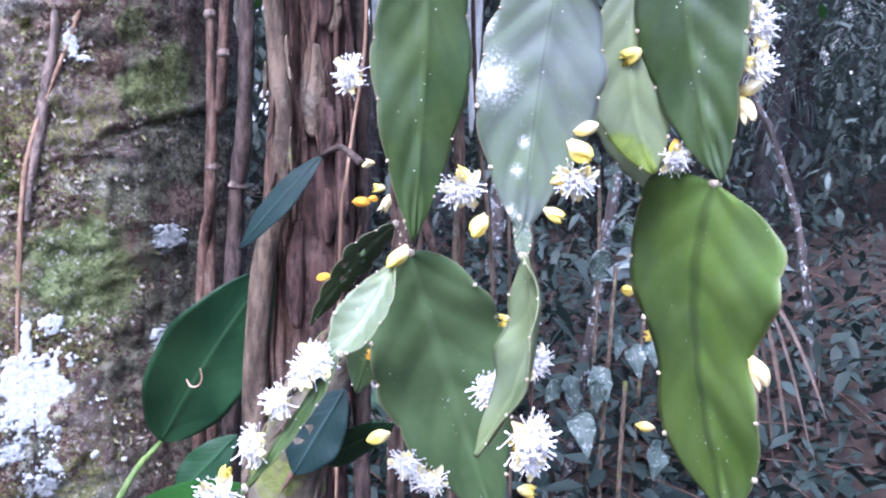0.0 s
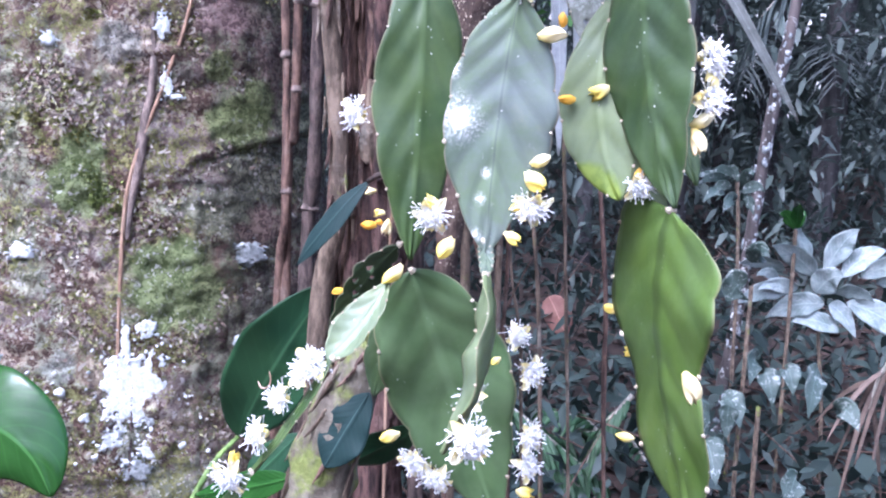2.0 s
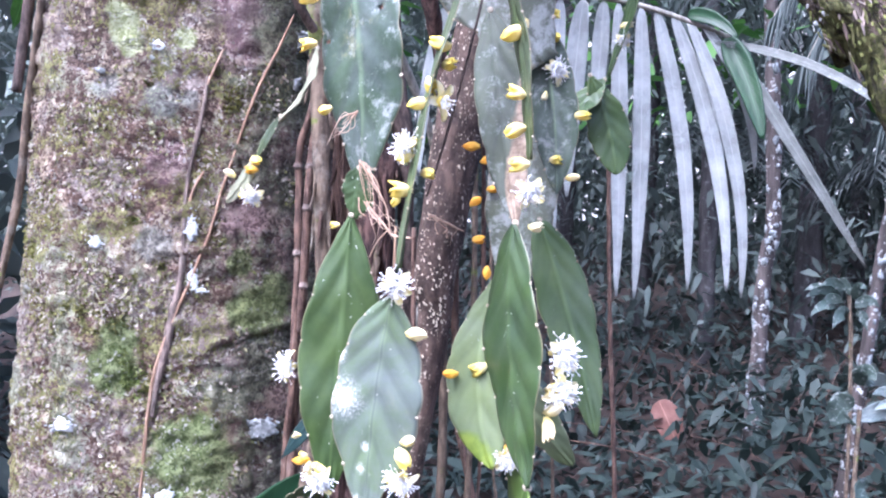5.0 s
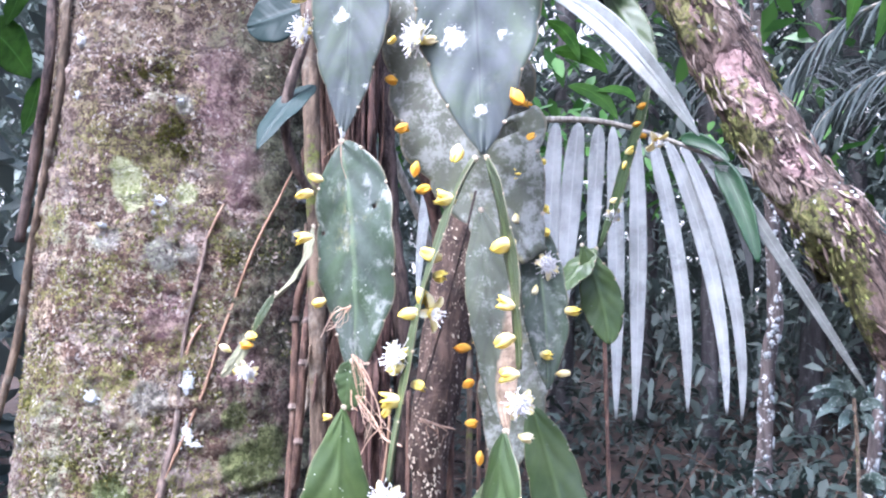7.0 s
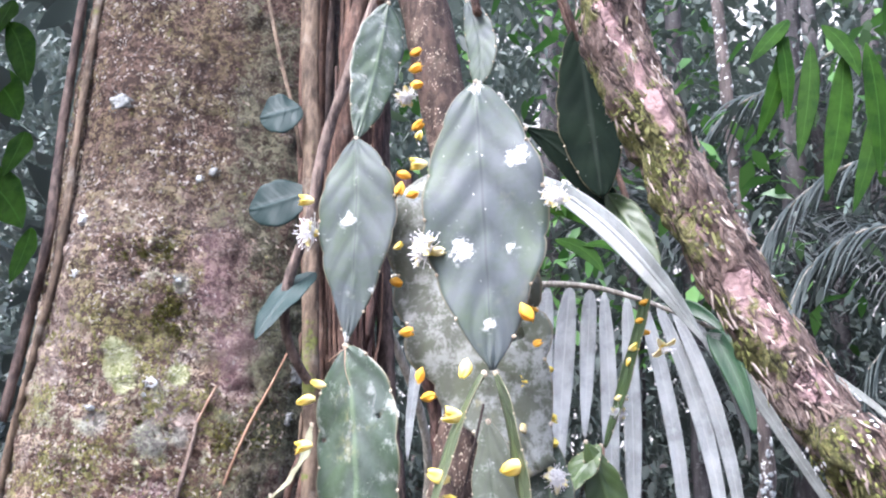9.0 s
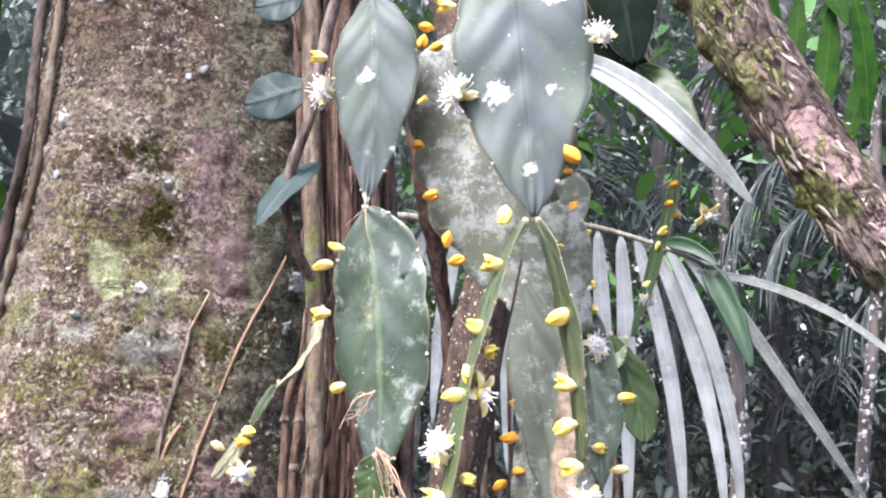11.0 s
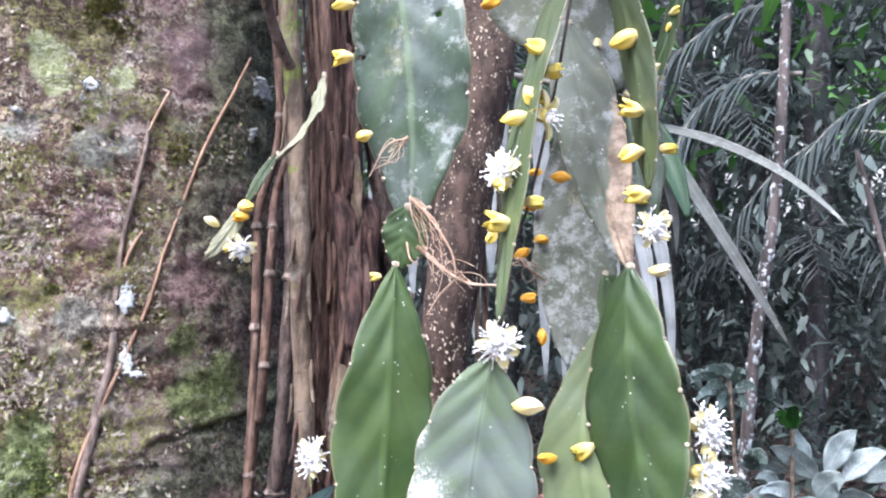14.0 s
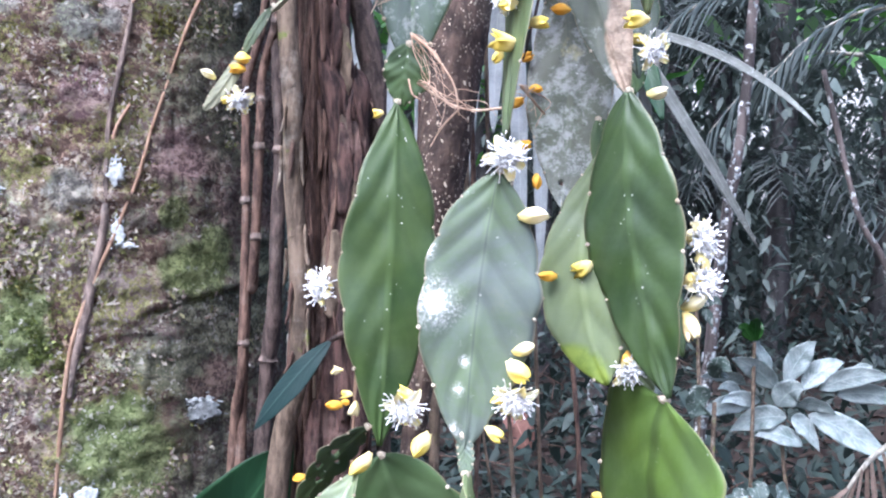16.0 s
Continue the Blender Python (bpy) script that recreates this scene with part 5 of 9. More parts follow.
def scatter(name, count, spot, mat, label, size=(0.06, 0.16), slim=0.38, droop=0.5, seed=1):
    """Many small bent leaves as one object; spot(rnd) gives a place for each, or None."""
    rnd = random.Random(seed)
    verts, faces = [], []
    for _ in range(count):
        p = spot(rnd)
        if p is None:
            continue
        s = rnd.uniform(*size)
        g = rnd.uniform(0, 6.283)
        d = V((math.cos(g), math.sin(g), rnd.uniform(-1.2, 0.5) * droop)).normalized()
        x = d.cross(V((rnd.uniform(-0.6, 0.6), rnd.uniform(-0.6, 0.6), 1.0))).normalized()
        n = x.cross(d)
        w = s * slim * 0.5 * rnd.uniform(0.7, 1.2)
        k = len(verts)
        sag = -s * rnd.uniform(0.02, 0.2)
        verts += [p, p + d * s * 0.35 - x * w + n * w * 0.3, p + d * s * 0.38 + V((0, 0, 0)), p + d * s * 0.35 + x * w + n * w * 0.3,
                  p + d * s * 0.72 - x * w * 0.7 + V((0, 0, sag * 0.5)), p + d * s * 0.74 + V((0, 0, sag * 0.6)), p + d * s * 0.72 + x * w * 0.7 + V((0, 0, sag * 0.5)), p + d * s + V((0, 0, sag))]
        faces += [(k, k + 1, k + 2), (k, k + 2, k + 3), (k + 1, k + 4, k + 5, k + 2), (k + 2, k + 5, k + 6, k + 3), (k + 4, k + 7, k + 5), (k + 5, k + 7, k + 6)]
    return whole(name, mesh_of(name, verts, faces, [mat]), label, "foliage", kind="stuff")


# ---- crusts and moss on the bark ----
for k, (g, z, wide, tall, mat) in enumerate((
        (-0.040, 1.3790, 0.0480, 0.0540, LICHEN_WHITE), (0.015, 1.4190, 0.0150, 0.0150, LICHEN_PALE), (-0.085, 1.4120, 0.0070, 0.0320, LICHEN_WHITE),
        (0.024, 1.3367, 0.0153, 0.0153, LICHEN_WHITE), (-0.138, 1.3451, 0.0200, 0.0140, LICHEN_PALE), (-0.039, 1.3226, 0.0200, 0.0140, LICHEN_GREY),
        (0.512, 1.4036, 0.0135, 0.0175, LICHEN_GREY), (0.550, 1.4680, 0.0220, 0.0165, LICHEN_GREY),
        (0.124, 1.6258, 0.0115, 0.0200, LICHEN_PALE), (0.140, 1.5853, 0.0095, 0.0190, LICHEN_PALE), (0.182, 1.5774, 0.0095, 0.0052, LICHEN_WHITE),
        (-0.100, 1.7664, 0.0105, 0.0098, LICHEN_PALE), (-0.139, 1.7567, 0.0041, 0.0035, LICHEN_WHITE), (0.718, 1.7791, 0.0165, 0.0170, LICHEN_GREY),
        (-0.442, 1.7465, 0.0049, 0.0041, LICHEN_PALE), (-0.423, 1.6127, 0.0100, 0.0115, LICHEN_PALE), (0.655, 1.7440, 0.0035, 0.0095, LICHEN_GREY),
        (-0.563, 1.4737, 0.0180, 0.0125, LICHEN_WHITE), (-0.721, 1.3995, 0.0120, 0.0160, LICHEN_PALE),
        (-0.544, 2.0062, 0.0175, 0.0150, LICHEN_GREY), (-0.686, 1.9005, 0.0055, 0.0105, LICHEN_WHITE), (0.040, 1.9393, 0.0055, 0.0065, LICHEN_PALE),
        (0.125, 1.9464, 0.0077, 0.0087, LICHEN_GREY), (-1.159, 1.4988, 0.0091, 0.0409, LICHEN_WHITE), (-0.020, 1.8500, 0.0060, 0.0058, LICHEN_PALE),
        (-0.662, 1.8540, 0.0050, 0.0075, LICHEN_PALE))):
    lichen(g, z, wide, tall, mat, seed=k + 1, grains=int(60 + 18000 * wide * wide * 10), square=5.0 if wide > 0.03 else 2.6)
crumbs(-0.035, 1.3440, 0.0480, 0.0340, 90, LICHEN_WHITE, 11)
crumbs(0.080, 1.3720, 0.0140, 0.0300, 8, LICHEN_WHITE, 12)
crumbs(-0.420, 1.3830, 0.0160, 0.0160, 10, LICHEN_WHITE, 13)
tufts("moss", [(0.026, 1.8153, 0.0253, 0.0337), (-0.186, 1.7296, 0.0223, 0.0384), (0.038, 1.7412, 0.0114, 0.0122), (0.332, 1.7213, 0.0152, 0.0260), (-0.023, 1.6120, 0.0098, 0.0137), (-0.042, 1.5957, 0.0117, 0.0117), (-0.202, 1.6311, 0.0314, 0.0196), (0.276, 1.6221, 0.0117, 0.0273), (-0.421, 1.7070, 0.0203, 0.0162), (-0.137, 1.8707, 0.0688, 0.0197), (-0.077, 1.8213, 0.0289, 0.0337), (-0.235, 1.8640, 0.0562, 0.0281), (-0.237, 1.6520, 0.0447, 0.0268), (-0.437, 1.5484, 0.0222, 0.0267), (0.038, 1.5639, 0.0156, 0.0156), (-0.278, 1.5848, 0.0235, 0.0235), (-0.482, 1.5508, 0.0511, 0.0341), (-0.819, 1.6111, 0.0481, 0.0612)], MOSS, "low olive moss on bark", each=620)
tufts("fresh_moss", [(-0.304, 1.5182, 0.0340, 0.0380), (-0.250, 1.5046, 0.0300, 0.0300), (-0.181, 1.6467, 0.0200, 0.0180), (-0.210, 1.6330, 0.0150, 0.0120), (-0.125, 1.5012, 0.0164, 0.0328)], MOSS_BRIGHT, "fresh green moss on bark")

# ---- the hanging cactus, strand by strand ----
strand("left", (-0.0106, 0.3639, 1.9737), "long strand of flat green cactus joints with yellow buds", True)
cladode("c14", "left", (-0.0051, 0.3638, 1.9725), (-0.0079, 0.3541, 1.9206), (-0.0108, 0.3409, 1.8720), 0.0306, -40, CL_WORN, peak=0.4)
cladode("c13", "left", (-0.0109, 0.3410, 1.8730), (-0.0048, 0.3347, 1.8189), (-0.0060, 0.3328, 1.7559), 0.0428, -5, CL_DUSTY_SHADED, "dusty grey-green joint, shade and sky sheen in its colour, with white lichen flecks", peak=0.42, full=0.9, quilt=0.0005)
cladode("c11", "left", (-0.0064, 0.3327, 1.7549), (0.0032, 0.3346, 1.6951), (0.0016, 0.3424, 1.6309), 0.0590, 22, CL_WORN, "worn joint with pale blotches and small holes", peak=0.42, full=0.8, holes=((0.84, 0.36, 0.018), (0.2, 0.31, 0.02)))
cladode("c12", "left", (0.0010, 0.3384, 1.6430), (-0.0005, 0.3412, 1.6308), (-0.0043, 0.3440, 1.6192), 0.0235, 20, CL_DARK, peak=0.45, full=0.6, stalk=0.3, quilt=0.0, notch=0.03)
cladode("c1", "left", (-0.0048, 0.3429, 1.6200), (-0.0079, 0.3392, 1.5495), (-0.0117, 0.3379, 1.4795), 0.0394, -20, CL_GREEN, peak=0.48, full=0.85, wave=0.05)
cladode("c6", "left", (-0.0134, 0.3486, 1.4745), (0.0012, 0.3645, 1.4207), (0.0232, 0.3695, 1.3530), 0.0603, -8, CL_MID, "broad green joint with a wavy edge", peak=0.42, full=0.75, wave=0.05)
cladode("c8", "left", (-0.0185, 0.3313, 1.4722), (-0.0286, 0.3177, 1.4525), (-0.0404, 0.3082, 1.4394), 0.0195, 28, CL_PALE, peak=0.55, cup=0.5, full=0.7)
cladode("c8b", "left", (-0.0191, 0.3482, 1.4861), (-0.0367, 0.3531, 1.4686), (-0.0554, 0.3575, 1.4435), 0.0173, -50, CL_DARK, "dark joint riddled with holes", peak=0.45, notch=0.2, holes=((0.55, 0.35, 0.07), (0.45, 0.6, 0.06), (0.7, 0.5, 0.05), (0.35, 0.42, 0.04)))
cladode("c9", "left", (-0.0369, 0.3047, 1.4415), (-0.0499, 0.3007, 1.4201), (-0.0699, 0.2989, 1.3938), 0.0095, 55, CL_GREEN, peak=0.45)
cladode("c9b", "left", (-0.0699, 0.2989, 1.3949), (-0.0795, 0.2981, 1.3822), (-0.0901, 0.2972, 1.3694), 0.0090, 40, CL_GREEN)
cladode("c10", "left", (-0.0197, 0.3653, 1.4674), (-0.0293, 0.3695, 1.4395), (-0.0378, 0.3736, 1.4106), 0.0213, 10, CL_DARK, peak=0.55)
strand("centre", (0.0651, 0.3177, 1.9253), "strand of dusty cactus joints, sky sheen in their colour, hanging from a narrow stem", True)
cladode("c16", "centre", (0.0570, 0.3247, 1.9390), (0.0669, 0.3200, 1.9065), (0.0645, 0.3184, 1.8832), 0.0170, 10, CL_DUSTY_SHADED, full=0.6)
cladode("c15", "centre", (0.0644, 0.3186, 1.8859), (0.0722, 0.3106, 1.8066), (0.0777, 0.3057, 1.7361), 0.0604, -5, CL_DUSTY_SHADED, "large dusty grey-green joint, shade and sky sheen in its colour, with white lichen spots", peak=0.43, full=0.8, wave=0.05, quilt=0.0009)
cladode("c17", "centre", (0.0739, 0.3056, 1.7347), (0.0548, 0.2968, 1.6799), (0.0430, 0.2895, 1.5920), 0.0250, 62, CL_STEM, "narrow joint seen on its edge", peak=0.5, full=0.5)
cladode("c2", "centre", (0.0406, 0.2887, 1.5815), (0.0327, 0.2931, 1.5390), (0.0268, 0.2954, 1.4845), 0.0427, 2, CL_GREY, "smooth grey-green joint with a white lichen ring", peak=0.5, full=0.78)
cladode("c2b", "centre", (0.0258, 0.2958, 1.4901), (0.0272, 0.2953, 1.4834), (0.0269, 0.2936, 1.4762), 0.0065, 10, CL_GREY, full=0.4, stalk=0.5, notch=0.2)
cladode("c7", "centre", (0.0269, 0.2937, 1.4773), (0.0289, 0.2853, 1.4454), (0.0108, 0.2901, 1.4088), 0.0310, 74, CL_PALE, "pale curled joint seen from its side", peak=0.45, cup=0.35, wave=0.05, full=0.7)
strand("right", (0.0771, 0.3081, 1.7360), "strand of joints, one dying brown at its tip")
cladode("c18", "right", (0.0789, 0.3068, 1.7349), (0.0909, 0.3049, 1.6908), (0.0941, 0.3100, 1.6405), 0.0202, 62, CL_STEM, "narrow joint seen on its edge", peak=0.5, full=0.5)
cladode("c20", "right", (0.0668, 0.3399, 1.7173), (0.0758, 0.3325, 1.6638), (0.0873, 0.3165, 1.6115), 0.0266, 10, CL_DEAD, "dying joint, grey above and brown at its tip", peak=0.42, full=0.8)
cladode("c4", "right", (0.0870, 0.3142, 1.6136), (0.0873, 0.3103, 1.5570), (0.0971, 0.3028, 1.5022), 0.0417, 42, CL_DARK, "dark green joint with a strong midrib", peak=0.45, full=0.8, quilt=0.0006)
cladode("c5", "right", (0.0957, 0.3064, 1.5017), (0.0939, 0.3161, 1.4479), (0.1039, 0.3127, 1.3811), 0.0848, 64, CL_BRIGHT, "fresh green joint with a waist and brown edge", peak=0.33, full=0.5, waist=0.36, waist_at=0.57, waist_wide=0.16, wave=0.025, notch=0.03)
strand("back", (0.0288, 0.3919, 1.8485), "crusted old joints hanging behind the others")
cladode("c19", "back", (0.0360, 0.3600, 1.8580), (0.0500, 0.3620, 1.7790), (0.0880, 0.3620, 1.6960), 0.0800, 0, CL_CRUST, "large old joint crusted with lichen", peak=0.4, full=0.55, stalk=0.2, wave=0.06, notch=0.12, holes=((0.14, 0.56, 0.06), (0.22, 0.62, 0.05)))
cladode("c19b", "back", (0.0721, 0.3701, 1.7991), (0.0746, 0.3677, 1.7643), (0.0861, 0.3645, 1.7184), 0.0236, -10, CL_CRUST, full=0.6)
cladode("c21", "back", (0.0652, 0.4190, 1.7107), (0.0677, 0.4053, 1.6367), (0.0627, 0.3952, 1.5794), 0.0400, 5, CL_CRUST, "old grey joint with a round hole", peak=0.5, holes=((0.55, 0.86, 0.03),))
cladode("c22", "back", (0.0847, 0.3707, 1.7195), (0.0929, 0.3674, 1.6726), (0.0956, 0.3620, 1.6308), 0.0255, 10, CL_WORN, peak=0.45)
cladode("c3", "back", (0.0785, 0.3314, 1.5957), (0.0691, 0.3245, 1.5498), (0.0773, 0.3189, 1.5054), 0.0320, 5, CL_TIPPED, "pale green joint, yellowish at its end", peak=0.6, full=0.7, wave=0.03)
cladode("c4b", "back", (0.0800, 0.3944, 1.6210), (0.0980, 0.3907, 1.5676), (0.1131, 0.3807, 1.5123), 0.0269, -10, CL_GREEN, peak=0.4, full=0.7)
cladode("c4c", "back", (0.0620, 0.3700, 1.5600), (0.0790, 0.3780, 1.5260), (0.1008, 0.3884, 1.4956), 0.0235, 12, CL_PALE, "narrow grey joint behind the pale one", peak=0.5, full=0.6)
cladode("c26", "back", (0.0893, 0.4933, 1.7206), (0.1008, 0.4971, 1.6875), (0.1061, 0.4949, 1.6568), 0.0265, -15, CL_GREEN, peak=0.55, full=0.6)
cladode("c26b", "back", (0.0976, 0.4993, 1.7188), (0.0860, 0.4921, 1.7035), (0.0777, 0.4787, 1.6878), 0.0218, 30, CL_GREEN, peak=0.5, full=0.6)
strand("thin", (0.1354, 0.4763, 1.8292), "thin strand with a row of buds", True)
cladode("c23", "thin", (0.1346, 0.4756, 1.8180), (0.1220, 0.4723, 1.7710), (0.1030, 0.4807, 1.7162), 0.0140, 50, CL_DARK, peak=0.5, full=0.4, stalk=0.2)
strand("small", (-0.0562, 0.4017, 1.7258), "small drooping joints with buds beside the trunk")
cladode("c25a", "small", (-0.0533, 0.3954, 1.7223), (-0.0597, 0.3936, 1.6975), (-0.0754, 0.3924, 1.6794), 0.0085, 40, CL_DRY, "withered pale joint with ragged edges", peak=0.4, notch=0.3, wave=0.12, twist=60)
cladode("c25b", "small", (-0.0747, 0.3926, 1.6823), (-0.0842, 0.3942, 1.6702), (-0.0918, 0.3944, 1.6564), 0.0070, 15, CL_STEM)
cladode("c25c", "small", (-0.0903, 0.3946, 1.6592), (-0.0996, 0.3936, 1.6439), (-0.1103, 0.3940, 1.6323), 0.0085, 0, CL_DRY, full=0.4)
strand("dark", (0.1030, 0.4194, 1.9605), "joints under the limb, coloured near-black for their shade", True)
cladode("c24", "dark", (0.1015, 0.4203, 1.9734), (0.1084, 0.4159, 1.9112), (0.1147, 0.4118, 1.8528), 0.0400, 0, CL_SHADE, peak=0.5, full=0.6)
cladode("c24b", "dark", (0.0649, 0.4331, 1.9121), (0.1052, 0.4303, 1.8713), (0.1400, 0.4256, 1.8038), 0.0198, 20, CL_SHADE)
cladode("c24c", "dark", (0.1146, 0.4297, 1.8626), (0.1316, 0.4152, 1.8304), (0.1451, 0.4004, 1.7949), 0.0216, 10, CL_GREEN)

# ---- buds and flowers on the joints ----
bloom(CLADODES["c1"], (-0.0321, 0.3400, 1.5438), 170, 1.15, 1.13, "f")
bloom(CLADODES["c1"], (-0.0264, 0.3367, 1.5098), 180, 0.35, 0.44, "c")
bloom(CLADODES["c1"], (-0.0225, 0.3367, 1.5000), 190, 0.35, 0.53, "y")
bloom(CLADODES["c1"], (-0.0210, 0.3368, 1.4973), 100, 0.35, 0.66, "c")
bloom(CLADODES["c1"], (-0.0101, 0.3411, 1.6150), 175, 0.35, 0.53, "y")
bloom(CLADODES["c2"], (0.0071, 0.2956, 1.5026), 100, 1.15, 1.08, "f")
bloom(CLADODES["c2"], (0.0103, 0.2934, 1.5028), 200, 0.35, 0.79, "y")
bloom(CLADODES["c2"], (0.0144, 0.2947, 1.4909), 125, 0.35, 1.10, "y")
bloom(CLADODES["c2"], (0.0442, 0.2930, 1.5188), -15, 0.35, 0.92, "c")
bloom(CLADODES["c2"], (0.0425, 0.2937, 1.5156), 50, 0.35, 1.14, "y")
bloom(CLADODES["c2"], (0.0452, 0.2955, 1.5055), 100, 1.15, 1.08, "f")
bloom(CLADODES["c2"], (0.0432, 0.2935, 1.5038), 170, 0.35, 0.79, "y")
bloom(CLADODES["c2"], (0.0344, 0.2942, 1.4929), 30, 0.35, 0.88, "y")
bloom(CLADODES["c2"], (0.0421, 0.2905, 1.5868), 60, 2.50, 1.08, "f")
bloom(CLADODES["c2"], (0.0471, 0.2898, 1.5650), -5, 0.35, 1.19, "c")
bloom(CLADODES["c3"], (0.0595, 0.3228, 1.5459), 175, 0.35, 0.76, "o")
bloom(CLADODES["c3"], (0.0726, 0.3234, 1.5505), 150, 0.35, 0.88, "y")
bloom(CLADODES["c3"], (0.0844, 0.3201, 1.5136), 80, 1.15, 0.97, "f")
bloom(CLADODES["c3"], (0.0851, 0.3189, 1.5177), 100, 0.35, 0.76, "o")
bloom(CLADODES["c4"], (0.1069, 0.3116, 1.5574), 0, 1.15, 1.24, "f")
bloom(CLADODES["c4"], (0.1039, 0.3092, 1.5578), -30, 0.35, 0.70, "c")
bloom(CLADODES["c4"], (0.1063, 0.3095, 1.5428), 10, 1.15, 1.19, "f")
bloom(CLADODES["c4"], (0.1031, 0.3075, 1.5427), -10, 0.35, 0.88, "y")
bloom(CLADODES["c4"], (0.1028, 0.3066, 1.5333), -20, 0.35, 1.06, "c")
bloom(CLADODES["c4"], (0.1035, 0.3057, 1.5317), 65, 0.35, 1.19, "c")
bloom(CLADODES["c17"], (0.0478, 0.2926, 1.6409), 175, 0.35, 0.88, "y")
bloom(CLADODES["c17"], (0.0664, 0.3020, 1.7144), 200, 0.35, 1.06, "y")
bloom(CLADODES["c17"], (0.0616, 0.2978, 1.6888), 185, 0.35, 1.10, "y")
bloom(CLADODES["c17"], (0.0523, 0.2952, 1.6748), 60, 0.35, 0.97, "y")
bloom(CLADODES["c17"], (0.0537, 0.2949, 1.6648), 165, 0.35, 1.14, "y")
bloom(CLADODES["c17"], (0.0471, 0.2948, 1.6443), 190, 1.15, 1.08, "f")
bloom(CLADODES["c17"], (0.0421, 0.2930, 1.6445), -10, 0.35, 0.88, "y")
bloom(CLADODES["c17"], (0.0475, 0.2918, 1.6263), 175, 0.35, 1.14, "y")
bloom(CLADODES["c17"], (0.0421, 0.2905, 1.6237), 120, 0.35, 0.62, "y")
bloom(CLADODES["c17"], (0.0586, 0.2957, 1.6804), 10, 0.35, 0.79, "y")
bloom(CLADODES["c17"], (0.0550, 0.2948, 1.6647), 10, 0.35, 1.08, "h")
bloom(CLADODES["c17"], (0.0511, 0.2920, 1.6331), -5, 0.35, 0.88, "y")
bloom(CLADODES["c18"], (0.0931, 0.3046, 1.6960), 160, 0.35, 1.23, "y")
bloom(CLADODES["c18"], (0.0932, 0.3062, 1.6676), 190, 0.35, 0.97, "y")
bloom(CLADODES["c18"], (0.0925, 0.3079, 1.6540), 170, 0.35, 1.06, "y")
bloom(CLADODES["c18"], (0.0942, 0.3090, 1.6383), 180, 0.35, 0.97, "y")
bloom(CLADODES["c18"], (0.0924, 0.3094, 1.6268), 20, 1.15, 0.97, "f")
bloom(CLADODES["c4"], (0.0935, 0.3131, 1.6119), 10, 0.35, 0.88, "c")
bloom(CLADODES["c11"], (-0.0211, 0.3328, 1.7281), 185, 0.35, 1.01, "y")
bloom(CLADODES["c11"], (-0.0213, 0.3335, 1.7056), 180, 0.35, 0.97, "y")
bloom(CLADODES["c11"], (-0.0136, 0.3363, 1.6736), 150, 0.35, 0.79, "y")
bloom(CLADODES["c13"], (-0.0314, 0.3357, 1.8361), 185, 0.35, 0.88, "y")
bloom(CLADODES["c13"], (-0.0274, 0.3359, 1.8174), 170, 1.15, 1.19, "f")
bloom(CLADODES["c13"], (0.0179, 0.3327, 1.8047), -5, 0.35, 0.62, "y")
bloom(CLADODES["c13"], (-0.0145, 0.3303, 1.7344), 185, 0.35, 0.84, "y")
bloom(CLADODES["c15"], (0.0475, 0.3112, 1.7938), 200, 1.15, 1.30, "f")
bloom(CLADODES["c15"], (0.0462, 0.3088, 1.7931), -10, 0.35, 0.88, "c")
bloom(CLADODES["c15"], (0.1031, 0.3122, 1.8151), -20, 1.15, 0.97, "f")
bloom(CLADODES["c15"], (0.1013, 0.3101, 1.8143), 10, 0.35, 0.62, "y")
bloom(CLADODES["c15"], (0.0908, 0.3069, 1.7654), 60, 0.35, 1.14, "o")
bloom(CLADODES["c15"], (0.0658, 0.3052, 1.7407), 80, 0.35, 1.19, "y")
bloom(CLADODES["c15"], (0.0413, 0.3131, 1.8412), 170, 0.35, 0.97, "y")
bloom(CLADODES["c14"], (0.0140, 0.3556, 1.9301), 0, 0.35, 0.85, "o")
bloom(CLADODES["c14"], (0.0146, 0.3536, 1.9183), 0, 0.35, 0.95, "o")
bloom(CLADODES["c14"], (0.0170, 0.3508, 1.9069), 10, 0.35, 0.95, "o")
bloom(CLADODES["c14"], (0.0142, 0.3494, 1.9000), 60, 1.15, 0.86, "f")
bloom(CLADODES["c14"], (0.0218, 0.3427, 1.8755), -20, 0.35, 0.85, "o")
bloom(CLADODES["c14"], (0.0274, 0.3404, 1.8729), 90, 0.35, 0.62, "y")
bloom(CLADODES["c14"], (0.0235, 0.3381, 1.8455), 200, 0.35, 0.85, "o")
bloom(CLADODES["c14"], (0.0186, 0.3377, 1.8427), 90, 0.35, 0.95, "o")
bloom(CLADODES["c14"], (0.0222, 0.3373, 1.8349), 0, 0.35, 0.85, "o")
bloom(CLADODES["c19"], (0.0077, 0.3563, 1.7944), 20, 0.35, 0.95, "o")
bloom(CLADODES["c11"], (0.0179, 0.3323, 1.7363), 100, 0.35, 0.88, "y")
bloom(CLADODES["c19"], (0.0301, 0.3472, 1.7448), 95, 0.35, 0.95, "o")
bloom(CLADODES["c19"], (0.0310, 0.3460, 1.7294), -10, 0.35, 0.95, "o")
bloom(CLADODES["c19"], (0.0162, 0.3514, 1.7643), 0, 0.35, 0.95, "o")
bloom(CLADODES["c20"], (0.0665, 0.3274, 1.6498), 180, 0.35, 0.85, "o")
bloom(CLADODES["c19b"], (0.0812, 0.3665, 1.7566), -20, 0.35, 1.04, "o")
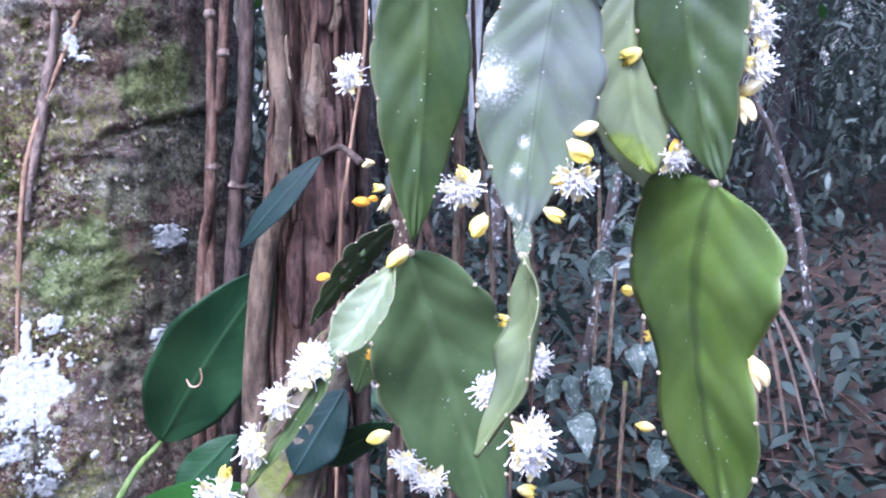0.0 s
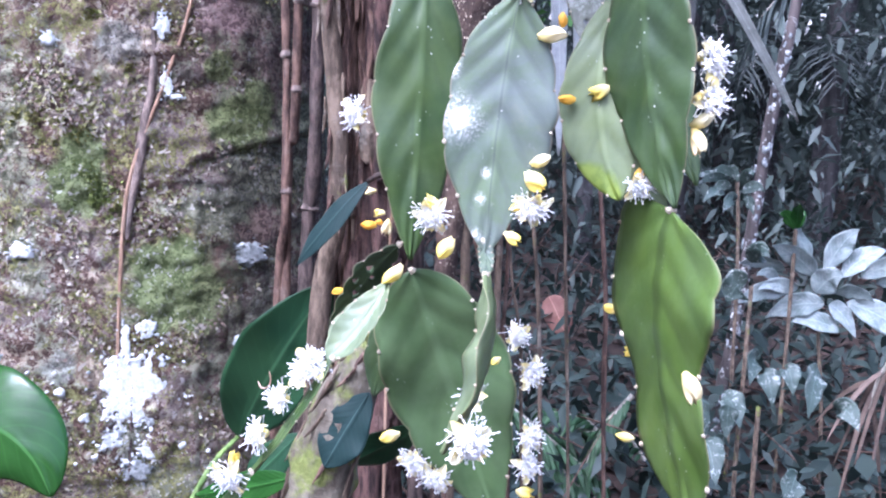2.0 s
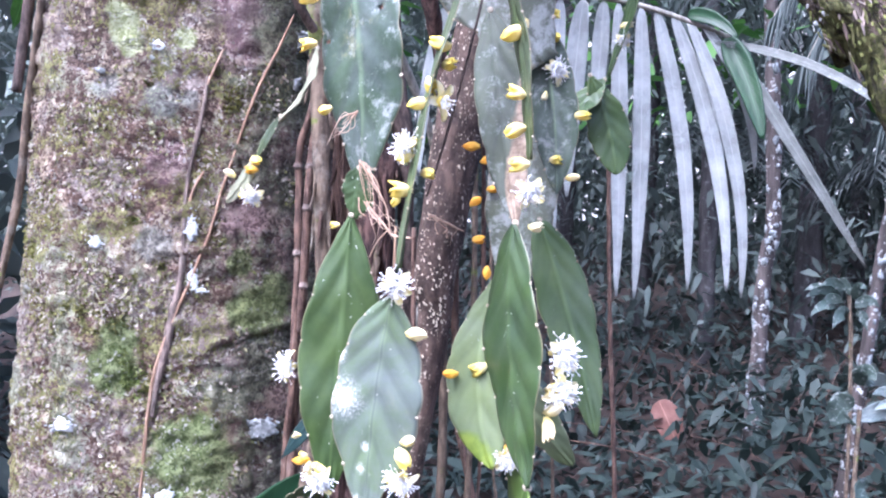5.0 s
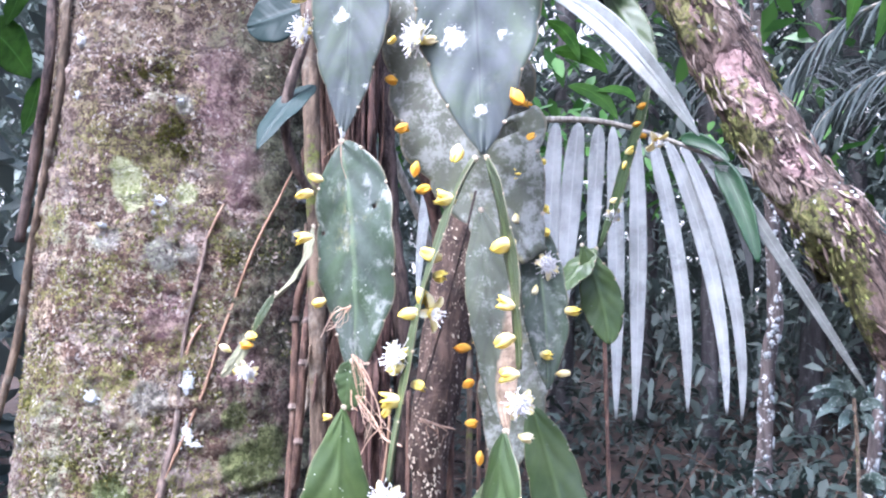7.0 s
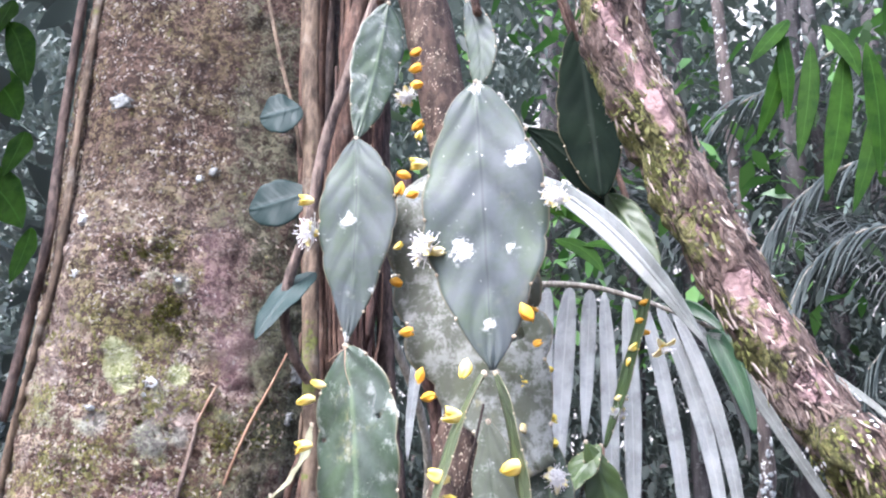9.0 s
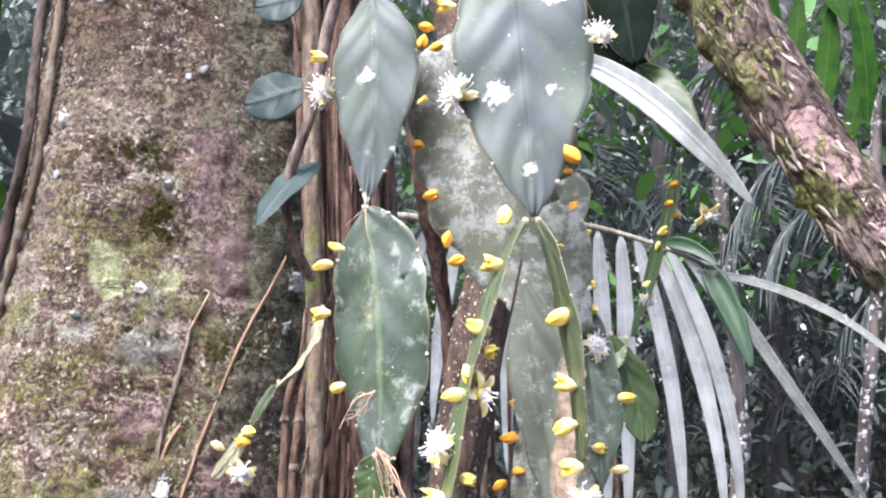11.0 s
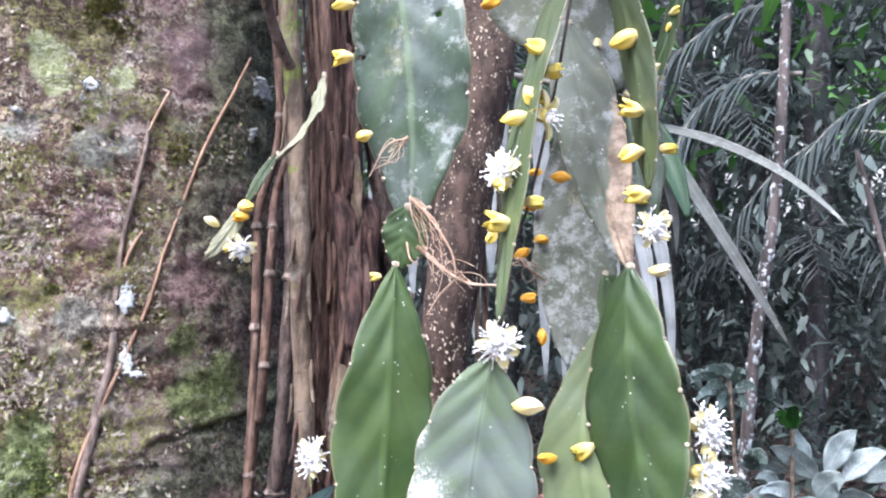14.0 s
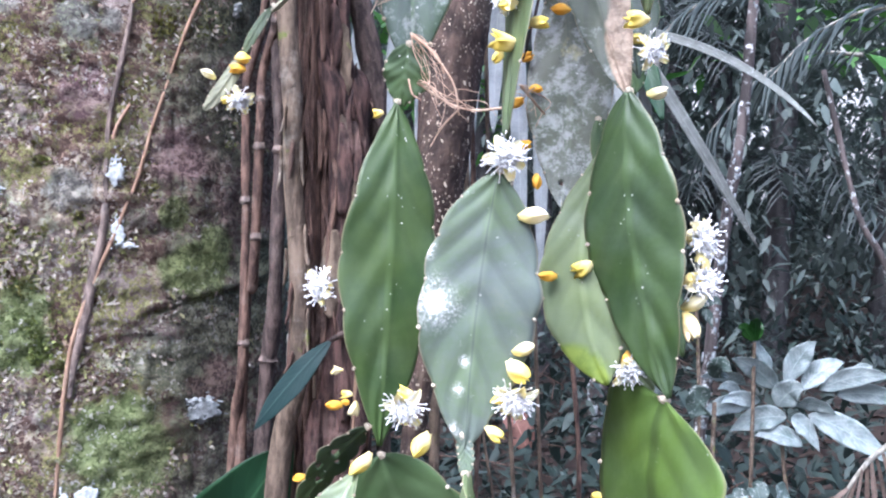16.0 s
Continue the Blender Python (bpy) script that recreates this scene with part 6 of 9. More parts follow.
bloom(CLADODES["c19b"], (0.0865, 0.3653, 1.7442), 10, 0.35, 0.88, "y")
bloom(CLADODES["c19b"], (0.0846, 0.3649, 1.7381), 180, 0.35, 0.88, "y")
bloom(CLADODES["c19b"], (0.0791, 0.3631, 1.7192), 100, 0.35, 0.70, "c")
bloom(CLADODES["c19b"], (0.0735, 0.3681, 1.7839), 30, 0.35, 1.04, "o")
bloom(CLADODES["c19b"], (0.0810, 0.3672, 1.7779), 20, 0.35, 0.66, "o")
bloom(CLADODES["c22"], (0.0878, 0.3699, 1.7224), 0, 0.35, 0.88, "y")
bloom(CLADODES["c22"], (0.0895, 0.3690, 1.7102), 5, 0.35, 0.84, "y")
bloom(CLADODES["c22"], (0.0918, 0.3692, 1.6912), -30, 1.15, 0.97, "f")
bloom(CLADODES["c22"], (0.0884, 0.3664, 1.6825), 90, 0.35, 0.62, "c")
bloom(CLADODES["c22"], (0.0918, 0.3630, 1.6478), 0, 0.35, 0.70, "y")
bloom(CLADODES["c22"], (0.1000, 0.3619, 1.6387), 0, 0.35, 0.79, "c")
bloom(CLADODES["c22"], (0.1027, 0.3661, 1.6696), 0, 0.35, 0.88, "y")
bloom(CLADODES["c21"], (0.0434, 0.4078, 1.6544), -10, 0.35, 0.85, "o")
bloom(CLADODES["c21"], (0.0391, 0.4036, 1.6301), -30, 0.35, 0.90, "o")
bloom(CLADODES["c21"], (0.0483, 0.4045, 1.6387), 0, 0.35, 0.76, "o")
bloom(CLADODES["c21"], (0.0420, 0.3998, 1.6107), 0, 0.35, 0.85, "o")
bloom(CLADODES["c21"], (0.0514, 0.3965, 1.5963), 90, 0.35, 0.85, "o")
bloom(CLADODES["c21"], (0.0457, 0.4109, 1.6724), 0, 0.35, 0.76, "o")
bloom(CLADODES["c23"], (0.1277, 0.4734, 1.8034), 0, 0.35, 0.76, "o")
bloom(CLADODES["c23"], (0.1250, 0.4726, 1.7919), 0, 0.35, 0.76, "o")
bloom(CLADODES["c23"], (0.1278, 0.4719, 1.7844), 0, 0.35, 0.66, "o")
bloom(CLADODES["c23"], (0.1204, 0.4714, 1.7741), -10, 0.35, 0.79, "y")
bloom(CLADODES["c23"], (0.1210, 0.4714, 1.7690), 120, 0.35, 0.62, "y")
bloom(CLADODES["c23"], (0.1105, 0.4753, 1.7450), 0, 0.35, 0.88, "c")
bloom(CLADODES["c23"], (0.1117, 0.4774, 1.7383), 70, 1.15, 0.76, "f")
bloom(CLADODES["c25c"], (-0.1039, 0.3930, 1.6475), 215, 0.35, 0.88, "c")
bloom(CLADODES["c25b"], (-0.0939, 0.3935, 1.6573), 0, 0.35, 0.97, "y")
bloom(CLADODES["c25c"], (-0.0887, 0.3930, 1.6513), 180, 0.35, 0.85, "o")
bloom(CLADODES["c25c"], (-0.0927, 0.3943, 1.6379), 50, 1.15, 0.97, "f")
bloom(CLADODES["c25c"], (-0.0943, 0.3926, 1.6374), 170, 0.35, 0.70, "y")
bloom(CLADODES["c1"], (-0.0312, 0.3367, 1.5087), -10, 0.35, 0.44, "c")
bloom(CLADODES["c8b"], (-0.0293, 0.3477, 1.4944), 185, 0.35, 0.76, "o")
bloom(CLADODES["c8b"], (-0.0297, 0.3472, 1.4959), 0, 0.35, 0.47, "o")
bloom(CLADODES["c8b"], (-0.0231, 0.3473, 1.4956), 95, 0.35, 0.66, "c")
bloom(CLADODES["c6"], (-0.0141, 0.3309, 1.4779), 120, 0.35, 1.23, "y")
bloom(CLADODES["c8b"], (-0.0457, 0.3526, 1.4641), 180, 0.35, 0.66, "o")
bloom(CLADODES["c10"], (-0.0250, 0.3703, 1.4279), 190, 0.35, 0.95, "o")
bloom(CLADODES["c9"], (-0.0472, 0.3059, 1.4369), -40, 1.15, 1.12, "f")
bloom(CLADODES["c9"], (-0.0465, 0.3046, 1.4343), 200, 1.15, 0.95, "f")
bloom(CLADODES["c9"], (-0.0549, 0.3029, 1.4248), 190, 1.15, 1.0, "f")
bloom(CLADODES["c9"], (-0.0635, 0.3015, 1.4105), 180, 1.15, 1.05, "f")
bloom(CLADODES["c9b"], (-0.0782, 0.2983, 1.3970), -50, 0.35, 0.92, "y")
bloom(CLADODES["c9b"], (-0.0766, 0.2999, 1.3959), 120, 1.15, 1.19, "f")
bloom(CLADODES["c6"], (0.0274, 0.3213, 1.4510), 170, 0.35, 0.79, "y")
bloom(CLADODES["c6"], (0.0276, 0.3419, 1.4371), 150, 0.35, 0.53, "y")
bloom(CLADODES["c6"], (0.0205, 0.3324, 1.4217), 200, 1.15, 1.08, "f")
bloom(CLADODES["c7"], (0.0226, 0.2619, 1.4241), 20, 1.15, 1.30, "f")
bloom(CLADODES["c7"], (0.0285, 0.2883, 1.4184), 150, 0.35, 0.88, "y")
bloom(CLADODES["c6"], (-0.0231, 0.3659, 1.3951), 170, 0.35, 1.06, "y")
bloom(CLADODES["c6"], (-0.0144, 0.3686, 1.3857), 110, 1.15, 1.19, "f")
bloom(CLADODES["c6"], (-0.0049, 0.3692, 1.3783), 100, 1.15, 1.19, "f")
bloom(CLADODES["c6"], (0.0326, 0.3675, 1.3701), 0, 0.35, 0.88, "y")
bloom(CLADODES["c6"], (0.0305, 0.3584, 1.4448), 0, 1.15, 0.97, "f")
bloom(CLADODES["c6"], (0.0362, 0.3641, 1.4272), 0, 1.15, 1.13, "f")
bloom(CLADODES["c6"], (0.0355, 0.3675, 1.3966), 0, 1.15, 1.13, "f")
bloom(CLADODES["c6"], (0.0347, 0.3684, 1.3834), 10, 1.15, 1.08, "f")
bloom(CLADODES["c5"], (0.0777, 0.3487, 1.4586), 180, 0.35, 0.75, "y")
bloom(CLADODES["c5"], (0.0858, 0.3449, 1.4406), 190, 0.35, 0.66, "y")
bloom(CLADODES["c5"], (0.0846, 0.3427, 1.4042), 185, 0.35, 0.84, "y")
bloom(CLADODES["c5"], (0.0987, 0.2748, 1.4458), 60, 0.35, 1.19, "c")
bloom(CLADODES["c24c"], (0.1441, 0.3971, 1.7637), 60, 0.35, 0.97, "h")
crust(14000)

# ---- stems, roots and vines beside the trunk ----
barked_stem("liana", [(-0.1564, 0.5252, 2.2653, 0.0085), (-0.1312, 0.5077, 2.0142, 0.0072), (-0.0961, 0.4852, 1.6931, 0.0060), (-0.0952, 0.4921, 1.6167, 0.0058), (-0.0928, 0.4964, 1.5032, 0.0058), (-0.1097, 0.5014, 1.3990, 0.0069), (-0.1187, 0.5033, 0.9876, 0.0077)], STEM_TAN, "tan climbing stem running up beside the trunk", "liana", "", rough=0.25, rings=160, sides=14, along=0.2)
shaggy_root("shaggy_root", [(-0.1263, 0.5704, 2.2987, 0.0198), (-0.0931, 0.5416, 1.8865, 0.0144), (-0.0877, 0.5292, 1.7086, 0.0147), (-0.0745, 0.5250, 1.6494, 0.0150), (-0.0718, 0.5189, 1.4743, 0.0151), (-0.0837, 0.5262, 1.3161, 0.0182), (-0.0946, 0.5147, 0.9760, 0.0215)], STEM_RED, "shaggy red-brown fibrous root beside the trunk", 30, 3)
shaggy_root("shaggy_root", [(-0.1103, 0.5224, 2.2251, 0.0060), (-0.0977, 0.5151, 1.8571, 0.0049), (-0.0879, 0.5115, 1.7192, 0.0050), (-0.0890, 0.5077, 1.5770, 0.0058), (-0.0944, 0.5215, 1.5114, 0.0068), (-0.1006, 0.5133, 1.3066, 0.0075), (-0.1065, 0.5106, 1.0925, 0.0084)], STEM_BROWN, "peeling brown fibrous root beside the liana", 22, 8)
jointed_root("hanging_root", [(-0.1737, 0.5564, 2.2728, 0.0048), (-0.1550, 0.5474, 1.9690, 0.0042), (-0.1311, 0.5451, 1.7609, 0.0031), (-0.1443, 0.5460, 1.6865, 0.0031), (-0.1450, 0.5492, 1.6445, 0.0034), (-0.1452, 0.5456, 1.5059, 0.0033), (-0.1571, 0.5578, 1.4173, 0.0040), (-0.1624, 0.5454, 1.0647, 0.0041)], STEM_BROWN, "thin brown root hanging beside the trunk", "hanging roots", (0.3, 0.47, 0.62, 0.71), 3, rough=0.3, rings=90)
jointed_root("hanging_root", [(-0.1486, 0.5428, 2.2538, 0.0047), (-0.1329, 0.5345, 1.9599, 0.0041), (-0.1163, 0.5328, 1.7607, 0.0034), (-0.1330, 0.5465, 1.6936, 0.0034), (-0.1313, 0.5377, 1.6549, 0.0033), (-0.1374, 0.5431, 1.5573, 0.0033), (-0.1492, 0.5573, 1.4977, 0.0036), (-0.1493, 0.5454, 1.0647, 0.0037)], STEM_BROWN, "thin brown root hanging beside the trunk", "hanging roots", (0.34, 0.52, 0.6, 0.68, 0.78), 4, rough=0.3, rings=90)
jointed_root("hanging_root", [(-0.1565, 0.5691, 2.2797, 0.0065), (-0.1237, 0.5459, 1.7729, 0.0047), (-0.1221, 0.5446, 1.5794, 0.0044), (-0.1362, 0.5588, 1.4319, 0.0059), (-0.1437, 0.5454, 1.0647, 0.0060)], STEM_DARK, "dark root hanging against the trunk", "hanging roots", (0.4, 0.66), 5, rough=0.4, rings=80)
stem("hanging_root", [(-0.1087, 0.5812, 2.2780, 0.0087), (-0.0806, 0.5580, 1.8585, 0.0065), (-0.0593, 0.5463, 1.6907, 0.0082), (-0.0499, 0.5386, 1.5807, 0.0048), (-0.0504, 0.5370, 1.4698, 0.0049), (-0.0516, 0.5222, 1.0832, 0.0050)], STEM_DARK, "dark root behind the strands", "root", "hanging roots", rough=0.4, rings=90)
stem("hanging_root", [(-0.0433, 0.4988, 1.6250, 0.0010), (-0.0443, 0.4955, 1.5774, 0.0010), (-0.0538, 0.4908, 1.5107, 0.0010), (-0.0593, 0.4925, 1.4465, 0.0010), (-0.0633, 0.4758, 1.1203, 0.0010)], STEM_STRAW, "straw-thin pale root hanging down", "root", "hanging roots", rings=60)
dotted_stem("lenticelled_stem", [(-0.0641, 0.5375, 2.1782, 0.0214), (0.0127, 0.5006, 1.8253, 0.0162), (0.0067, 0.4862, 1.7069, 0.0164), (-0.0063, 0.4785, 1.5975, 0.0137), (-0.0087, 0.4817, 1.5555, 0.0102), (-0.0267, 0.4851, 1.4281, 0.0051), (-0.0290, 0.4926, 1.3612, 0.0033), (-0.0314, 0.4874, 1.1110, 0.0030)], STEM_LENT, "slanting brown stem speckled with pale lenticels", "stem", "", rough=0.12, rings=120, sides=24)
barked_stem("mossy_stump_stem", [(-0.0421, 0.4062, 1.4395, 0.0027), (-0.0525, 0.4086, 1.4210, 0.0117), (-0.0661, 0.4112, 1.3878, 0.0163), (-0.0797, 0.4116, 1.3415, 0.0176), (-0.0952, 0.4096, 1.2247, 0.0190), (-0.1054, 0.3950, 0.8409, 0.0234)], STEM_PALE, "pale lichen-grey stem under the lowest joints", "stem", "", rough=0.25, grain=50, rings=70, sides=26, along=0.8)
stem("vine", [(-0.0393, 0.4438, 2.0650, 0.0037), (-0.0640, 0.4444, 1.9850, 0.0040), (-0.0829, 0.4464, 1.9267, 0.0039), (-0.0922, 0.4482, 1.8652, 0.0038), (-0.1069, 0.4511, 1.8192, 0.0034), (-0.1075, 0.4640, 1.7813, 0.0033), (-0.0985, 0.5080, 1.7380, 0.0032), (-0.1120, 0.5260, 1.6837, 0.0027)], CREEPER, "grey-brown vine looping beside the trunk", "vine", "vines", rough=0.25, rings=120)
stem("vine", [(-0.0875, 0.5077, 2.1019, 0.0084), (-0.1027, 0.5119, 1.9865, 0.0080), (-0.1077, 0.5166, 1.8792, 0.0077), (-0.0905, 0.5110, 1.7990, 0.0052), (-0.0859, 0.5149, 1.6803, 0.0043)], STEM_BROWN, "peeling red-brown vine on the trunk", "vine", "vines", rough=0.5, grain=80, rings=120, sides=14, along=0.15)
stem("vine", [(-0.1988, 0.5343, 2.1329, 0.0020), (-0.1712, 0.5225, 2.0510, 0.0019), (-0.1474, 0.5120, 1.9883, 0.0018), (-0.1316, 0.5026, 1.9418, 0.0017)], STEM_TAN, "thin pale vine with round leaves", "vine", "vines", rings=40)
stem("vine", [(-0.0301, 0.4694, 1.9047, 0.0055), (-0.0260, 0.4763, 1.8286, 0.0061), (-0.0204, 0.5298, 1.7175, 0.0050), (-0.0264, 0.5304, 1.5510, 0.0048)], STEM_RED, "dark red stem behind the joints", "vine", "vines", rough=0.4, rings=70, flutes=3, sides=16)
stem("hanging_root", [(0.0031, 0.5219, 1.7794, 0.0022), (0.0055, 0.5237, 1.6307, 0.0023), (0.0087, 0.5149, 1.5049, 0.0022), (0.0045, 0.5183, 1.3782, 0.0023), (0.0036, 0.5418, 1.0129, 0.0024)], STEM_TAN, "thin root hanging behind the joints", "root", "hanging roots", rough=0.3, rings=50, seed=0, sides=8)
stem("hanging_root", [(0.0073, 0.5317, 1.7454, 0.0015), (0.0098, 0.5334, 1.5941, 0.0015), (0.0122, 0.5253, 1.4780, 0.0015), (0.0073, 0.5293, 1.3603, 0.0015), (0.0068, 0.5523, 0.9886, 0.0016)], STEM_BROWN, "thin root hanging behind the joints", "root", "hanging roots", rough=0.3, rings=50, seed=1, sides=8)
stem("hanging_root", [(0.0173, 0.5421, 1.7176, 0.0015), (0.0200, 0.5436, 1.5641, 0.0015), (0.0296, 0.5365, 1.4625, 0.0015), (0.0322, 0.5415, 1.3594, 0.0015), (0.0331, 0.5644, 0.9856, 0.0016)], STEM_TAN, "thin root hanging behind the joints", "root", "hanging roots", rough=0.3, rings=50, seed=2, sides=8)
stem("hanging_root", [(-0.0178, 0.5508, 1.6676, 0.0028), (-0.0151, 0.5519, 1.5086, 0.0028), (0.0003, 0.5466, 1.4322, 0.0028), (0.0079, 0.5534, 1.3536, 0.0028), (0.0081, 0.5755, 0.9691, 0.0029)], STEM_BROWN, "thin root hanging behind the joints", "root", "hanging roots", rough=0.3, rings=50, seed=3, sides=8)
stem("hanging_root", [(-0.0178, 0.5235, 1.6276, 0.0030), (-0.0155, 0.5251, 1.4749, 0.0031), (-0.0169, 0.5211, 1.4178, 0.0031), (-0.0266, 0.5291, 1.3569, 0.0031), (-0.0286, 0.5517, 0.9793, 0.0033)], STEM_TAN, "thin root hanging behind the joints", "root", "hanging roots", rough=0.3, rings=50, seed=4, sides=8)
stem("hanging_root", [(-0.0301, 0.4988, 1.6241, 0.0018), (-0.0281, 0.5007, 1.4766, 0.0019), (-0.0234, 0.4981, 1.4400, 0.0018), (-0.0269, 0.5076, 1.4006, 0.0019), (-0.0297, 0.5312, 1.0368, 0.0020)], STEM_BROWN, "thin root hanging behind the joints", "root", "hanging roots", rough=0.3, rings=50, seed=5, sides=8)
stem("hanging_root", [(0.0443, 0.6042, 1.5547, 0.0013), (0.0476, 0.6046, 1.3859, 0.0013), (0.0483, 0.6131, 1.3325, 0.0013), (0.0515, 0.6335, 0.9226, 0.0013)], STEM_TAN, "thin root hanging behind the joints", "root", "hanging roots", rough=0.3, rings=50, seed=6, sides=8)
stem("hanging_root", [(0.0658, 0.7396, 1.7387, 0.0020), (0.0702, 0.7379, 1.5396, 0.0020), (0.0763, 0.7296, 1.4210, 0.0020), (0.0756, 0.7334, 1.3003, 0.0020), (0.0816, 0.7496, 0.8304, 0.0021)], STEM_BROWN, "thin root hanging behind the joints", "root", "hanging roots", rough=0.3, rings=50, seed=7, sides=8)
stem("hanging_root", [(0.0071, 0.5606, 1.6328, 0.0012), (0.0099, 0.5617, 1.4728, 0.0012), (0.0174, 0.5576, 1.4136, 0.0012), (0.0176, 0.5654, 1.3513, 0.0012), (0.0186, 0.5872, 0.9620, 0.0013)], STEM_TAN, "thin root hanging behind the joints", "root", "hanging roots", rough=0.3, rings=50, seed=8, sides=8)
stem("creeper", [(-0.1580, 0.5560, 1.7980, 0.0008), (-0.1665, 0.5481, 1.7702, 0.0011), (-0.1756, 0.5403, 1.7440, 0.0012), (-0.1846, 0.5359, 1.7176, 0.0012), (-0.1937, 0.5327, 1.6862, 0.0012), (-0.2022, 0.5289, 1.6555, 0.0012), (-0.2063, 0.5271, 1.6366, 0.0012), (-0.2108, 0.5249, 1.6180, 0.0012), (-0.2170, 0.5216, 1.5997, 0.0013), (-0.2214, 0.5191, 1.5852, 0.0013), (-0.2310, 0.5128, 1.5560, 0.0014), (-0.2400, 0.5070, 1.5240, 0.0014), (-0.2440, 0.5046, 1.4980, 0.0014), (-0.2463, 0.5030, 1.4618, 0.0013), (-0.2481, 0.5015, 1.4200, 0.0013), (-0.2490, 0.5005, 1.3783, 0.0010)], STEM_STRAW, "straw-brown creeper slanting across the bark", "vine", "creepers on the bark", rough=0.15, rings=180, sides=8)
stem("creeper", [(-0.2149, 0.5238, 1.7450, 0.0012), (-0.2161, 0.5235, 1.7266, 0.0014), (-0.2207, 0.5215, 1.6982, 0.0017), (-0.2264, 0.5181, 1.6582, 0.0019), (-0.2275, 0.5170, 1.6212, 0.0021), (-0.2279, 0.5164, 1.5905, 0.0030), (-0.2319, 0.5142, 1.5639, 0.0030), (-0.2366, 0.5109, 1.5309, 0.0030), (-0.2410, 0.5080, 1.5060, 0.0024), (-0.2432, 0.5060, 1.4800, 0.0016)], CREEPER, "grey-brown woody creeper on the bark", "vine", "creepers on the bark", rough=0.35, rings=160, sides=10)
stem("creeper", [(-0.2033, 0.5277, 1.7664, 0.0010), (-0.2089, 0.5258, 1.7535, 0.0010), (-0.2145, 0.5233, 1.7382, 0.0010)], STEM_ROOT, "pale dry twig on the bark", "vine", "creepers on the bark", rough=0.15, rings=42, sides=8)
stem("creeper", [(-0.2150, 0.5229, 1.6698, 0.0012), (-0.2221, 0.5195, 1.6545, 0.0012), (-0.2244, 0.5184, 1.6396, 0.0012)], STEM_ROOT, "pale dry twig on the bark", "vine", "creepers on the bark", rough=0.15, rings=42, sides=8)
stem("creeper", [(-0.2409, 0.5053, 1.3809, 0.0014), (-0.2421, 0.5038, 1.3438, 0.0014), (-0.2432, 0.5029, 1.3167, 0.0014)], STEM_DARK, "dark twig over the white lichen", "vine", "creepers on the bark", rough=0.15, rings=42, sides=8)
stem("creeper", [(-0.3450, 0.4939, 2.1249, 0.0036), (-0.3435, 0.4916, 1.9879, 0.0036), (-0.3394, 0.4888, 1.8757, 0.0036), (-0.3501, 0.4917, 1.8006, 0.0036), (-0.3703, 0.5026, 1.7281, 0.0036), (-0.3839, 0.5101, 1.6557, 0.0036), (-0.3912, 0.4994, 1.5761, 0.0036)], STEM_TAN, "pale liana up the edge of the trunk", "vine", "creepers on the bark", rough=0.15, rings=98, sides=8)
stem("creeper", [(-0.3814, 0.5119, 2.1431, 0.0045), (-0.3810, 0.5125, 2.0020, 0.0045), (-0.3610, 0.4964, 1.8899, 0.0045), (-0.3826, 0.5115, 1.8154, 0.0045), (-0.3867, 0.5061, 1.7380, 0.0045)], STEM_DARK, "dark liana up the edge of the trunk", "vine", "creepers on the bark", rough=0.15, rings=70, sides=8)
stem("thin_stem", [(0.0688, 0.3244, 1.7234, 0.0007), (0.0629, 0.3169, 1.6872, 0.0006), (0.0550, 0.3106, 1.6497, 0.0006), (0.0487, 0.3065, 1.6249, 0.0004)], STEM_DARK, "thin black stem between the joints", "stem", "", rings=30, sides=6)
leaning_limb([(-0.1700, 0.5200, 2.3600, 0.0120), (-0.0200, 0.4000, 2.2000, 0.0130), (0.1145, 0.3479, 2.0070, 0.0171), (0.1329, 0.3423, 1.9100, 0.0160), (0.1596, 0.3396, 1.8362, 0.0151), (0.1911, 0.3367, 1.7598, 0.0145), (0.2252, 0.3347, 1.6956, 0.0140), (0.2603, 0.3339, 1.6314, 0.0135), (0.62, 0.48, 0.9, 0.022), (0.95, 0.62, 0.02, 0.03)])
stem("aerial_root", [(0.0024, 0.3361, 1.6462, 0.0006), (0.0107, 0.3306, 1.6374, 0.0005), (0.0205, 0.3271, 1.6227, 0.0004), (0.0225, 0.3287, 1.6100, 0.0004)], STEM_ROOT, "fine tan aerial root of a joint", "root", "aerial roots of the cactus", rings=30, sides=6)
stem("aerial_root", [(0.0048, 0.3372, 1.6259, 0.0005), (0.0180, 0.3291, 1.6154, 0.0005), (0.0295, 0.3139, 1.6084, 0.0005), (0.0436, 0.3015, 1.6061, 0.0005)], STEM_ROOT, "fine tan aerial root of a joint", "root", "aerial roots of the cactus", rings=30, sides=6)
stem("aerial_root", [(0.0024, 0.3360, 1.6450, 0.0005), (0.0128, 0.3318, 1.6364, 0.0004), (0.0166, 0.3299, 1.6273, 0.0004)], STEM_ROOT, "fine tan aerial root of a joint", "root", "aerial roots of the cactus", rings=30, sides=6)
stem("aerial_root", [(0.0229, 0.3264, 1.6120, 0.0004), (0.0160, 0.3284, 1.6058, 0.0004), (0.0105, 0.3316, 1.5984, 0.0002)], STEM_ROOT, "fine tan aerial root of a joint", "root", "aerial roots of the cactus", rings=30, sides=6)
stem("aerial_root", [(0.0006, 0.3398, 1.6284, 0.0004), (0.0026, 0.3368, 1.6214, 0.0004), (0.0062, 0.3367, 1.6187, 0.0002)], STEM_ROOT, "fine tan aerial root of a joint", "root", "aerial roots of the cactus", rings=30, sides=6)
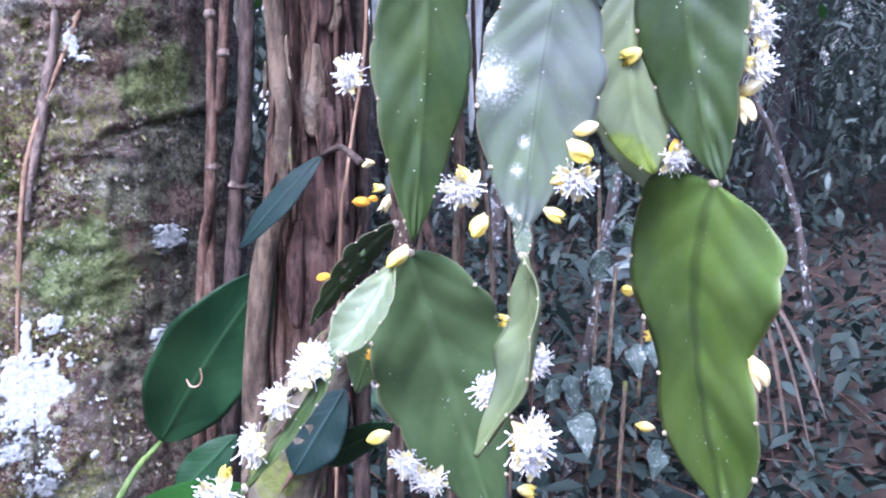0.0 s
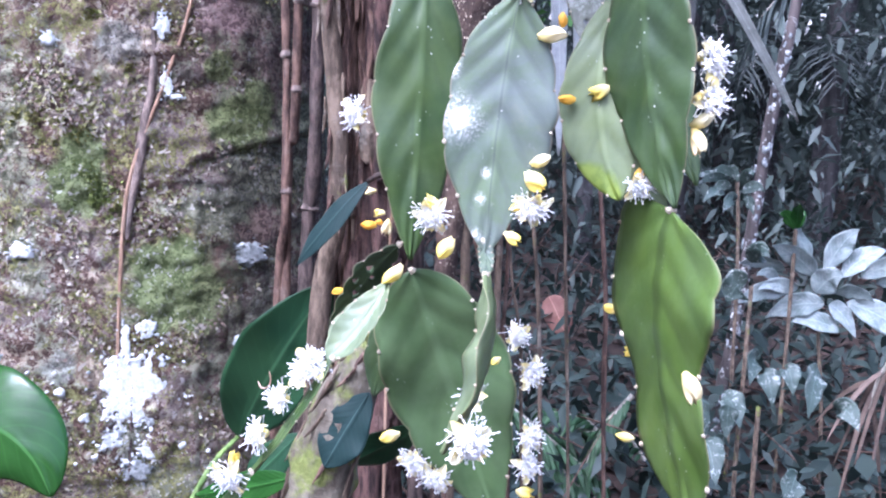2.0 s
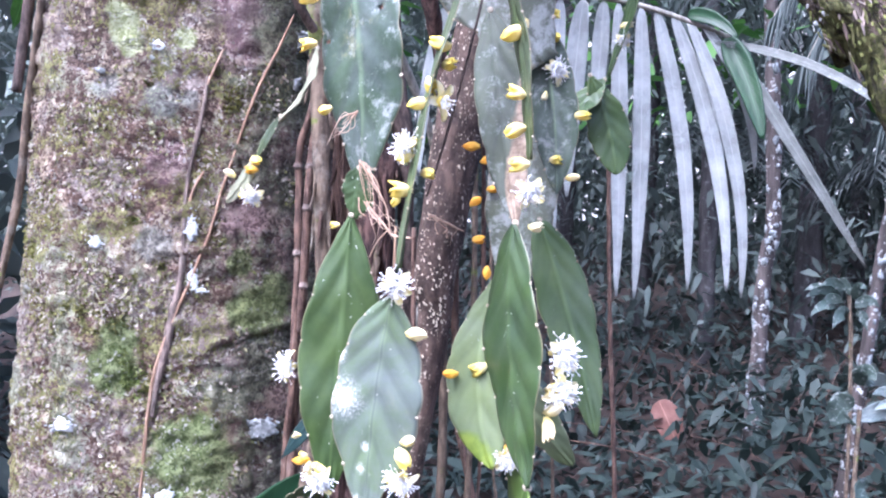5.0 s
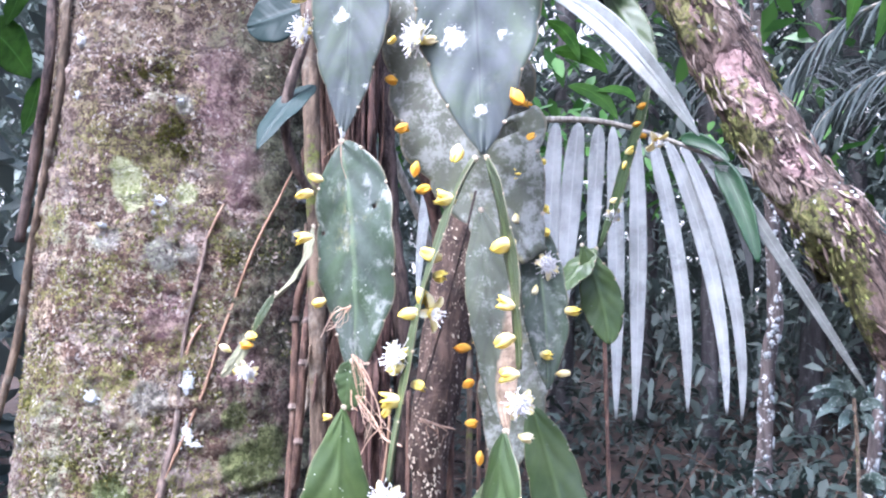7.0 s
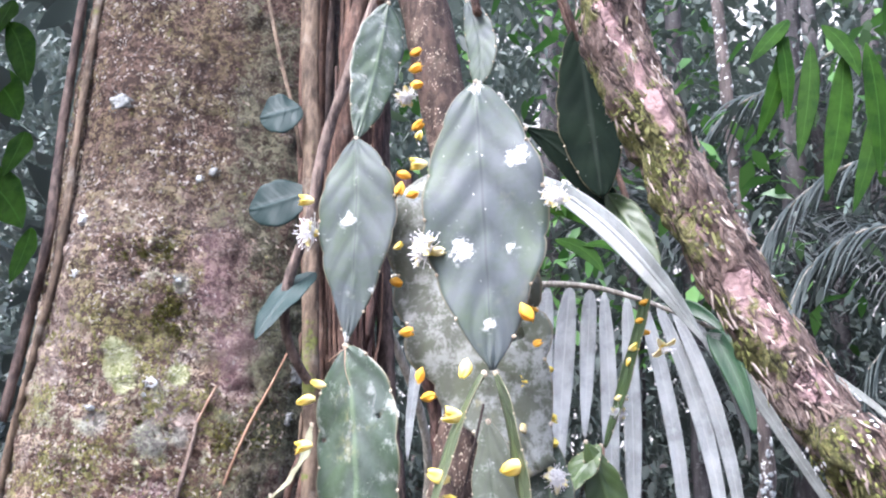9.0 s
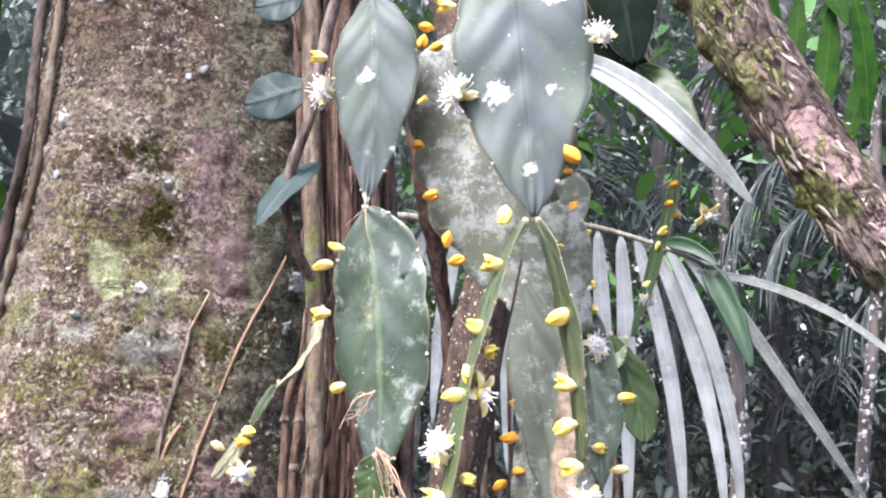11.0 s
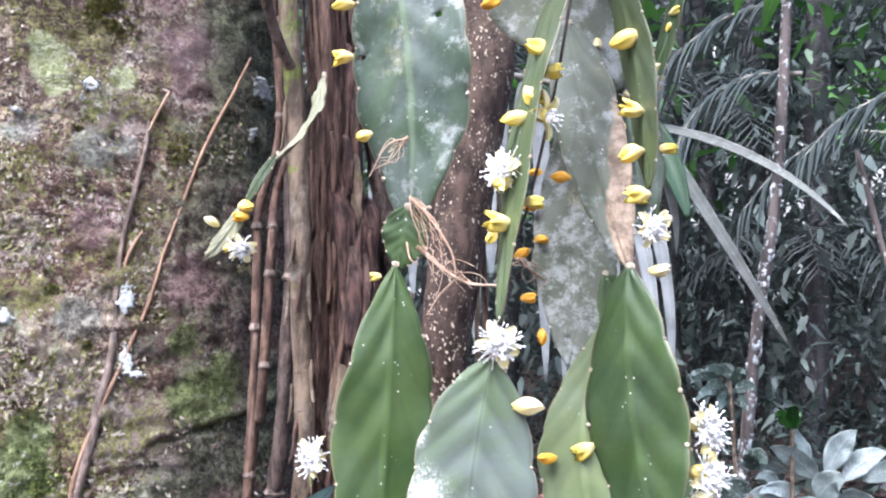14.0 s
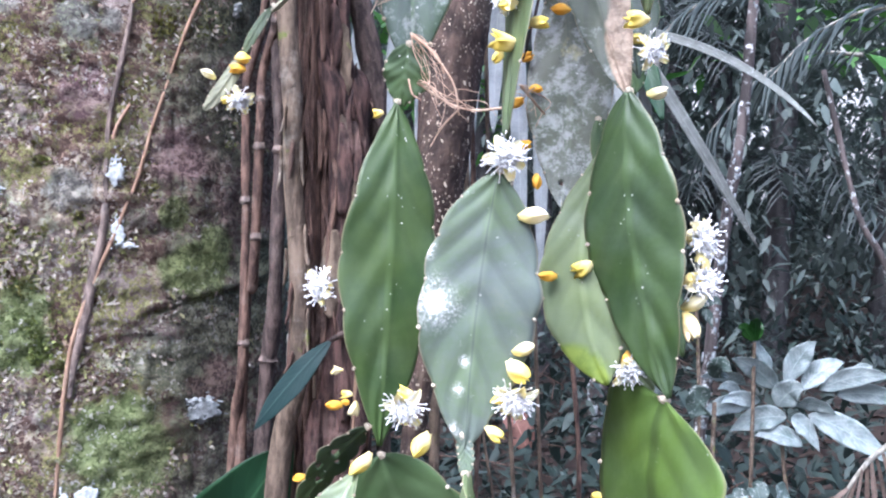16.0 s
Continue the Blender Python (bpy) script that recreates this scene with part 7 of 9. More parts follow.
stem("aerial_root", [(0.0024, 0.3329, 1.6698, 0.0004), (-0.0058, 0.3302, 1.6661, 0.0004), (-0.0135, 0.3318, 1.6539, 0.0002)], STEM_ROOT, "fine tan aerial root of a joint", "root", "aerial roots of the cactus", rings=30, sides=6)
stem("aerial_root", [(0.0019, 0.3329, 1.6706, 0.0004), (-0.0033, 0.3298, 1.6613, 0.0002), (-0.0108, 0.3320, 1.6573, 0.0002)], STEM_ROOT, "fine tan aerial root of a joint", "root", "aerial roots of the cactus", rings=30, sides=6)
stem("aerial_root", [(0.0470, 0.3145, 1.6175, 0.0005), (0.0518, 0.3265, 1.6141, 0.0005), (0.0559, 0.3386, 1.6115, 0.0004)], STEM_ROOT, "fine tan aerial root of a joint", "root", "aerial roots of the cactus", rings=30, sides=6)
stem("aerial_root", [(-0.0052, 0.3302, 1.7536, 0.0004), (-0.0029, 0.3269, 1.7419, 0.0002), (-0.0006, 0.3288, 1.7338, 0.0002)], STEM_ROOT, "fine tan aerial root of a joint", "root", "aerial roots of the cactus", rings=30, sides=6)
stem("aerial_root", [(-0.0064, 0.3301, 1.7524, 0.0004), (-0.0159, 0.3334, 1.7469, 0.0002)], STEM_ROOT, "fine tan aerial root of a joint", "root", "aerial roots of the cactus", rings=30, sides=6)


def root_tuft(a, b, count, seed, sag=0.01):
    """Fine dry roots that spring from one areole and trail towards a place."""
    rnd = random.Random(seed)
    ob = thing("root_tuft", a, "tuft of fine tan aerial roots on a joint", "root", "aerial roots of the cactus")
    for k in range(count):
        reach = rnd.uniform(0.35, 1.0)
        line = []
        for i in range(5):
            t = i / 4
            p = V(a).lerp(V(b), t * reach) + V((rnd.gauss(0, 0.0030), rnd.gauss(0, 0.0015), rnd.gauss(0, 0.0026))) * min(1.0, 3 * t)
            line.append((*(p - V((0, 0, sag * t * t * rnd.uniform(0.2, 1.0)))), 0.00024 * (1 - 0.5 * t)))
        part("rootlet", tube("rootlet", line, STEM_ROOT, 5, 22), ob)
    return ob


root_tuft((0.0024, 0.3355, 1.6462), (0.0225, 0.3260, 1.6120), 8, 51)
root_tuft((0.0048, 0.3372, 1.6259), (0.0380, 0.3050, 1.6070), 4, 52, 0.004)
root_tuft((0.0024, 0.3329, 1.6700), (-0.0135, 0.3300, 1.6540), 4, 53, 0.002)
root_tuft((0.0470, 0.3145, 1.6175), (0.0600, 0.3300, 1.6080), 4, 54, 0.004)

# ---- broad leaves near the trunk ----
leaf("broad_leaf", (-0.1740, 0.5260, 1.3440), (-0.1400, 0.5120, 1.4000), (-0.0985, 0.5030, 1.4545), 0.0590, 15, LEAF_DARK, "dark glossy heart-shaped leaf on the trunk", peak=0.45, full=0.75, cup=0.2, stalk_from=(-0.1990, 0.4990, 1.3012))
leaf("broad_leaf", (-0.0647, 0.4668, 1.5177), (-0.0859, 0.4652, 1.4951), (-0.1109, 0.4694, 1.4669), 0.0166, 25, LEAF_BLUE, "narrow blue-green leaf beside the roots", peak=0.5, stalk_from=(-0.0413, 0.4419, 1.5125), stalk_mat=STEM_DARK)
leaf("broad_leaf", (-0.0453, 0.3942, 1.4075), (-0.0583, 0.3927, 1.3867), (-0.0687, 0.3914, 1.3685), 0.0260, 10, LEAF_BLUE, "dull blue-green leaf under the flowers", peak=0.5, full=0.7)
leaf("broad_leaf", (-0.0241, 0.4328, 1.3810), (-0.0512, 0.4440, 1.3659), (-0.0768, 0.4551, 1.3502), 0.0206, -20, LEAF_DARK, "dark leaf with a pale edge in shade", peak=0.5)
leaf("broad_leaf", (-0.1217, 0.5044, 1.3545), (-0.1418, 0.5030, 1.3345), (-0.1585, 0.5018, 1.3178), 0.0251, 10, LEAF_DARK, "dark leaf behind the flowers", peak=0.5)
leaf("broad_leaf", (-0.0996, 0.4305, 1.3492), (-0.1313, 0.4420, 1.3385), (-0.1713, 0.4535, 1.3272), 0.0184, 10, LEAF_FRESH, "green leaf at the foot of the flowers", peak=0.5)
leaf("broad_leaf", (-0.3873, 0.4052, 1.3371), (-0.2800, 0.3961, 1.3822), (-0.2263, 0.3933, 1.3431), 0.0638, -10, LEAF_FRESH, "bright glossy green leaf in front of the trunk", peak=0.5, full=0.6, cup=-0.25, stalk_from=(-0.3975, 0.4096, 1.3132))
leaf("broad_leaf", (-0.1299, 0.4931, 1.9806), (-0.1430, 0.4865, 1.9742), (-0.1608, 0.4838, 1.9706), 0.0371, 0, LEAF_BLUE, "round teal leaf on a thin vine", peak=0.5, full=0.55, group="leaves of the thin vine")
leaf("broad_leaf", (-0.1211, 0.5005, 1.9112), (-0.1429, 0.4937, 1.9016), (-0.1672, 0.4908, 1.8962), 0.0405, 0, LEAF_BLUE, "round teal leaf in shade", peak=0.5, full=0.55, group="leaves of the thin vine")
leaf("broad_leaf", (-0.0924, 0.4645, 1.8345), (-0.1051, 0.4445, 1.8119), (-0.1118, 0.4239, 1.7797), 0.0248, 10, LEAF_BLUE, "pointed teal leaf with a dry tip", peak=0.45, full=0.7, group="leaves of the thin vine")
leaf("strap_leaf", (0.0623, 0.4434, 1.8835), (0.1177, 0.4093, 1.8340), (0.1676, 0.3857, 1.7595), 0.0147, 25, LEAF_STRAP, "long whitish strap leaf under the limb", peak=0.5, full=0.6, fold=0.2)

# ---- the palm frond ----
frond = palm_frond([(-0.6200, 1.7500, 0.3500), (-0.5500, 1.6500, 1.1000), (-0.3300, 1.4200, 1.7200), (-0.3550, 1.2249, 2.0206), (-0.2000, 1.2254, 2.0283), (-0.0992, 1.2250, 2.0233), (-0.0118, 1.2244, 2.0138), (0.0717, 1.2224, 1.9854), (0.1663, 1.2193, 1.9405)], "arching palm frond with long whitish hanging leaflets")
leaflet(frond, (-0.2569, 1.2252, 2.0260), (-0.2885, 1.2284, 1.8955), (-0.2917, 1.2061, 1.7525), 0.023)
leaflet(frond, (-0.1999, 1.2253, 2.0273), (-0.2287, 1.2271, 1.8773), (-0.2344, 1.2036, 1.7171), 0.025)
leaflet(frond, (-0.1490, 1.2252, 2.0262), (-0.1710, 1.2258, 1.8584), (-0.1704, 1.2012, 1.6830), 0.026)
leaflet(frond, (-0.1082, 1.2250, 2.0231), (-0.1242, 1.2244, 1.8390), (-0.1218, 1.1989, 1.6501), 0.028)
leaflet(frond, (-0.0770, 1.2248, 2.0197), (-0.0871, 1.2228, 1.8156), (-0.0788, 1.1962, 1.6101), 0.030)
leaflet(frond, (-0.0419, 1.2245, 2.0152), (-0.0565, 1.2266, 1.8706), (-0.0596, 1.2036, 1.7170), 0.033)
leaflet(frond, (-0.0117, 1.2241, 2.0093), (-0.0187, 1.2288, 1.9024), (-0.0228, 1.2083, 1.7836), 0.025)
leaflet(frond, (0.0095, 1.2238, 2.0059), (0.0135, 1.2208, 1.7877), (0.0146, 1.1935, 1.5719), 0.025)
leaflet(frond, (0.0430, 1.2232, 1.9963), (0.0448, 1.2205, 1.7825), (0.0382, 1.2056, 1.5698), 0.025)
leaflet(frond, (0.0636, 1.2227, 1.9895), (0.1026, 1.2206, 1.7852), (0.1114, 1.2066, 1.5840), 0.023)
leaflet(frond, (0.0863, 1.2221, 1.9818), (0.1463, 1.2203, 1.7795), (0.1630, 1.1942, 1.5826), 0.023)
leaflet(frond, (0.1079, 1.2215, 1.9724), (0.1712, 1.2197, 1.7715), (0.1822, 1.2304, 1.5739), 0.021)
leaflet(frond, (0.1277, 1.2209, 1.9642), (0.1835, 1.2258, 1.8596), (0.1999, 1.2674, 1.7533), 0.015)
leaflet(frond, (0.1601, 1.2192, 1.9400), (0.2518, 1.2201, 1.7778), (0.3447, 1.2580, 1.6187), 0.018, 0, LEAF_GREY)
leaflet(frond, (0.1422, 1.2188, 1.9340), (0.2927, 1.1901, 1.8740), (0.3986, 1.1457, 1.7643), 0.013, 0, LEAF_GREY)
# last two leaflets lie in shade, put in as a dark leaf colour
leaflet(frond, (0.1601, 1.2191, 1.9384), (0.1877, 1.2024, 1.8747), (0.2088, 1.1841, 1.7885), 0.034, 0, LEAF_DARK)
leaflet(frond, (0.1080, 1.2218, 1.9776), (0.1439, 1.2087, 1.9643), (0.1757, 1.1941, 1.9317), 0.022, 0, LEAF_DARK)

# ---- saplings, shrubs and far palms ----
sapling([(0.145, 4.176, -0.103, 0.0390), (0.219, 4.291, 0.659, 0.0399), (0.263, 4.389, 1.184, 0.0380), (0.305, 4.427, 1.728, 0.0355), (0.338, 4.439, 1.910, 0.0356), (0.337, 4.479, 2.481, 0.0366), (0.327, 4.515, 2.988, 0.0347), (0.297, 4.559, 3.625, 0.0360), (0.268, 4.671, 5.227, 0.0357)], "slender sapling blotched with white lichen", crusts=120)
sapling([(0.361, 2.733, 0.291, 0.0227), (0.421, 2.763, 0.711, 0.0210), (0.490, 2.790, 1.097, 0.0192), (0.536, 2.809, 1.377, 0.0192), (0.604, 2.839, 1.797, 0.0192), (0.681, 2.865, 2.180, 0.0174), (0.770, 2.917, 2.915, 0.0157)], "leaning slender sapling with patchy bark", crusts=120)
sapling([(1.399, 3.089, 0.124, 0.0145), (1.368, 3.118, 0.537, 0.0145), (1.316, 3.169, 1.260, 0.0145), (1.213, 3.198, 1.673, 0.0124), (1.130, 3.212, 1.879, 0.0103), (1.047, 3.248, 2.395, 0.0103)], "thin crooked sapling in the undergrowth", crusts=45)
shrub = thing("shrub", (0.7083, 2.7119, -0.0165), "shrub with silvery white glossy leaves", "shrub")
part("stalk", tube("stalk", [(0.708, 2.712, -0.017, 0.006), (0.750, 2.767, 0.764, 0.006), (0.743, 2.790, 1.095, 0.006), (0.744, 2.801, 1.265, 0.006)], STEM_TAN, 8, 20), shrub)
part("leaf_blade", blade("leaf_blade", (0.6789, 2.7760, 1.2497), (0.5771, 2.7376, 1.2464), (0.4754, 2.6992, 1.2030), 0.068, -15, LEAF_WHITE, peak=0.4, full=0.95, cup=0.2, wave=0.07, quilt=0.0012, thick=0.0015, seed=0, rows=24, cols=11), shrub)
part("leaf_blade", blade("leaf_blade", (0.6395, 2.7795, 1.3008), (0.5678, 2.7620, 1.3324), (0.4961, 2.7444, 1.3240), 0.057, -42, LEAF_WHITE, peak=0.4, full=0.95, cup=0.2, wave=0.07, quilt=0.0012, thick=0.0015, seed=1, rows=24, cols=11), shrub)
part("leaf_blade", blade("leaf_blade", (0.7542, 2.7724, 1.1993), (0.6684, 2.7709, 1.1976), (0.5826, 2.7694, 1.1558), 0.078, -4, LEAF_WHITE, peak=0.4, full=0.95, cup=0.2, wave=0.07, quilt=0.0012, thick=0.0015, seed=2, rows=24, cols=11), shrub)
part("leaf_blade", blade("leaf_blade", (0.7305, 2.7784, 1.2839), (0.6586, 2.7450, 1.3531), (0.5868, 2.7117, 1.3823), 0.074, -26, LEAF_WHITE, peak=0.4, full=0.95, cup=0.2, wave=0.07, quilt=0.0012, thick=0.0015, seed=3, rows=24, cols=11), shrub)
part("leaf_blade", blade("leaf_blade", (0.7563, 2.7796, 1.3010), (0.8002, 2.7657, 1.3858), (0.8441, 2.7519, 1.4306), 0.071, -3, LEAF_WHITE, peak=0.4, full=0.95, cup=0.2, wave=0.07, quilt=0.0012, thick=0.0015, seed=4, rows=24, cols=11), shrub)
part("leaf_blade", blade("leaf_blade", (0.8050, 2.7784, 1.2841), (0.8691, 2.7812, 1.3449), (0.9331, 2.7841, 1.3657), 0.068, -25, LEAF_WHITE, peak=0.4, full=0.95, cup=0.2, wave=0.07, quilt=0.0012, thick=0.0015, seed=5, rows=24, cols=11), shrub)
part("leaf_blade", blade("leaf_blade", (0.8544, 2.7784, 1.2842), (0.9481, 2.7431, 1.3257), (1.0418, 2.7079, 1.3273), 0.065, 3, LEAF_WHITE, peak=0.4, full=0.95, cup=0.2, wave=0.07, quilt=0.0012, thick=0.0015, seed=6, rows=24, cols=11), shrub)
part("leaf_blade", blade("leaf_blade", (0.8172, 2.7731, 1.2081), (0.9349, 2.7495, 1.1538), (1.0526, 2.7259, 1.0595), 0.084, -4, LEAF_WHITE, peak=0.4, full=0.95, cup=0.2, wave=0.07, quilt=0.0012, thick=0.0015, seed=7, rows=24, cols=11), shrub)
part("leaf_blade", blade("leaf_blade", (0.7957, 2.7666, 1.1159), (0.7264, 2.7676, 1.1502), (0.6571, 2.7686, 1.1446), 0.062, 19, LEAF_WHITE, peak=0.4, full=0.95, cup=0.2, wave=0.07, quilt=0.0012, thick=0.0015, seed=8, rows=24, cols=11), shrub)
part("leaf_blade", blade("leaf_blade", (0.7279, 2.7748, 1.2329), (0.7607, 2.7401, 1.2818), (0.7935, 2.7053, 1.2906), 0.085, -8, LEAF_WHITE, peak=0.4, full=0.95, cup=0.2, wave=0.07, quilt=0.0012, thick=0.0015, seed=9, rows=24, cols=11), shrub)
part("leaf_blade", blade("leaf_blade", (0.9026, 2.7772, 1.2675), (1.0075, 2.7579, 1.2732), (1.1124, 2.7385, 1.2389), 0.065, 15, LEAF_WHITE, peak=0.4, full=0.95, cup=0.2, wave=0.07, quilt=0.0012, thick=0.0015, seed=10, rows=24, cols=11), shrub)
part("leaf_blade", blade("leaf_blade", (0.7674, 2.7725, 1.1994), (0.8055, 2.7690, 1.1696), (0.8437, 2.7655, 1.0998), 0.062, -17, LEAF_WHITE, peak=0.4, full=0.95, cup=0.2, wave=0.07, quilt=0.0012, thick=0.0015, seed=11, rows=24, cols=11), shrub)
part("leaf_blade", blade("leaf_blade", (0.6839, 2.7831, 1.3523), (0.6665, 2.7510, 1.4379), (0.6491, 2.7188, 1.4835), 0.023, 11, LEAF_WHITE, peak=0.4, full=0.95, cup=0.2, wave=0.07, quilt=0.0012, thick=0.0015, seed=12, rows=24, cols=11), shrub)
part("leaf_blade", blade("leaf_blade", (0.7156, 2.7807, 1.3180), (0.6849, 2.7660, 1.3904), (0.6542, 2.7513, 1.4228), 0.048, 29, LEAF_WHITE, peak=0.4, full=0.95, cup=0.2, wave=0.07, quilt=0.0012, thick=0.0015, seed=13, rows=24, cols=11), shrub)
part("leaf_blade", blade("leaf_blade", (0.7738, 2.7807, 1.3180), (0.7847, 2.7840, 1.3851), (0.7955, 2.7873, 1.4122), 0.043, -3, LEAF_WHITE, peak=0.4, full=0.95, cup=0.2, wave=0.07, quilt=0.0012, thick=0.0015, seed=14, rows=24, cols=11), shrub)
part("leaf_blade", blade("leaf_blade", (0.6530, 2.7748, 1.2326), (0.6005, 2.7386, 1.2605), (0.5480, 2.7024, 1.2483), 0.043, 20, LEAF_WHITE, peak=0.4, full=0.95, cup=0.2, wave=0.07, quilt=0.0012, thick=0.0015, seed=15, rows=24, cols=11), shrub)
part("leaf_blade", blade("leaf_blade", (0.7857, 2.7748, 1.2332), (0.8368, 2.7557, 1.2431), (0.8880, 2.7366, 1.2129), 0.056, 38, LEAF_WHITE, peak=0.4, full=0.95, cup=0.2, wave=0.07, quilt=0.0012, thick=0.0015, seed=16, rows=24, cols=11), shrub)
part("leaf_blade", blade("leaf_blade", (0.8639, 2.7702, 1.1666), (0.9121, 2.7696, 1.1787), (0.9602, 2.7691, 1.1508), 0.050, -34, LEAF_WHITE, peak=0.4, full=0.95, cup=0.2, wave=0.07, quilt=0.0012, thick=0.0015, seed=17, rows=24, cols=11), shrub)
part("leaf_blade", blade("leaf_blade", (0.6212, 2.7771, 1.2665), (0.5814, 2.7412, 1.2982), (0.5416, 2.7053, 1.2900), 0.034, -1, LEAF_WHITE, peak=0.4, full=0.95, cup=0.2, wave=0.07, quilt=0.0012, thick=0.0015, seed=18, rows=24, cols=11), shrub)
part("leaf_blade", blade("leaf_blade", (0.9362, 2.7784, 1.2845), (0.9687, 2.7625, 1.3395), (1.0012, 2.7465, 1.3545), 0.048, -18, LEAF_WHITE, peak=0.4, full=0.95, cup=0.2, wave=0.07, quilt=0.0012, thick=0.0015, seed=19, rows=24, cols=11), shrub)
shrub = thing("spotted_plant", (0.4221, 2.0259, -0.1910), "low plant with round white-spotted leaves", "shrub")
part("stalk", tube("stalk", [(0.422, 2.026, -0.191, 0.006), (0.423, 2.073, 0.482, 0.006), (0.436, 2.097, 0.821, 0.006), (0.450, 2.111, 1.025, 0.006)], STEM_TAN, 8, 20), shrub)
part("leaf_blade", blade("leaf_blade", (0.5774, 2.0935, 1.1261), (0.5584, 2.0531, 1.0941), (0.5393, 2.0127, 1.0222), 0.062, -25, LEAF_SPOT, peak=0.4, full=0.95, cup=0.2, wave=0.07, quilt=0.0012, thick=0.0015, seed=0, rows=24, cols=11), shrub)
part("leaf_blade", blade("leaf_blade", (0.5309, 2.0756, 0.8710), (0.5169, 2.0548, 0.8554), (0.5028, 2.0339, 0.7998), 0.067, -12, LEAF_SPOT, peak=0.4, full=0.95, cup=0.2, wave=0.07, quilt=0.0012, thick=0.0015, seed=1, rows=24, cols=11), shrub)
part("leaf_blade", blade("leaf_blade", (0.2988, 2.0875, 1.0415), (0.3122, 2.0838, 1.0077), (0.3256, 2.0800, 0.9339), 0.054, -29, LEAF_SPOT, peak=0.4, full=0.95, cup=0.2, wave=0.07, quilt=0.0012, thick=0.0015, seed=2, rows=24, cols=11), shrub)
part("leaf_blade", blade("leaf_blade", (0.3256, 2.0810, 0.9474), (0.3334, 2.0412, 0.9251), (0.3411, 2.0015, 0.8627), 0.068, -6, LEAF_SPOT, peak=0.4, full=0.95, cup=0.2, wave=0.07, quilt=0.0012, thick=0.0015, seed=3, rows=24, cols=11), shrub)
part("leaf_blade", blade("leaf_blade", (0.4588, 2.0924, 1.1112), (0.4648, 2.0715, 1.0950), (0.4708, 2.0506, 1.0388), 0.054, -8, LEAF_SPOT, peak=0.4, full=0.95, cup=0.2, wave=0.07, quilt=0.0012, thick=0.0015, seed=4, rows=24, cols=11), shrub)
part("leaf_blade", blade("leaf_blade", (0.3790, 2.0867, 1.0293), (0.3757, 2.0838, 1.0088), (0.3723, 2.0810, 0.9482), 0.049, -10, LEAF_SPOT, peak=0.4, full=0.95, cup=0.2, wave=0.07, quilt=0.0012, thick=0.0015, seed=5, rows=24, cols=11), shrub)
part("leaf_blade", blade("leaf_blade", (0.6165, 2.0870, 1.0330), (0.6315, 2.0490, 1.0356), (0.6465, 2.0110, 0.9983), 0.054, 3, LEAF_SPOT, peak=0.4, full=0.95, cup=0.2, wave=0.07, quilt=0.0012, thick=0.0015, seed=6, rows=24, cols=11), shrub)
shrub = thing("spotted_plant", (0.4174, 2.2048, -0.2598), "low plant with pale spotted leaves", "shrub")
part("stalk", tube("stalk", [(0.417, 2.205, -0.260, 0.006), (0.417, 2.268, 0.645, 0.006), (0.448, 2.300, 1.098, 0.006), (0.463, 2.313, 1.294, 0.006)], STEM_TAN, 8, 20), shrub)
part("leaf_blade", blade("leaf_blade", (0.3906, 2.2693, 1.0128), (0.4061, 2.2303, 1.0008), (0.4216, 2.1913, 0.9488), 0.075, -25, LEAF_SPOT, peak=0.4, full=0.95, cup=0.2, wave=0.07, quilt=0.0012, thick=0.0015, seed=0, rows=24, cols=11), shrub)
part("leaf_blade", blade("leaf_blade", (0.3233, 2.2662, 0.9680), (0.2949, 2.2469, 0.9738), (0.2666, 2.2275, 0.9397), 0.060, -7, LEAF_SPOT, peak=0.4, full=0.95, cup=0.2, wave=0.07, quilt=0.0012, thick=0.0015, seed=1, rows=24, cols=11), shrub)
part("leaf_blade", blade("leaf_blade", (0.3981, 2.2610, 0.8933), (0.3757, 2.2591, 0.8872), (0.3532, 2.2573, 0.8411), 0.066, -19, LEAF_SPOT, peak=0.4, full=0.95, cup=0.2, wave=0.07, quilt=0.0012, thick=0.0015, seed=2, rows=24, cols=11), shrub)
part("leaf_blade", blade("leaf_blade", (0.4729, 2.2766, 1.1173), (0.4581, 2.2378, 1.1073), (0.4433, 2.1989, 1.0572), 0.054, -26, LEAF_SPOT, peak=0.4, full=0.95, cup=0.2, wave=0.07, quilt=0.0012, thick=0.0015, seed=3, rows=24, cols=11), shrub)
part("leaf_blade", blade("leaf_blade", (0.5477, 2.2745, 1.0874), (0.5507, 2.2541, 1.0776), (0.5537, 2.2336, 1.0279), 0.054, -8, LEAF_SPOT, peak=0.4, full=0.95, cup=0.2, wave=0.07, quilt=0.0012, thick=0.0015, seed=4, rows=24, cols=11), shrub)
part("leaf_blade", blade("leaf_blade", (0.4430, 2.2892, 1.2964), (0.4205, 2.2876, 1.2940), (0.3981, 2.2860, 1.2516), 0.090, -10, LEAF_SPOT, peak=0.4, full=0.95, cup=0.2, wave=0.07, quilt=0.0012, thick=0.0015, seed=5, rows=24, cols=11), shrub)
part("leaf_blade", blade("leaf_blade", (0.4579, 2.2933, 1.3561), (0.4723, 2.2572, 1.3857), (0.4868, 2.2211, 1.3752), 0.060, 3, LEAF_SPOT, peak=0.4, full=0.95, cup=0.2, wave=0.07, quilt=0.0012, thick=0.0015, seed=6, rows=24, cols=11), shrub)
leaf("fallen_leaf", (-0.1304, 3.6489, 1.1177), (-0.0936, 3.6437, 1.0428), (-0.0566, 3.6371, 0.9494), 0.12, 0, LEAF_DEADRED, "dry reddish leaf caught on the undergrowth", "leaf", full=0.5)
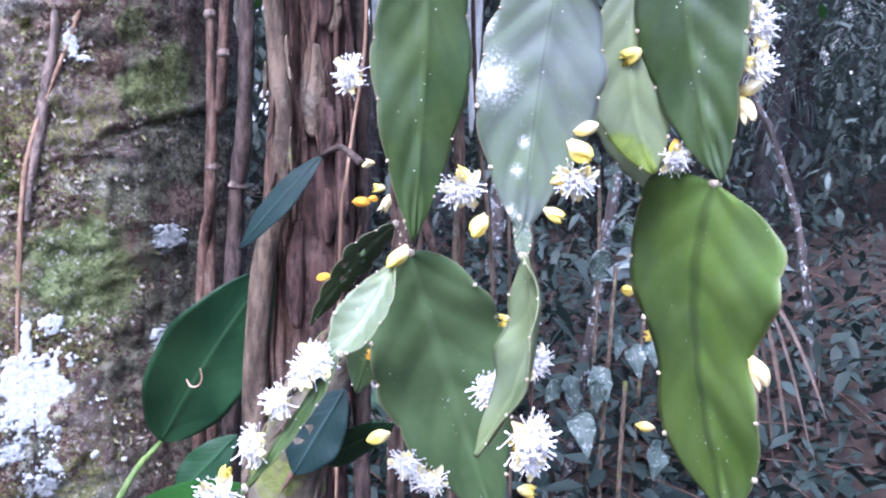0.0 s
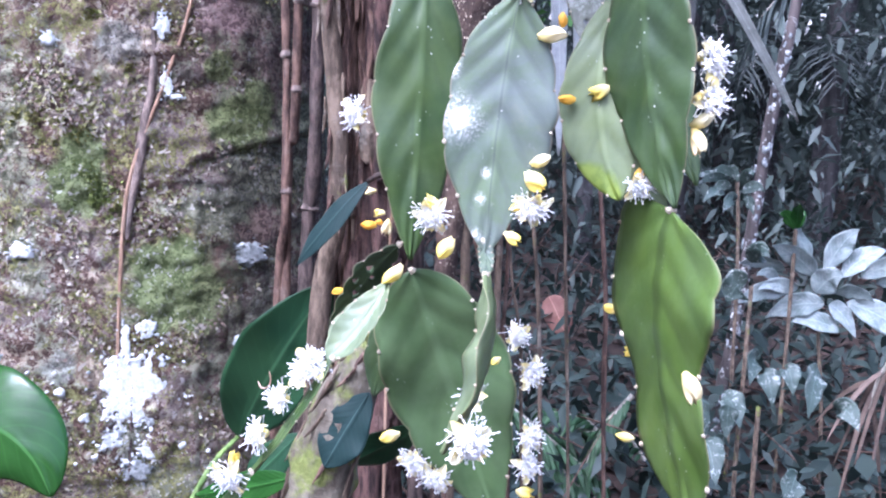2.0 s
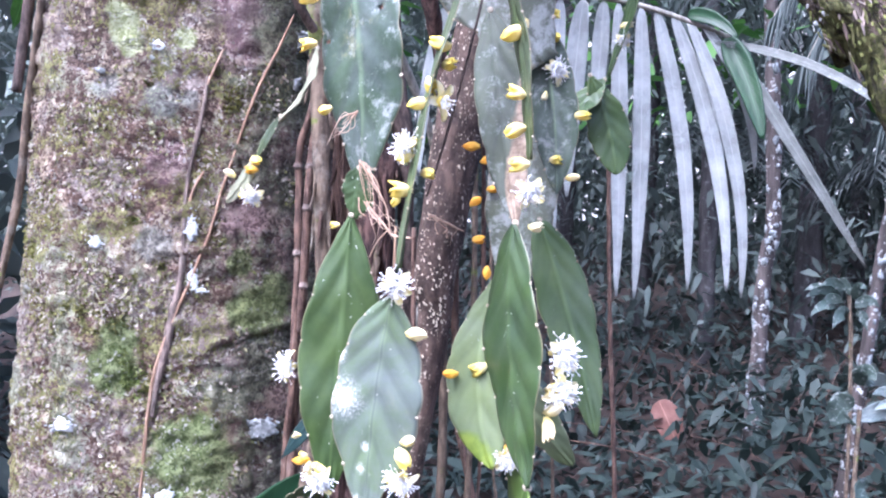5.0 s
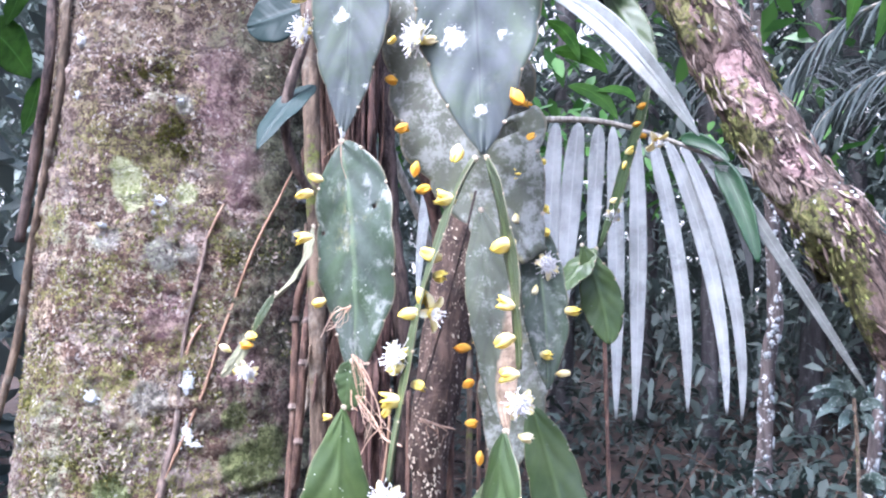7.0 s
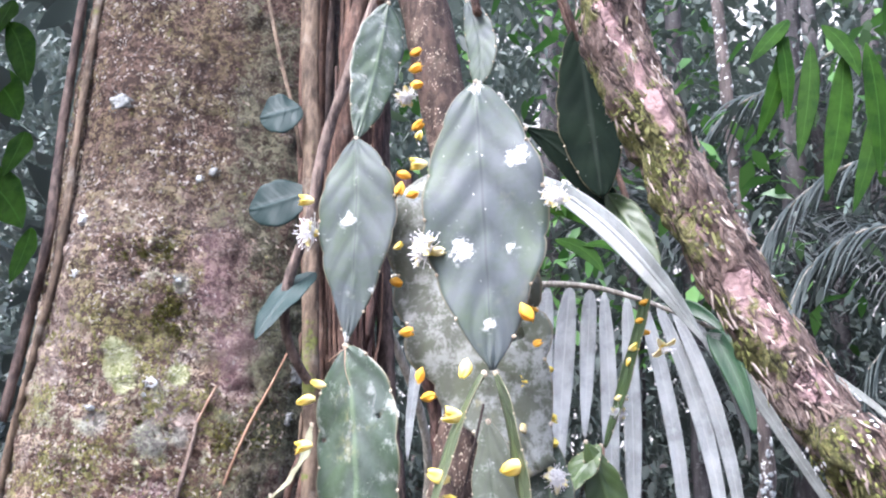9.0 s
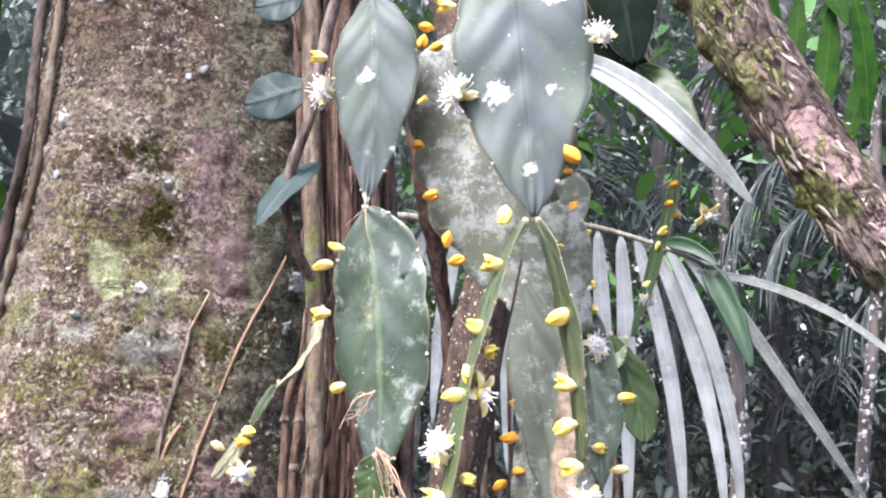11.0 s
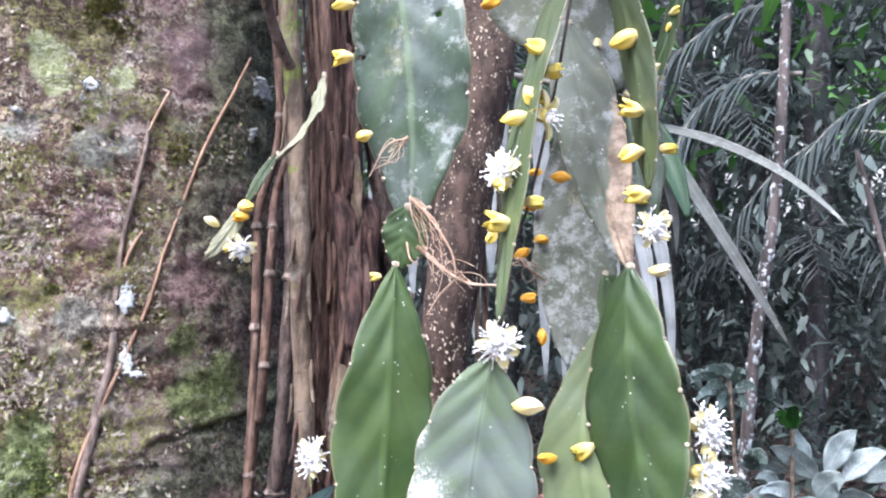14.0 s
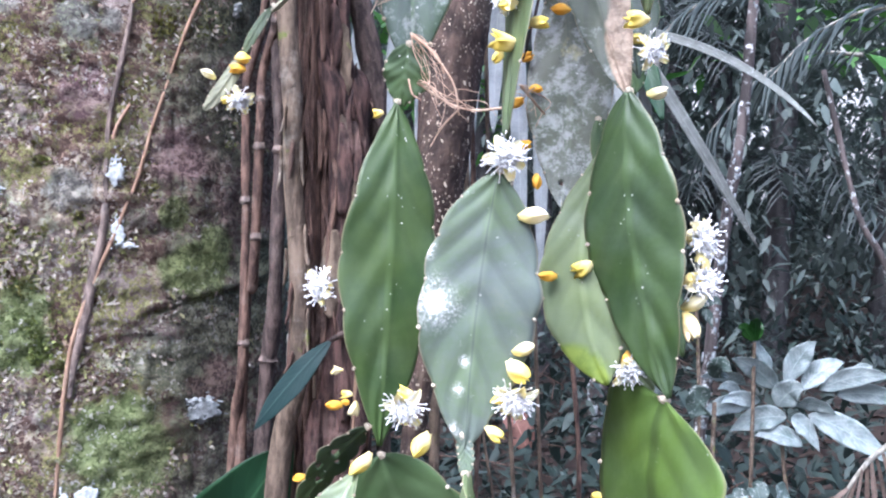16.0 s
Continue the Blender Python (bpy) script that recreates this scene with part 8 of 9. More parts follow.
shrub = thing("seedling", (0.4294, 2.6109, 0.2902), "small plant with dull grey-green pinnate leaves", "shrub")
part("stalk", tube("stalk", [(0.429, 2.611, 0.290, 0.006), (0.476, 2.669, 1.122, 0.006), (0.485, 2.691, 1.431, 0.006), (0.482, 2.701, 1.573, 0.006)], STEM_TAN, 8, 20), shrub)
part("leaf_blade", blade("leaf_blade", (0.4545, 2.6761, 1.5732), (0.4050, 2.6390, 1.5884), (0.3554, 2.6019, 1.5636), 0.033, -25, LEAF_SPOT, peak=0.4, full=0.95, cup=0.2, wave=0.07, quilt=0.0012, thick=0.0015, seed=0, rows=24, cols=11), shrub)
part("leaf_blade", blade("leaf_blade", (0.4710, 2.6769, 1.5847), (0.4349, 2.6589, 1.6102), (0.3989, 2.6409, 1.5957), 0.030, -12, LEAF_SPOT, peak=0.4, full=0.95, cup=0.2, wave=0.07, quilt=0.0012, thick=0.0015, seed=1, rows=24, cols=11), shrub)
part("leaf_blade", blade("leaf_blade", (0.4813, 2.6761, 1.5734), (0.4650, 2.6773, 1.6112), (0.4487, 2.6786, 1.6090), 0.030, -29, LEAF_SPOT, peak=0.4, full=0.95, cup=0.2, wave=0.07, quilt=0.0012, thick=0.0015, seed=2, rows=24, cols=11), shrub)
part("leaf_blade", blade("leaf_blade", (0.4899, 2.6752, 1.5605), (0.5019, 2.6395, 1.5950), (0.5139, 2.6037, 1.5895), 0.033, -11, LEAF_SPOT, peak=0.4, full=0.95, cup=0.2, wave=0.07, quilt=0.0012, thick=0.0015, seed=3, rows=24, cols=11), shrub)
part("leaf_blade", blade("leaf_blade", (0.4611, 2.6746, 1.5522), (0.4282, 2.6555, 1.5619), (0.3953, 2.6364, 1.5316), 0.033, -13, LEAF_SPOT, peak=0.4, full=0.95, cup=0.2, wave=0.07, quilt=0.0012, thick=0.0015, seed=4, rows=24, cols=11), shrub)
part("leaf_blade", blade("leaf_blade", (0.4946, 2.6735, 1.5363), (0.5260, 2.6737, 1.5590), (0.5574, 2.6739, 1.5416), 0.036, 0, LEAF_SPOT, peak=0.4, full=0.95, cup=0.2, wave=0.07, quilt=0.0012, thick=0.0015, seed=5, rows=24, cols=11), shrub)
part("leaf_blade", blade("leaf_blade", (0.4748, 2.6724, 1.5202), (0.4513, 2.6342, 1.5199), (0.4277, 2.5960, 1.4796), 0.039, -17, LEAF_SPOT, peak=0.4, full=0.95, cup=0.2, wave=0.07, quilt=0.0012, thick=0.0015, seed=6, rows=24, cols=11), shrub)
part("leaf_blade", blade("leaf_blade", (0.4384, 2.6757, 1.5683), (0.3970, 2.6578, 1.5955), (0.3556, 2.6400, 1.5827), 0.026, 1, LEAF_SPOT, peak=0.4, full=0.95, cup=0.2, wave=0.07, quilt=0.0012, thick=0.0015, seed=7, rows=24, cols=11), shrub)
part("leaf_blade", blade("leaf_blade", (0.4978, 2.6718, 1.5123), (0.5121, 2.6704, 1.5126), (0.5263, 2.6691, 1.4729), 0.033, -1, LEAF_SPOT, peak=0.4, full=0.95, cup=0.2, wave=0.07, quilt=0.0012, thick=0.0015, seed=8, rows=24, cols=11), shrub)
part("leaf_blade", blade("leaf_blade", (0.4443, 2.6735, 1.5360), (0.4077, 2.6359, 1.5431), (0.3711, 2.5982, 1.5102), 0.030, 12, LEAF_SPOT, peak=0.4, full=0.95, cup=0.2, wave=0.07, quilt=0.0012, thick=0.0015, seed=9, rows=24, cols=11), shrub)
shrub = thing("sprout", (0.5837, 2.6801, 0.4048), "fresh green sprout in the undergrowth", "shrub")
part("stalk", tube("stalk", [(0.584, 2.680, 0.405, 0.006), (0.640, 2.730, 1.117, 0.006), (0.657, 2.746, 1.350, 0.006), (0.663, 2.752, 1.430, 0.006)], STEM_TAN, 8, 20), shrub)
part("leaf_blade", blade("leaf_blade", (0.6592, 2.7274, 1.4317), (0.6563, 2.6932, 1.4873), (0.6534, 2.6589, 1.5030), 0.036, -25, LEAF_FRESH, peak=0.4, full=0.95, cup=0.2, wave=0.07, quilt=0.0012, thick=0.0015, seed=0, rows=24, cols=11), shrub)
part("leaf_blade", blade("leaf_blade", (0.6515, 2.7274, 1.4316), (0.6276, 2.7104, 1.4722), (0.6036, 2.6935, 1.4727), 0.039, -12, LEAF_FRESH, peak=0.4, full=0.95, cup=0.2, wave=0.07, quilt=0.0012, thick=0.0015, seed=1, rows=24, cols=11), shrub)
part("leaf_blade", blade("leaf_blade", (0.6670, 2.7274, 1.4318), (0.6765, 2.7290, 1.4743), (0.6861, 2.7306, 1.4768), 0.026, -29, LEAF_FRESH, peak=0.4, full=0.95, cup=0.2, wave=0.07, quilt=0.0012, thick=0.0015, seed=2, rows=24, cols=11), shrub)
leaf("bright_leaf", (0.3857, 2.0556, 2.8627), (0.3445, 2.0205, 2.7107), (0.2833, 1.9844, 2.5453), 0.0460, -20, LEAF_SUN, "drooping bright green leaf against the light", peak=0.45, group="bright leaves beyond the limb")
leaf("bright_leaf", (0.4361, 2.0538, 2.8370), (0.4140, 2.0175, 2.6684), (0.3716, 1.9805, 2.4896), 0.0491, 9, LEAF_SUN, "drooping bright green leaf against the light", peak=0.45, group="bright leaves beyond the limb")
leaf("bright_leaf", (0.5086, 2.0506, 2.7915), (0.4748, 2.0126, 2.5978), (0.4221, 1.9741, 2.3973), 0.0577, -2, LEAF_SUN, "drooping bright green leaf against the light", peak=0.45, group="bright leaves beyond the limb")
leaf("bright_leaf", (0.5622, 2.0523, 2.8153), (0.5618, 2.0144, 2.6238), (0.5400, 1.9762, 2.4272), 0.0573, -13, LEAF_SUN, "drooping bright green leaf against the light", peak=0.45, group="bright leaves beyond the limb")
leaf("bright_leaf", (0.3906, 2.0592, 2.9134), (0.3474, 2.0303, 2.8507), (0.2823, 1.9999, 2.7668), 0.0511, 16, LEAF_SUN, "drooping bright green leaf against the light", peak=0.45, group="bright leaves beyond the limb")
leaf("bright_leaf", (0.5783, 2.0420, 2.6684), (0.5359, 2.0068, 2.5149), (0.4751, 1.9708, 2.3501), 0.0470, 5, LEAF_SUN, "drooping bright green leaf against the light", peak=0.45, group="bright leaves beyond the limb")
leaf("bright_leaf", (0.4671, 2.0570, 2.8823), (0.5104, 2.0266, 2.7976), (0.5288, 1.9949, 2.6957), 0.0496, -6, LEAF_SUN, "drooping bright green leaf against the light", peak=0.45, group="bright leaves beyond the limb")
leaf("bright_leaf", (0.3624, 2.0583, 2.9012), (0.3714, 2.0236, 2.7553), (0.3574, 1.9880, 2.5968), 0.0401, -17, LEAF_SUN, "drooping bright green leaf against the light", peak=0.45, group="bright leaves beyond the limb")
leaf("bright_leaf", (-2.0905, 1.9606, 3.2560), (-1.9944, 1.9519, 3.1318), (-1.9044, 1.9159, 2.9665), 0.1137, 0, LEAF_SUN, "green leaf in the light behind the trunk", peak=0.45, group="leaves behind the trunk")
leaf("bright_leaf", (-2.1287, 1.9467, 3.0579), (-2.0130, 1.9406, 2.9703), (-1.9034, 1.9071, 2.8416), 0.1302, 0, LEAF_SUN, "green leaf in the light behind the trunk", peak=0.45, group="leaves behind the trunk")
leaf("bright_leaf", (-1.8954, 1.9295, 2.8115), (-1.9044, 1.9251, 2.7479), (-1.9132, 1.8933, 2.6438), 0.1070, 0, LEAF_SUN, "green leaf in the light behind the trunk", peak=0.45, group="leaves behind the trunk")
leaf("bright_leaf", (-2.0629, 1.9210, 2.6904), (-1.9206, 1.9142, 2.5926), (-1.7869, 1.8806, 2.4624), 0.1399, 0, LEAF_SUN, "green leaf in the light behind the trunk", peak=0.45, group="leaves behind the trunk")
leaf("bright_leaf", (-2.0931, 1.9672, 3.3508), (-2.1048, 1.9629, 3.2891), (-2.1162, 1.9305, 3.1765), 0.0978, 0, LEAF_SUN, "green leaf in the light behind the trunk", peak=0.45, group="leaves behind the trunk")
leaf("bright_leaf", (-1.7802, 1.9057, 2.4702), (-1.7844, 1.9004, 2.3945), (-1.7885, 1.8682, 2.2856), 0.0837, 0, LEAF_SUN, "green leaf in the light behind the trunk", peak=0.45, group="leaves behind the trunk")
leaf("bright_leaf", (-0.2457, 2.8169, 3.2361), (-0.1698, 2.8105, 3.1455), (-0.1275, 2.7755, 2.9956), 0.0470, -35, LEAF_SUN, "green leaf seen between the joints", peak=0.45, group="leaves seen between the joints")
leaf("bright_leaf", (-0.4148, 2.7814, 2.7287), (-0.2993, 2.7794, 2.7002), (-0.2158, 2.7490, 2.6165), 0.0588, 12, LEAF_SUN, "green leaf seen between the joints", peak=0.45, group="leaves seen between the joints")
leaf("bright_leaf", (-0.3336, 2.7885, 2.8302), (-0.2284, 2.7872, 2.8120), (-0.1553, 2.7574, 2.7363), 0.0494, -11, LEAF_SUN, "green leaf seen between the joints", peak=0.45, group="leaves seen between the joints")
leaf("bright_leaf", (-0.2588, 2.7700, 2.5663), (-0.1771, 2.7698, 2.5637), (-0.1256, 2.7414, 2.5075), 0.0476, -34, LEAF_SUN, "green leaf seen between the joints", peak=0.45, group="leaves seen between the joints")
leaf("bright_leaf", (-0.4353, 2.7893, 2.8414), (-0.3581, 2.7851, 2.7821), (-0.3111, 2.7526, 2.6670), 0.0498, 13, LEAF_SUN, "green leaf seen between the joints", peak=0.45, group="leaves seen between the joints")
leaf("bright_leaf", (-0.3555, 2.7720, 2.5951), (-0.2534, 2.7688, 2.5494), (-0.1827, 2.7375, 2.4521), 0.0574, -10, LEAF_SUN, "green leaf seen between the joints", peak=0.45, group="leaves seen between the joints")
leaf("bright_leaf", (-0.1595, 2.7796, 2.7037), (-0.1899, 2.7854, 2.7860), (-0.2501, 2.7626, 2.8109), 0.0392, -33, LEAF_SUN, "green leaf seen between the joints", peak=0.45, group="leaves seen between the joints")
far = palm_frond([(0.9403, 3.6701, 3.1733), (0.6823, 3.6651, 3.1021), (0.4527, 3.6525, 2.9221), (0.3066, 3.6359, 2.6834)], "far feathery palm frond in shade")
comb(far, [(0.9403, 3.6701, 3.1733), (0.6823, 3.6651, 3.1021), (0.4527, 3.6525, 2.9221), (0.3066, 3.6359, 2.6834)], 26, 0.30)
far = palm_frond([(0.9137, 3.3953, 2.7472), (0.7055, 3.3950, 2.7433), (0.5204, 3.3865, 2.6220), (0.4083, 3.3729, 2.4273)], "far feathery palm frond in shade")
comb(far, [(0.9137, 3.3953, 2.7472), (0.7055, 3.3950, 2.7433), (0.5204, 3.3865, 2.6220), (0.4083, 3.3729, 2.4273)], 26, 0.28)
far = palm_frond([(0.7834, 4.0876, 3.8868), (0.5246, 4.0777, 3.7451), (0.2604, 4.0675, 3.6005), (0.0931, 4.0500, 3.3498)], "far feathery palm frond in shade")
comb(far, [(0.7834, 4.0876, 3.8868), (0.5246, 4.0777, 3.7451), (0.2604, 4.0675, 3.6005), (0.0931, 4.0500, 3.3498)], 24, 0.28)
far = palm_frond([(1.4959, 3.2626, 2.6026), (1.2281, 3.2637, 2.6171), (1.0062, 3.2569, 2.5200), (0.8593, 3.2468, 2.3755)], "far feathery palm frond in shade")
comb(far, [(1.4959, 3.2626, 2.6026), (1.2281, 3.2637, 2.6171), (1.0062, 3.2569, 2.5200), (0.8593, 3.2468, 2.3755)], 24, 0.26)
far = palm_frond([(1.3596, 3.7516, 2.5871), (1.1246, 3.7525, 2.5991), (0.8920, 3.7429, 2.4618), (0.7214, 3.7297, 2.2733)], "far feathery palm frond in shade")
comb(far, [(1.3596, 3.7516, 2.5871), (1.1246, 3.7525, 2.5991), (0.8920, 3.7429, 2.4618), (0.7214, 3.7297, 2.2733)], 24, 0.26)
dead = palm_frond([(0.9330, 2.4280, 1.1794), (0.8732, 2.4247, 1.1328), (0.8131, 2.4193, 1.0552), (0.7828, 2.4128, 0.9623)], "dead brown palm frond hanging in the undergrowth")
leaflet(dead, (0.9181, 2.4275, 1.1716), (0.9501, 2.3533, 1.0179), (0.9821, 2.2792, 0.8043), 0.013, -30, DRY_FROND)
leaflet(dead, (0.9031, 2.4269, 1.1638), (0.9395, 2.4125, 0.9877), (0.9758, 2.3981, 0.7516), 0.013, 7, DRY_FROND)
leaflet(dead, (0.8882, 2.4258, 1.1483), (0.9322, 2.4713, 0.9529), (0.9761, 2.5168, 0.6974), 0.013, -16, DRY_FROND)
leaflet(dead, (0.8762, 2.4250, 1.1359), (0.8707, 2.3804, 0.9670), (0.8653, 2.3359, 0.7382), 0.013, 21, DRY_FROND)
leaflet(dead, (0.8657, 2.4242, 1.1250), (0.8639, 2.4405, 0.9496), (0.8622, 2.4567, 0.7141), 0.013, -2, DRY_FROND)
leaflet(dead, (0.8552, 2.4236, 1.1172), (0.7999, 2.3507, 0.9808), (0.7447, 2.2778, 0.7843), 0.013, -25, DRY_FROND)
leaflet(dead, (0.8432, 2.4226, 1.1017), (0.7901, 2.4107, 0.9615), (0.7371, 2.3988, 0.7614), 0.013, 12, DRY_FROND)
leaflet(dead, (0.8311, 2.4215, 1.0862), (0.7780, 2.4718, 0.9593), (0.7249, 2.5220, 0.7723), 0.013, -11, DRY_FROND)
leaflet(dead, (0.8206, 2.4199, 1.0629), (0.7408, 2.3830, 1.0032), (0.6609, 2.3461, 0.8836), 0.013, 26, DRY_FROND)
leaflet(dead, (0.8055, 2.4182, 1.0397), (0.7339, 2.4440, 0.9995), (0.6622, 2.4697, 0.8993), 0.013, 3, DRY_FROND)
leaflet(dead, (0.9330, 2.4280, 1.1794), (0.9801, 2.3562, 1.0585), (1.0272, 2.2844, 0.8776), 0.013, -20, DRY_FROND)
leaflet(dead, (0.7979, 2.4166, 1.0165), (0.7524, 2.4061, 0.8955), (0.7069, 2.3955, 0.7145), 0.013, 17, DRY_FROND)
leaflet(dead, (0.7904, 2.4150, 0.9933), (0.8206, 2.4647, 0.8578), (0.8509, 2.5144, 0.6622), 0.013, -6, DRY_FROND)
fern = palm_frond([(0.1205, 2.6429, 0.7488), (0.0364, 2.6494, 0.8410), (-0.0815, 2.6510, 0.8642)], "small green fern frond near the ground")
comb(fern, [(0.1205, 2.6429, 0.7488), (0.0364, 2.6494, 0.8410), (-0.0815, 2.6510, 0.8642)], 16, 0.09, FERN, 0.016)
fern = palm_frond([(-0.1630, 2.6409, 0.7193), (-0.0623, 2.6452, 0.7808), (0.0865, 2.6474, 0.8122)], "small green fern frond near the ground")
comb(fern, [(-0.1630, 2.6409, 0.7193), (-0.0623, 2.6452, 0.7808), (0.0865, 2.6474, 0.8122)], 16, 0.09, FERN, 0.016)
fern = palm_frond([(0.2172, 2.6413, 0.7260), (0.1516, 2.6466, 0.8019), (0.0546, 2.6448, 0.7755)], "small green fern frond near the ground")
comb(fern, [(0.2172, 2.6413, 0.7260), (0.1516, 2.6466, 0.8019), (0.0546, 2.6448, 0.7755)], 16, 0.09, FERN, 0.016)
fern = palm_frond([(-0.2567, 2.5344, 0.9496), (-0.1201, 2.5278, 0.8542), (0.0799, 2.5169, 0.6982)], "feathery green fern frond in the undergrowth")
comb(fern, [(-0.2567, 2.5344, 0.9496), (-0.1201, 2.5278, 0.8542), (0.0799, 2.5169, 0.6982)], 24, 0.11, FERN, 0.014)
fern = palm_frond([(-0.2213, 2.5263, 0.8330), (-0.0858, 2.5221, 0.7724), (0.0477, 2.5133, 0.6470)], "feathery green fern frond in the undergrowth")
comb(fern, [(-0.2213, 2.5263, 0.8330), (-0.0858, 2.5221, 0.7724), (0.0477, 2.5133, 0.6470)], 24, 0.11, FERN, 0.014)
fern = palm_frond([(0.1751, 2.5344, 0.9491), (0.0788, 2.5261, 0.8299), (0.0148, 2.5132, 0.6451)], "feathery green fern frond in the undergrowth")
comb(fern, [(0.1751, 2.5344, 0.9491), (0.0788, 2.5261, 0.8299), (0.0148, 2.5132, 0.6451)], 24, 0.11, FERN, 0.014)
stem("tendril", [(-0.1532, 0.5115, 1.3861, 0.0005), (-0.1498, 0.5088, 1.3826, 0.0006), (-0.1448, 0.5077, 1.3835, 0.0006), (-0.1431, 0.5080, 1.3882, 0.0005), (-0.1441, 0.5084, 1.3936, 0.0004)], STEM_ROOT, "small dry white curl lying on the leaf", "twig", "", rings=24, sides=6)
sapling([(-0.028, 5.457, -1.056, 0.0567), (-0.028, 5.587, 0.795, 0.0557), (0.009, 5.712, 2.585, 0.0567), (-0.019, 5.857, 4.658, 0.0580), (0.009, 6.143, 8.745, 0.0590)], "dark straight forest stem half hidden by leaves", STEM_FAR, "forest stems")
sapling([(0.404, 6.171, -1.364, 0.0871), (0.542, 6.316, 0.708, 0.0853), (0.697, 6.455, 2.696, 0.0866), (0.817, 6.615, 4.984, 0.0882), (1.077, 6.927, 9.454, 0.0891)], "dark straight forest stem half hidden by leaves", STEM_FAR, "forest stems")
sapling([(0.936, 7.122, -1.778, 0.0677), (0.991, 7.287, 0.583, 0.0665), (1.093, 7.446, 2.861, 0.0677), (1.117, 7.630, 5.492, 0.0691), (1.288, 7.991, 10.654, 0.0700)], "dark straight forest stem half hidden by leaves", STEM_FAR, "forest stems")
sapling([(1.274, 5.820, -1.125, 0.0873), (1.438, 5.953, 0.779, 0.0854), (1.620, 6.081, 2.604, 0.0866), (1.771, 6.227, 4.698, 0.0881), (2.108, 6.512, 8.771, 0.0888)], "dark straight forest stem half hidden by leaves", STEM_FAR, "forest stems")
sapling([(1.930, 5.942, -1.131, 0.1094), (2.162, 6.076, 0.780, 0.1068), (2.404, 6.203, 2.603, 0.1081), (2.628, 6.349, 4.688, 0.1098), (3.090, 6.631, 8.721, 0.1102)], "dark straight forest stem half hidden by leaves", STEM_FAR, "forest stems")
sapling([(-0.620, 6.639, -1.671, 0.0787), (-0.576, 6.799, 0.614, 0.0773), (-0.504, 6.953, 2.819, 0.0786), (-0.493, 7.132, 5.369, 0.0803), (-0.424, 7.483, 10.390, 0.0816)], "dark straight forest stem half hidden by leaves", STEM_FAR, "forest stems")
sapling([(1.268, 7.598, -1.980, 0.0958), (1.401, 7.773, 0.526, 0.0939), (1.572, 7.942, 2.934, 0.0954), (1.681, 8.136, 5.708, 0.0972), (1.988, 8.515, 11.129, 0.0982)], "dark straight forest stem half hidden by leaves", STEM_FAR, "forest stems")
sapling([(-1.115, 6.162, -1.482, 0.0823), (-1.106, 6.313, 0.669, 0.0809), (-1.071, 6.458, 2.748, 0.0824), (-1.097, 6.627, 5.155, 0.0843), (-1.111, 6.959, 9.912, 0.0857)], "dark straight forest stem half hidden by leaves", STEM_FAR, "forest stems")
sapling([(2.549, 6.894, -1.539, 0.1091), (2.748, 7.047, 0.659, 0.1067), (2.979, 7.194, 2.762, 0.1082), (3.166, 7.363, 5.174, 0.1100), (3.621, 7.690, 9.854, 0.1106)], "dark straight forest stem half hidden by leaves", STEM_FAR, "forest stems")


# ---- foliage, litter and shade ----
def sky_gap(p):
    """True in the gaps between the far trees where the sky shows, but for a few leaves."""
    d = p - V((0.05, 0.0, 1.55))
    turn, rise = math.degrees(math.atan2(d.x, d.y)), math.degrees(math.atan2(d.z, math.hypot(d.x, d.y)))
    gap = min((turn - 20.6) ** 2 / 16.0 + (rise - 10.4) ** 2 / 14.0, (turn + 10.5) ** 2 / 14.0 + (rise - 23.5) ** 2 / 22.0, (turn - 6.0) ** 2 / 16.0 + (rise - 31.0) ** 2 / 12.0)
    return gap < 1.0 and noise.noise(p * 4.5) > -0.12


def clumped(lo, hi, scale, cut, seed):
    """Places in a box that gather in clumps, with gaps between."""
    def spot(rnd):
        p = V((rnd.uniform(lo[0], hi[0]), rnd.uniform(lo[1], hi[1]), rnd.uniform(lo[2], hi[2])))
        if p.z < ground_height(p.x, p.y):
            return None
        if sky_gap(p):
            return None
        return p if noise.noise(p * scale + V((seed, 0, 0))) > cut else None
    return spot


def gap_twigs(rnd):
    """Places among the fine twigs that cross the gap of sky."""
    turn, rise, far = radians(rnd.gauss(20.6, 3.2)), radians(rnd.gauss(10.4, 3.2)), rnd.uniform(5.5, 9.0)
    p = V((0.05 + far * math.sin(turn), far * math.cos(turn), 1.55 + far * math.tan(rise)))
    return p if noise.noise(p * 2.6) > -0.18 else None


def low_growth(rnd):
    x, y = rnd.gauss(0, 2.4), 1.7 + abs(rnd.gauss(0, 2.2))
    h = 0.85 * (0.5 + 0.5 * noise.noise(V((x * 1.3, y * 1.3, 4.0))))
    return V((x, y, ground_height(x, y) + rnd.random() * h))


def litter_spot(rnd):
    x, y = rnd.gauss(0, 2.5), rnd.gauss(2.6, 1.8)
    return V((x, y, ground_height(x, y) + rnd.uniform(0.005, 0.03)))


